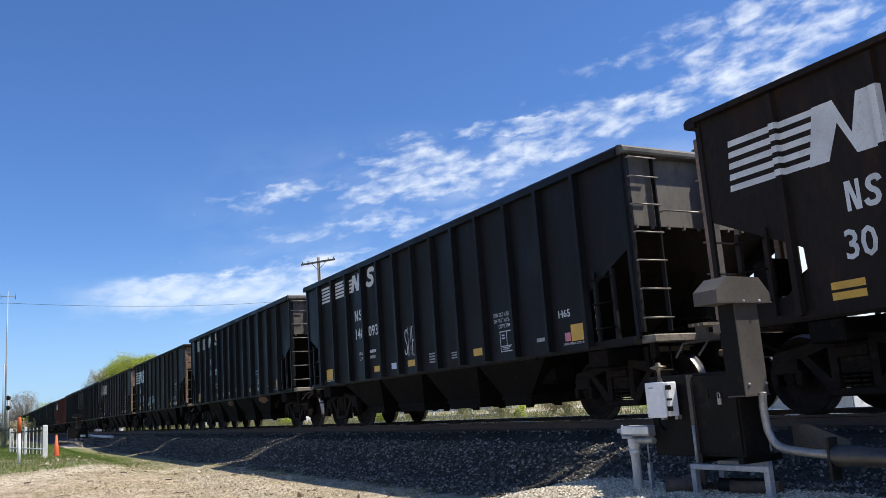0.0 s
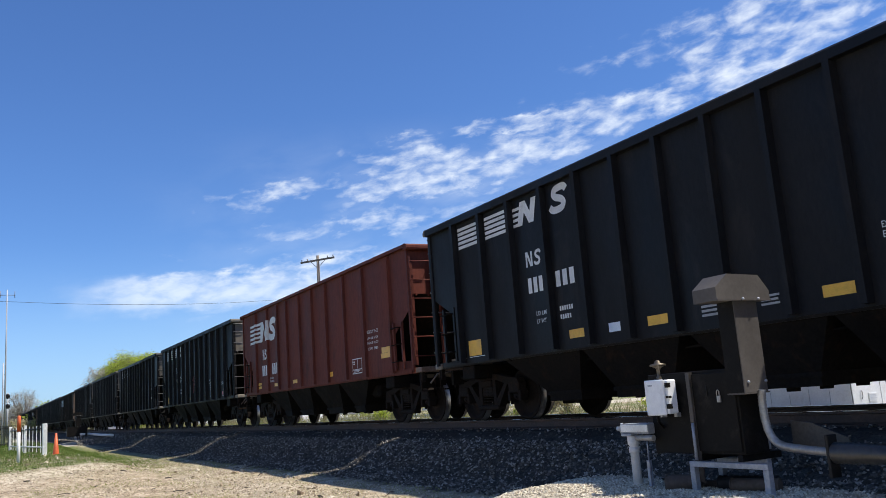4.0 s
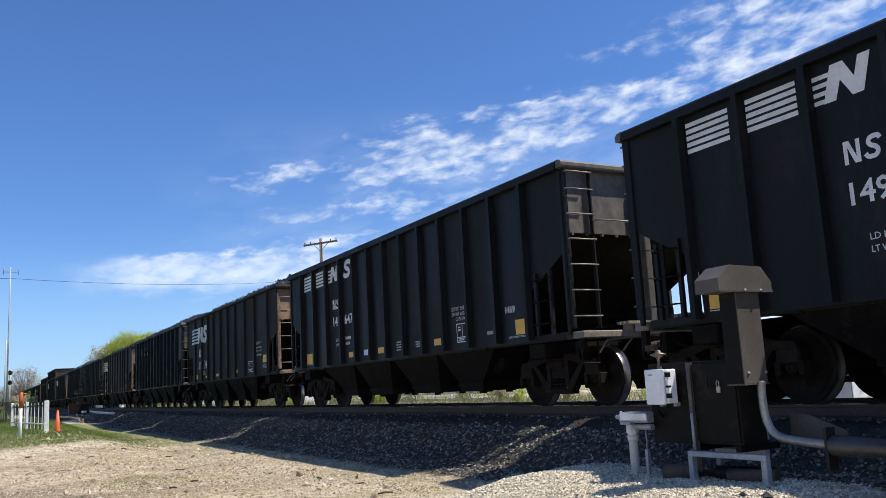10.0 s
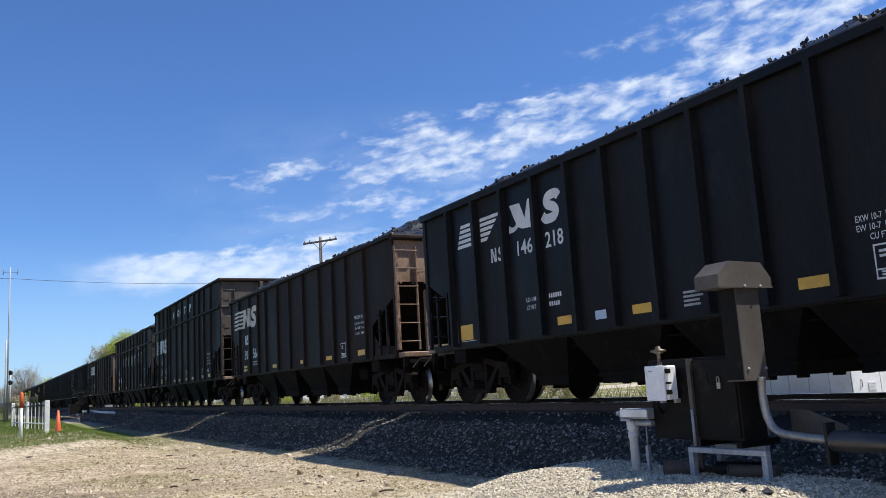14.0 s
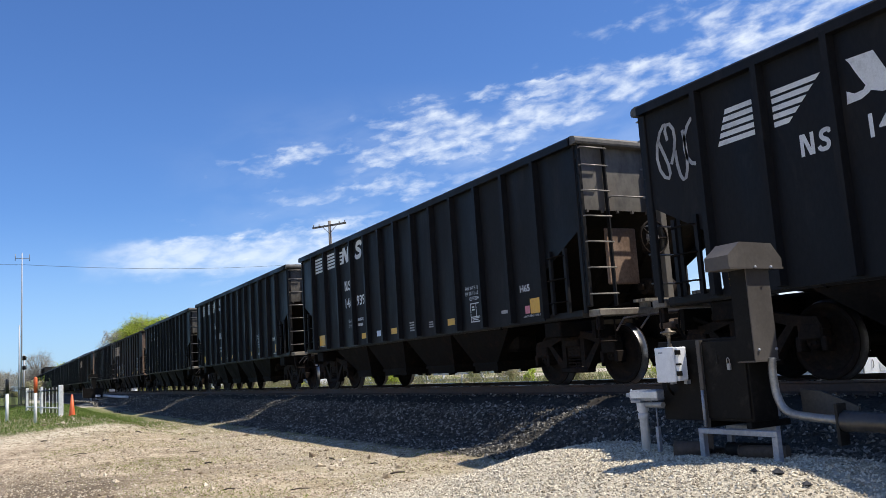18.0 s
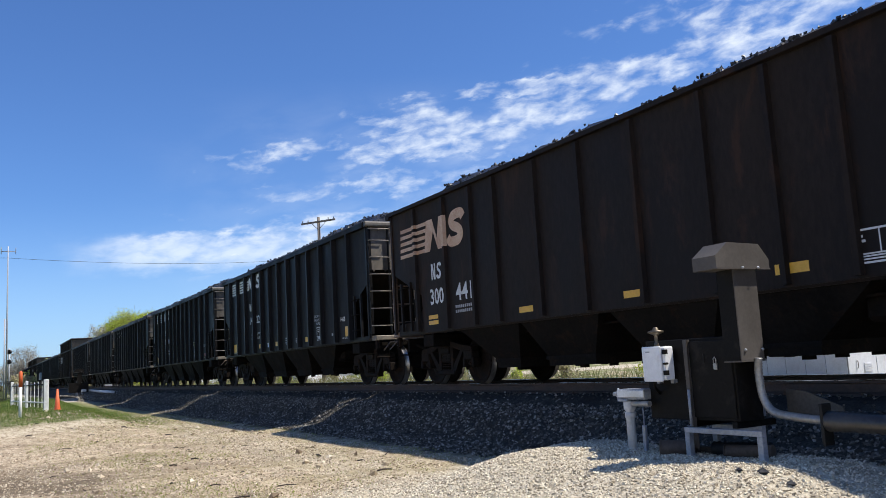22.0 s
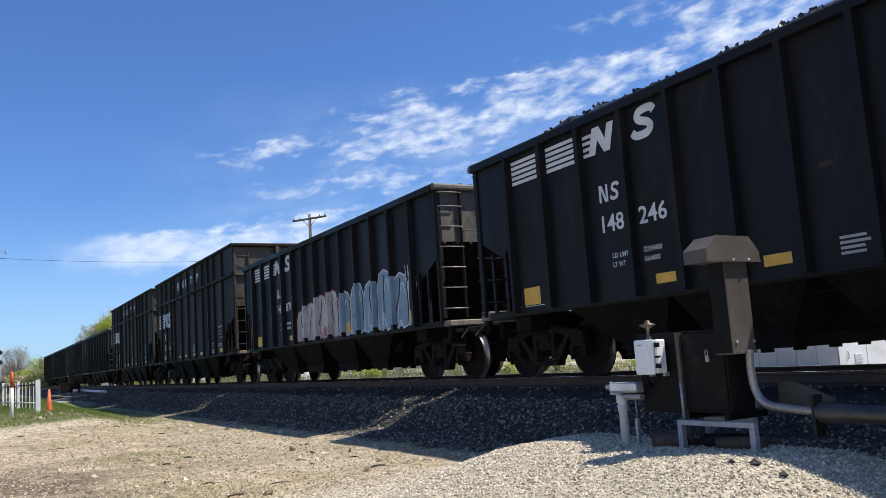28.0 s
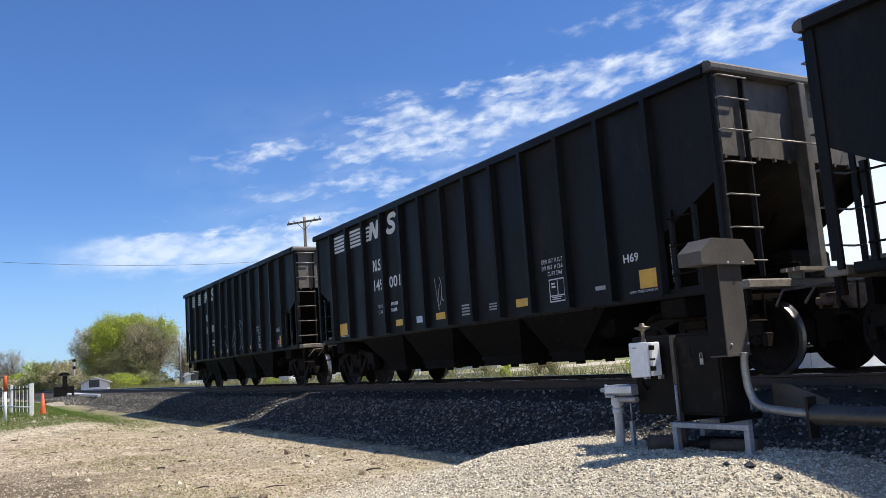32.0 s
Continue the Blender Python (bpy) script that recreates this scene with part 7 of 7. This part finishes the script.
# scrub and saplings north of the track
for i, (x, y, hgt, kind, n) in enumerate(((-24, 26, 3.6, "olive", 5000), (-19, 30, 4.0, "lime", 5000), (-31, 24, 3.2, "olive", 4000), (-14, 24, 3.2, "olive", 4500), (-38, 30, 4.0, "bud", 4000), (-10, 34, 4.4, "bud", 5000), (-46, 24, 3.0, "olive", 3500))):
    tree("tree", x, y, -0.9, hgt, 1.2, 70 + i, kind, n, 0.12, 3, "sapling with thin spring leaves beyond the track", 0.12)
for i in range(16):
    tree("bush", -70 + 3.4 * i + random.uniform(-1, 1), random.uniform(9.5, 14), -0.9, random.uniform(0.9, 1.9), 1.6, 90 + i, ("olive", "bud", "lime")[i % 3], 1500, 0.06, 3, "scrubby bush with new leaves beside the track", 0.03, 1.6, 0.0)

for i, (x, y, hgt) in enumerate(((-31, 36, 4.5), (-24, 33, 4.2), (-17, 35, 4.8), (-10, 34, 4.2))):
    tree("tree", x, y, -0.9, hgt, 5.5, 140 + i, ("olive", "bud", "lime", "bud")[i], 5000, 0.16, 4, "budding tree in pale spring leaf beyond the track", 0.16, 1.3, 0.1)


rng = np.random.default_rng(41)
pts = np.stack([rng.uniform(-120, 4, 26000), rng.uniform(6.5, 13.5, 26000), np.full(26000, -0.92)], -1)
blades("tall_dry_grass", "tall dry grass and weeds beyond the track", pts, rng.uniform(0.35, 1.25, 26000) * (0.6 + 0.4 * np.sin(pts[:, 0] * 0.7) ** 2) * np.where(pts[:, 0] > -21, 0.3, 1.0), 0.022, STRAW, 42, 0.35)
pts = np.stack([rng.uniform(-120, 4, 9000), rng.uniform(6.0, 13.0, 9000), np.full(9000, -0.92)], -1)
blades("green_weeds", "green weeds beyond the track", pts, rng.uniform(0.2, 0.7, 9000) * np.where(pts[:, 0] > -21, 0.35, 1.0), 0.03, GRASS, 43, 0.7)


# ---- far buildings ----
ROOF = surface("grey_roof", (0.16, 0.17, 0.17), (0.26, 0.27, 0.27), (0.7, 0.9), 8, 1.0, 0.1)
GLASS = surface("dark_window", (0.02, 0.025, 0.03), (0.04, 0.045, 0.05), (0.1, 0.2), 4, 1.0, 0.0)


def shed(x, y, w, d, hgt, yaw, label):
    s = tagged(empty("shed"), label, "shed", "far sheds")
    s.location, s.rotation_euler = (x, y, -0.9), (0, 0, radians(yaw))
    part("wall", box(bmesh.new(), -w / 2, w / 2, -d / 2, d / 2, 0, hgt), CLAD, s)
    bm = prism(bmesh.new(), [(-d / 2 - 0.3, hgt), (0, hgt + d * 0.22), (d / 2 + 0.3, hgt), (d / 2 + 0.3, hgt - 0.12), (0, hgt + d * 0.22 - 0.12), (-d / 2 - 0.3, hgt - 0.12)], -w / 2 - 0.3, w / 2 + 0.3, "x")
    part("roof", bm, ROOF, s)
    part("gable", prism(bmesh.new(), [(-d / 2, hgt - 0.1), (0, hgt + d * 0.2), (d / 2, hgt - 0.1)], w / 2 - 0.1, w / 2 + 0.005, "x"), CLAD, s)
    part("door", box(bmesh.new(), -0.6, 0.8, -d / 2 - 0.03, -d / 2 + 0.02, 0, 2.0), ROOF, s)
    part("window", box(bmesh.new(), w / 2 - 0.02, w / 2 + 0.03, -0.6, 0.6, 1.0, 1.9), GLASS, s)


shed(-112, 4.6, 3.6, 3.0, 1.55, -12, "small white shed with grey roof")
shed(-100, 13.6, 2.6, 2.4, 1.5, 5, "small white shed beside the scrub")
shed(-70, 9.0 + 6.5, 5.0, 4.0, 2.2, 10, "white shed behind the track")


def pale_barrier(x0, x1, y, label):
    b = tagged(empty("barrier"), label, "fence", "barriers beyond the track")
    b.location = (0, y, -0.9)
    for z in (0.35, 0.75):
        part("plank", box(bmesh.new(), x0, x1, -0.03, 0.03, z, z + 0.16), CLAD, b)
    k = x0
    while k <= x1:
        part("post", box(bmesh.new(), k - 0.06, k + 0.06, 0.03, 0.15, 0, 1.0), CLAD, b)
        k += 2.4


pale_barrier(-64, -38, 15.5, "low white plank fence beyond the track")


# ---- what moves ----
def ahead(t):
    """How far the train has run along the track after t seconds."""
    return -7.25 + 20.52 * t - 0.0022 * t * t


def motions():
    for row in CARS:
        walk(row[7], [(t, pose(ahead(t) - row[6], 0, 0)) for t in range(0, 33, 4)])
    # all wheels roll alike: each axle of a truck is keyed once and shared by its copies
    keyed = {}
    for row in CARS:
        for truck in row[7].children:
            if not truck.name.startswith("bogie"):
                continue
            for ws in truck.children:
                if not ws.name.startswith("wheelset"):
                    continue
                lead = ws.location.x > 0
                if lead not in keyed:
                    x, z = ws.location.x, ws.location.z
                    walk(ws, [(k / 30, pose(x, 0, z, 0, math.degrees((ahead(k / 30) - ahead(0)) / WHEEL_R) % 360, 0)) for k in range(0, 961)])
                    keyed[lead] = ws.animation_data
                else:
                    ws.rotation_mode = "QUATERNION"
                    keys = ws.animation_data_create()
                    keys.action = keyed[lead].action
                    keys.action_slot = keyed[lead].action_slot


motions()
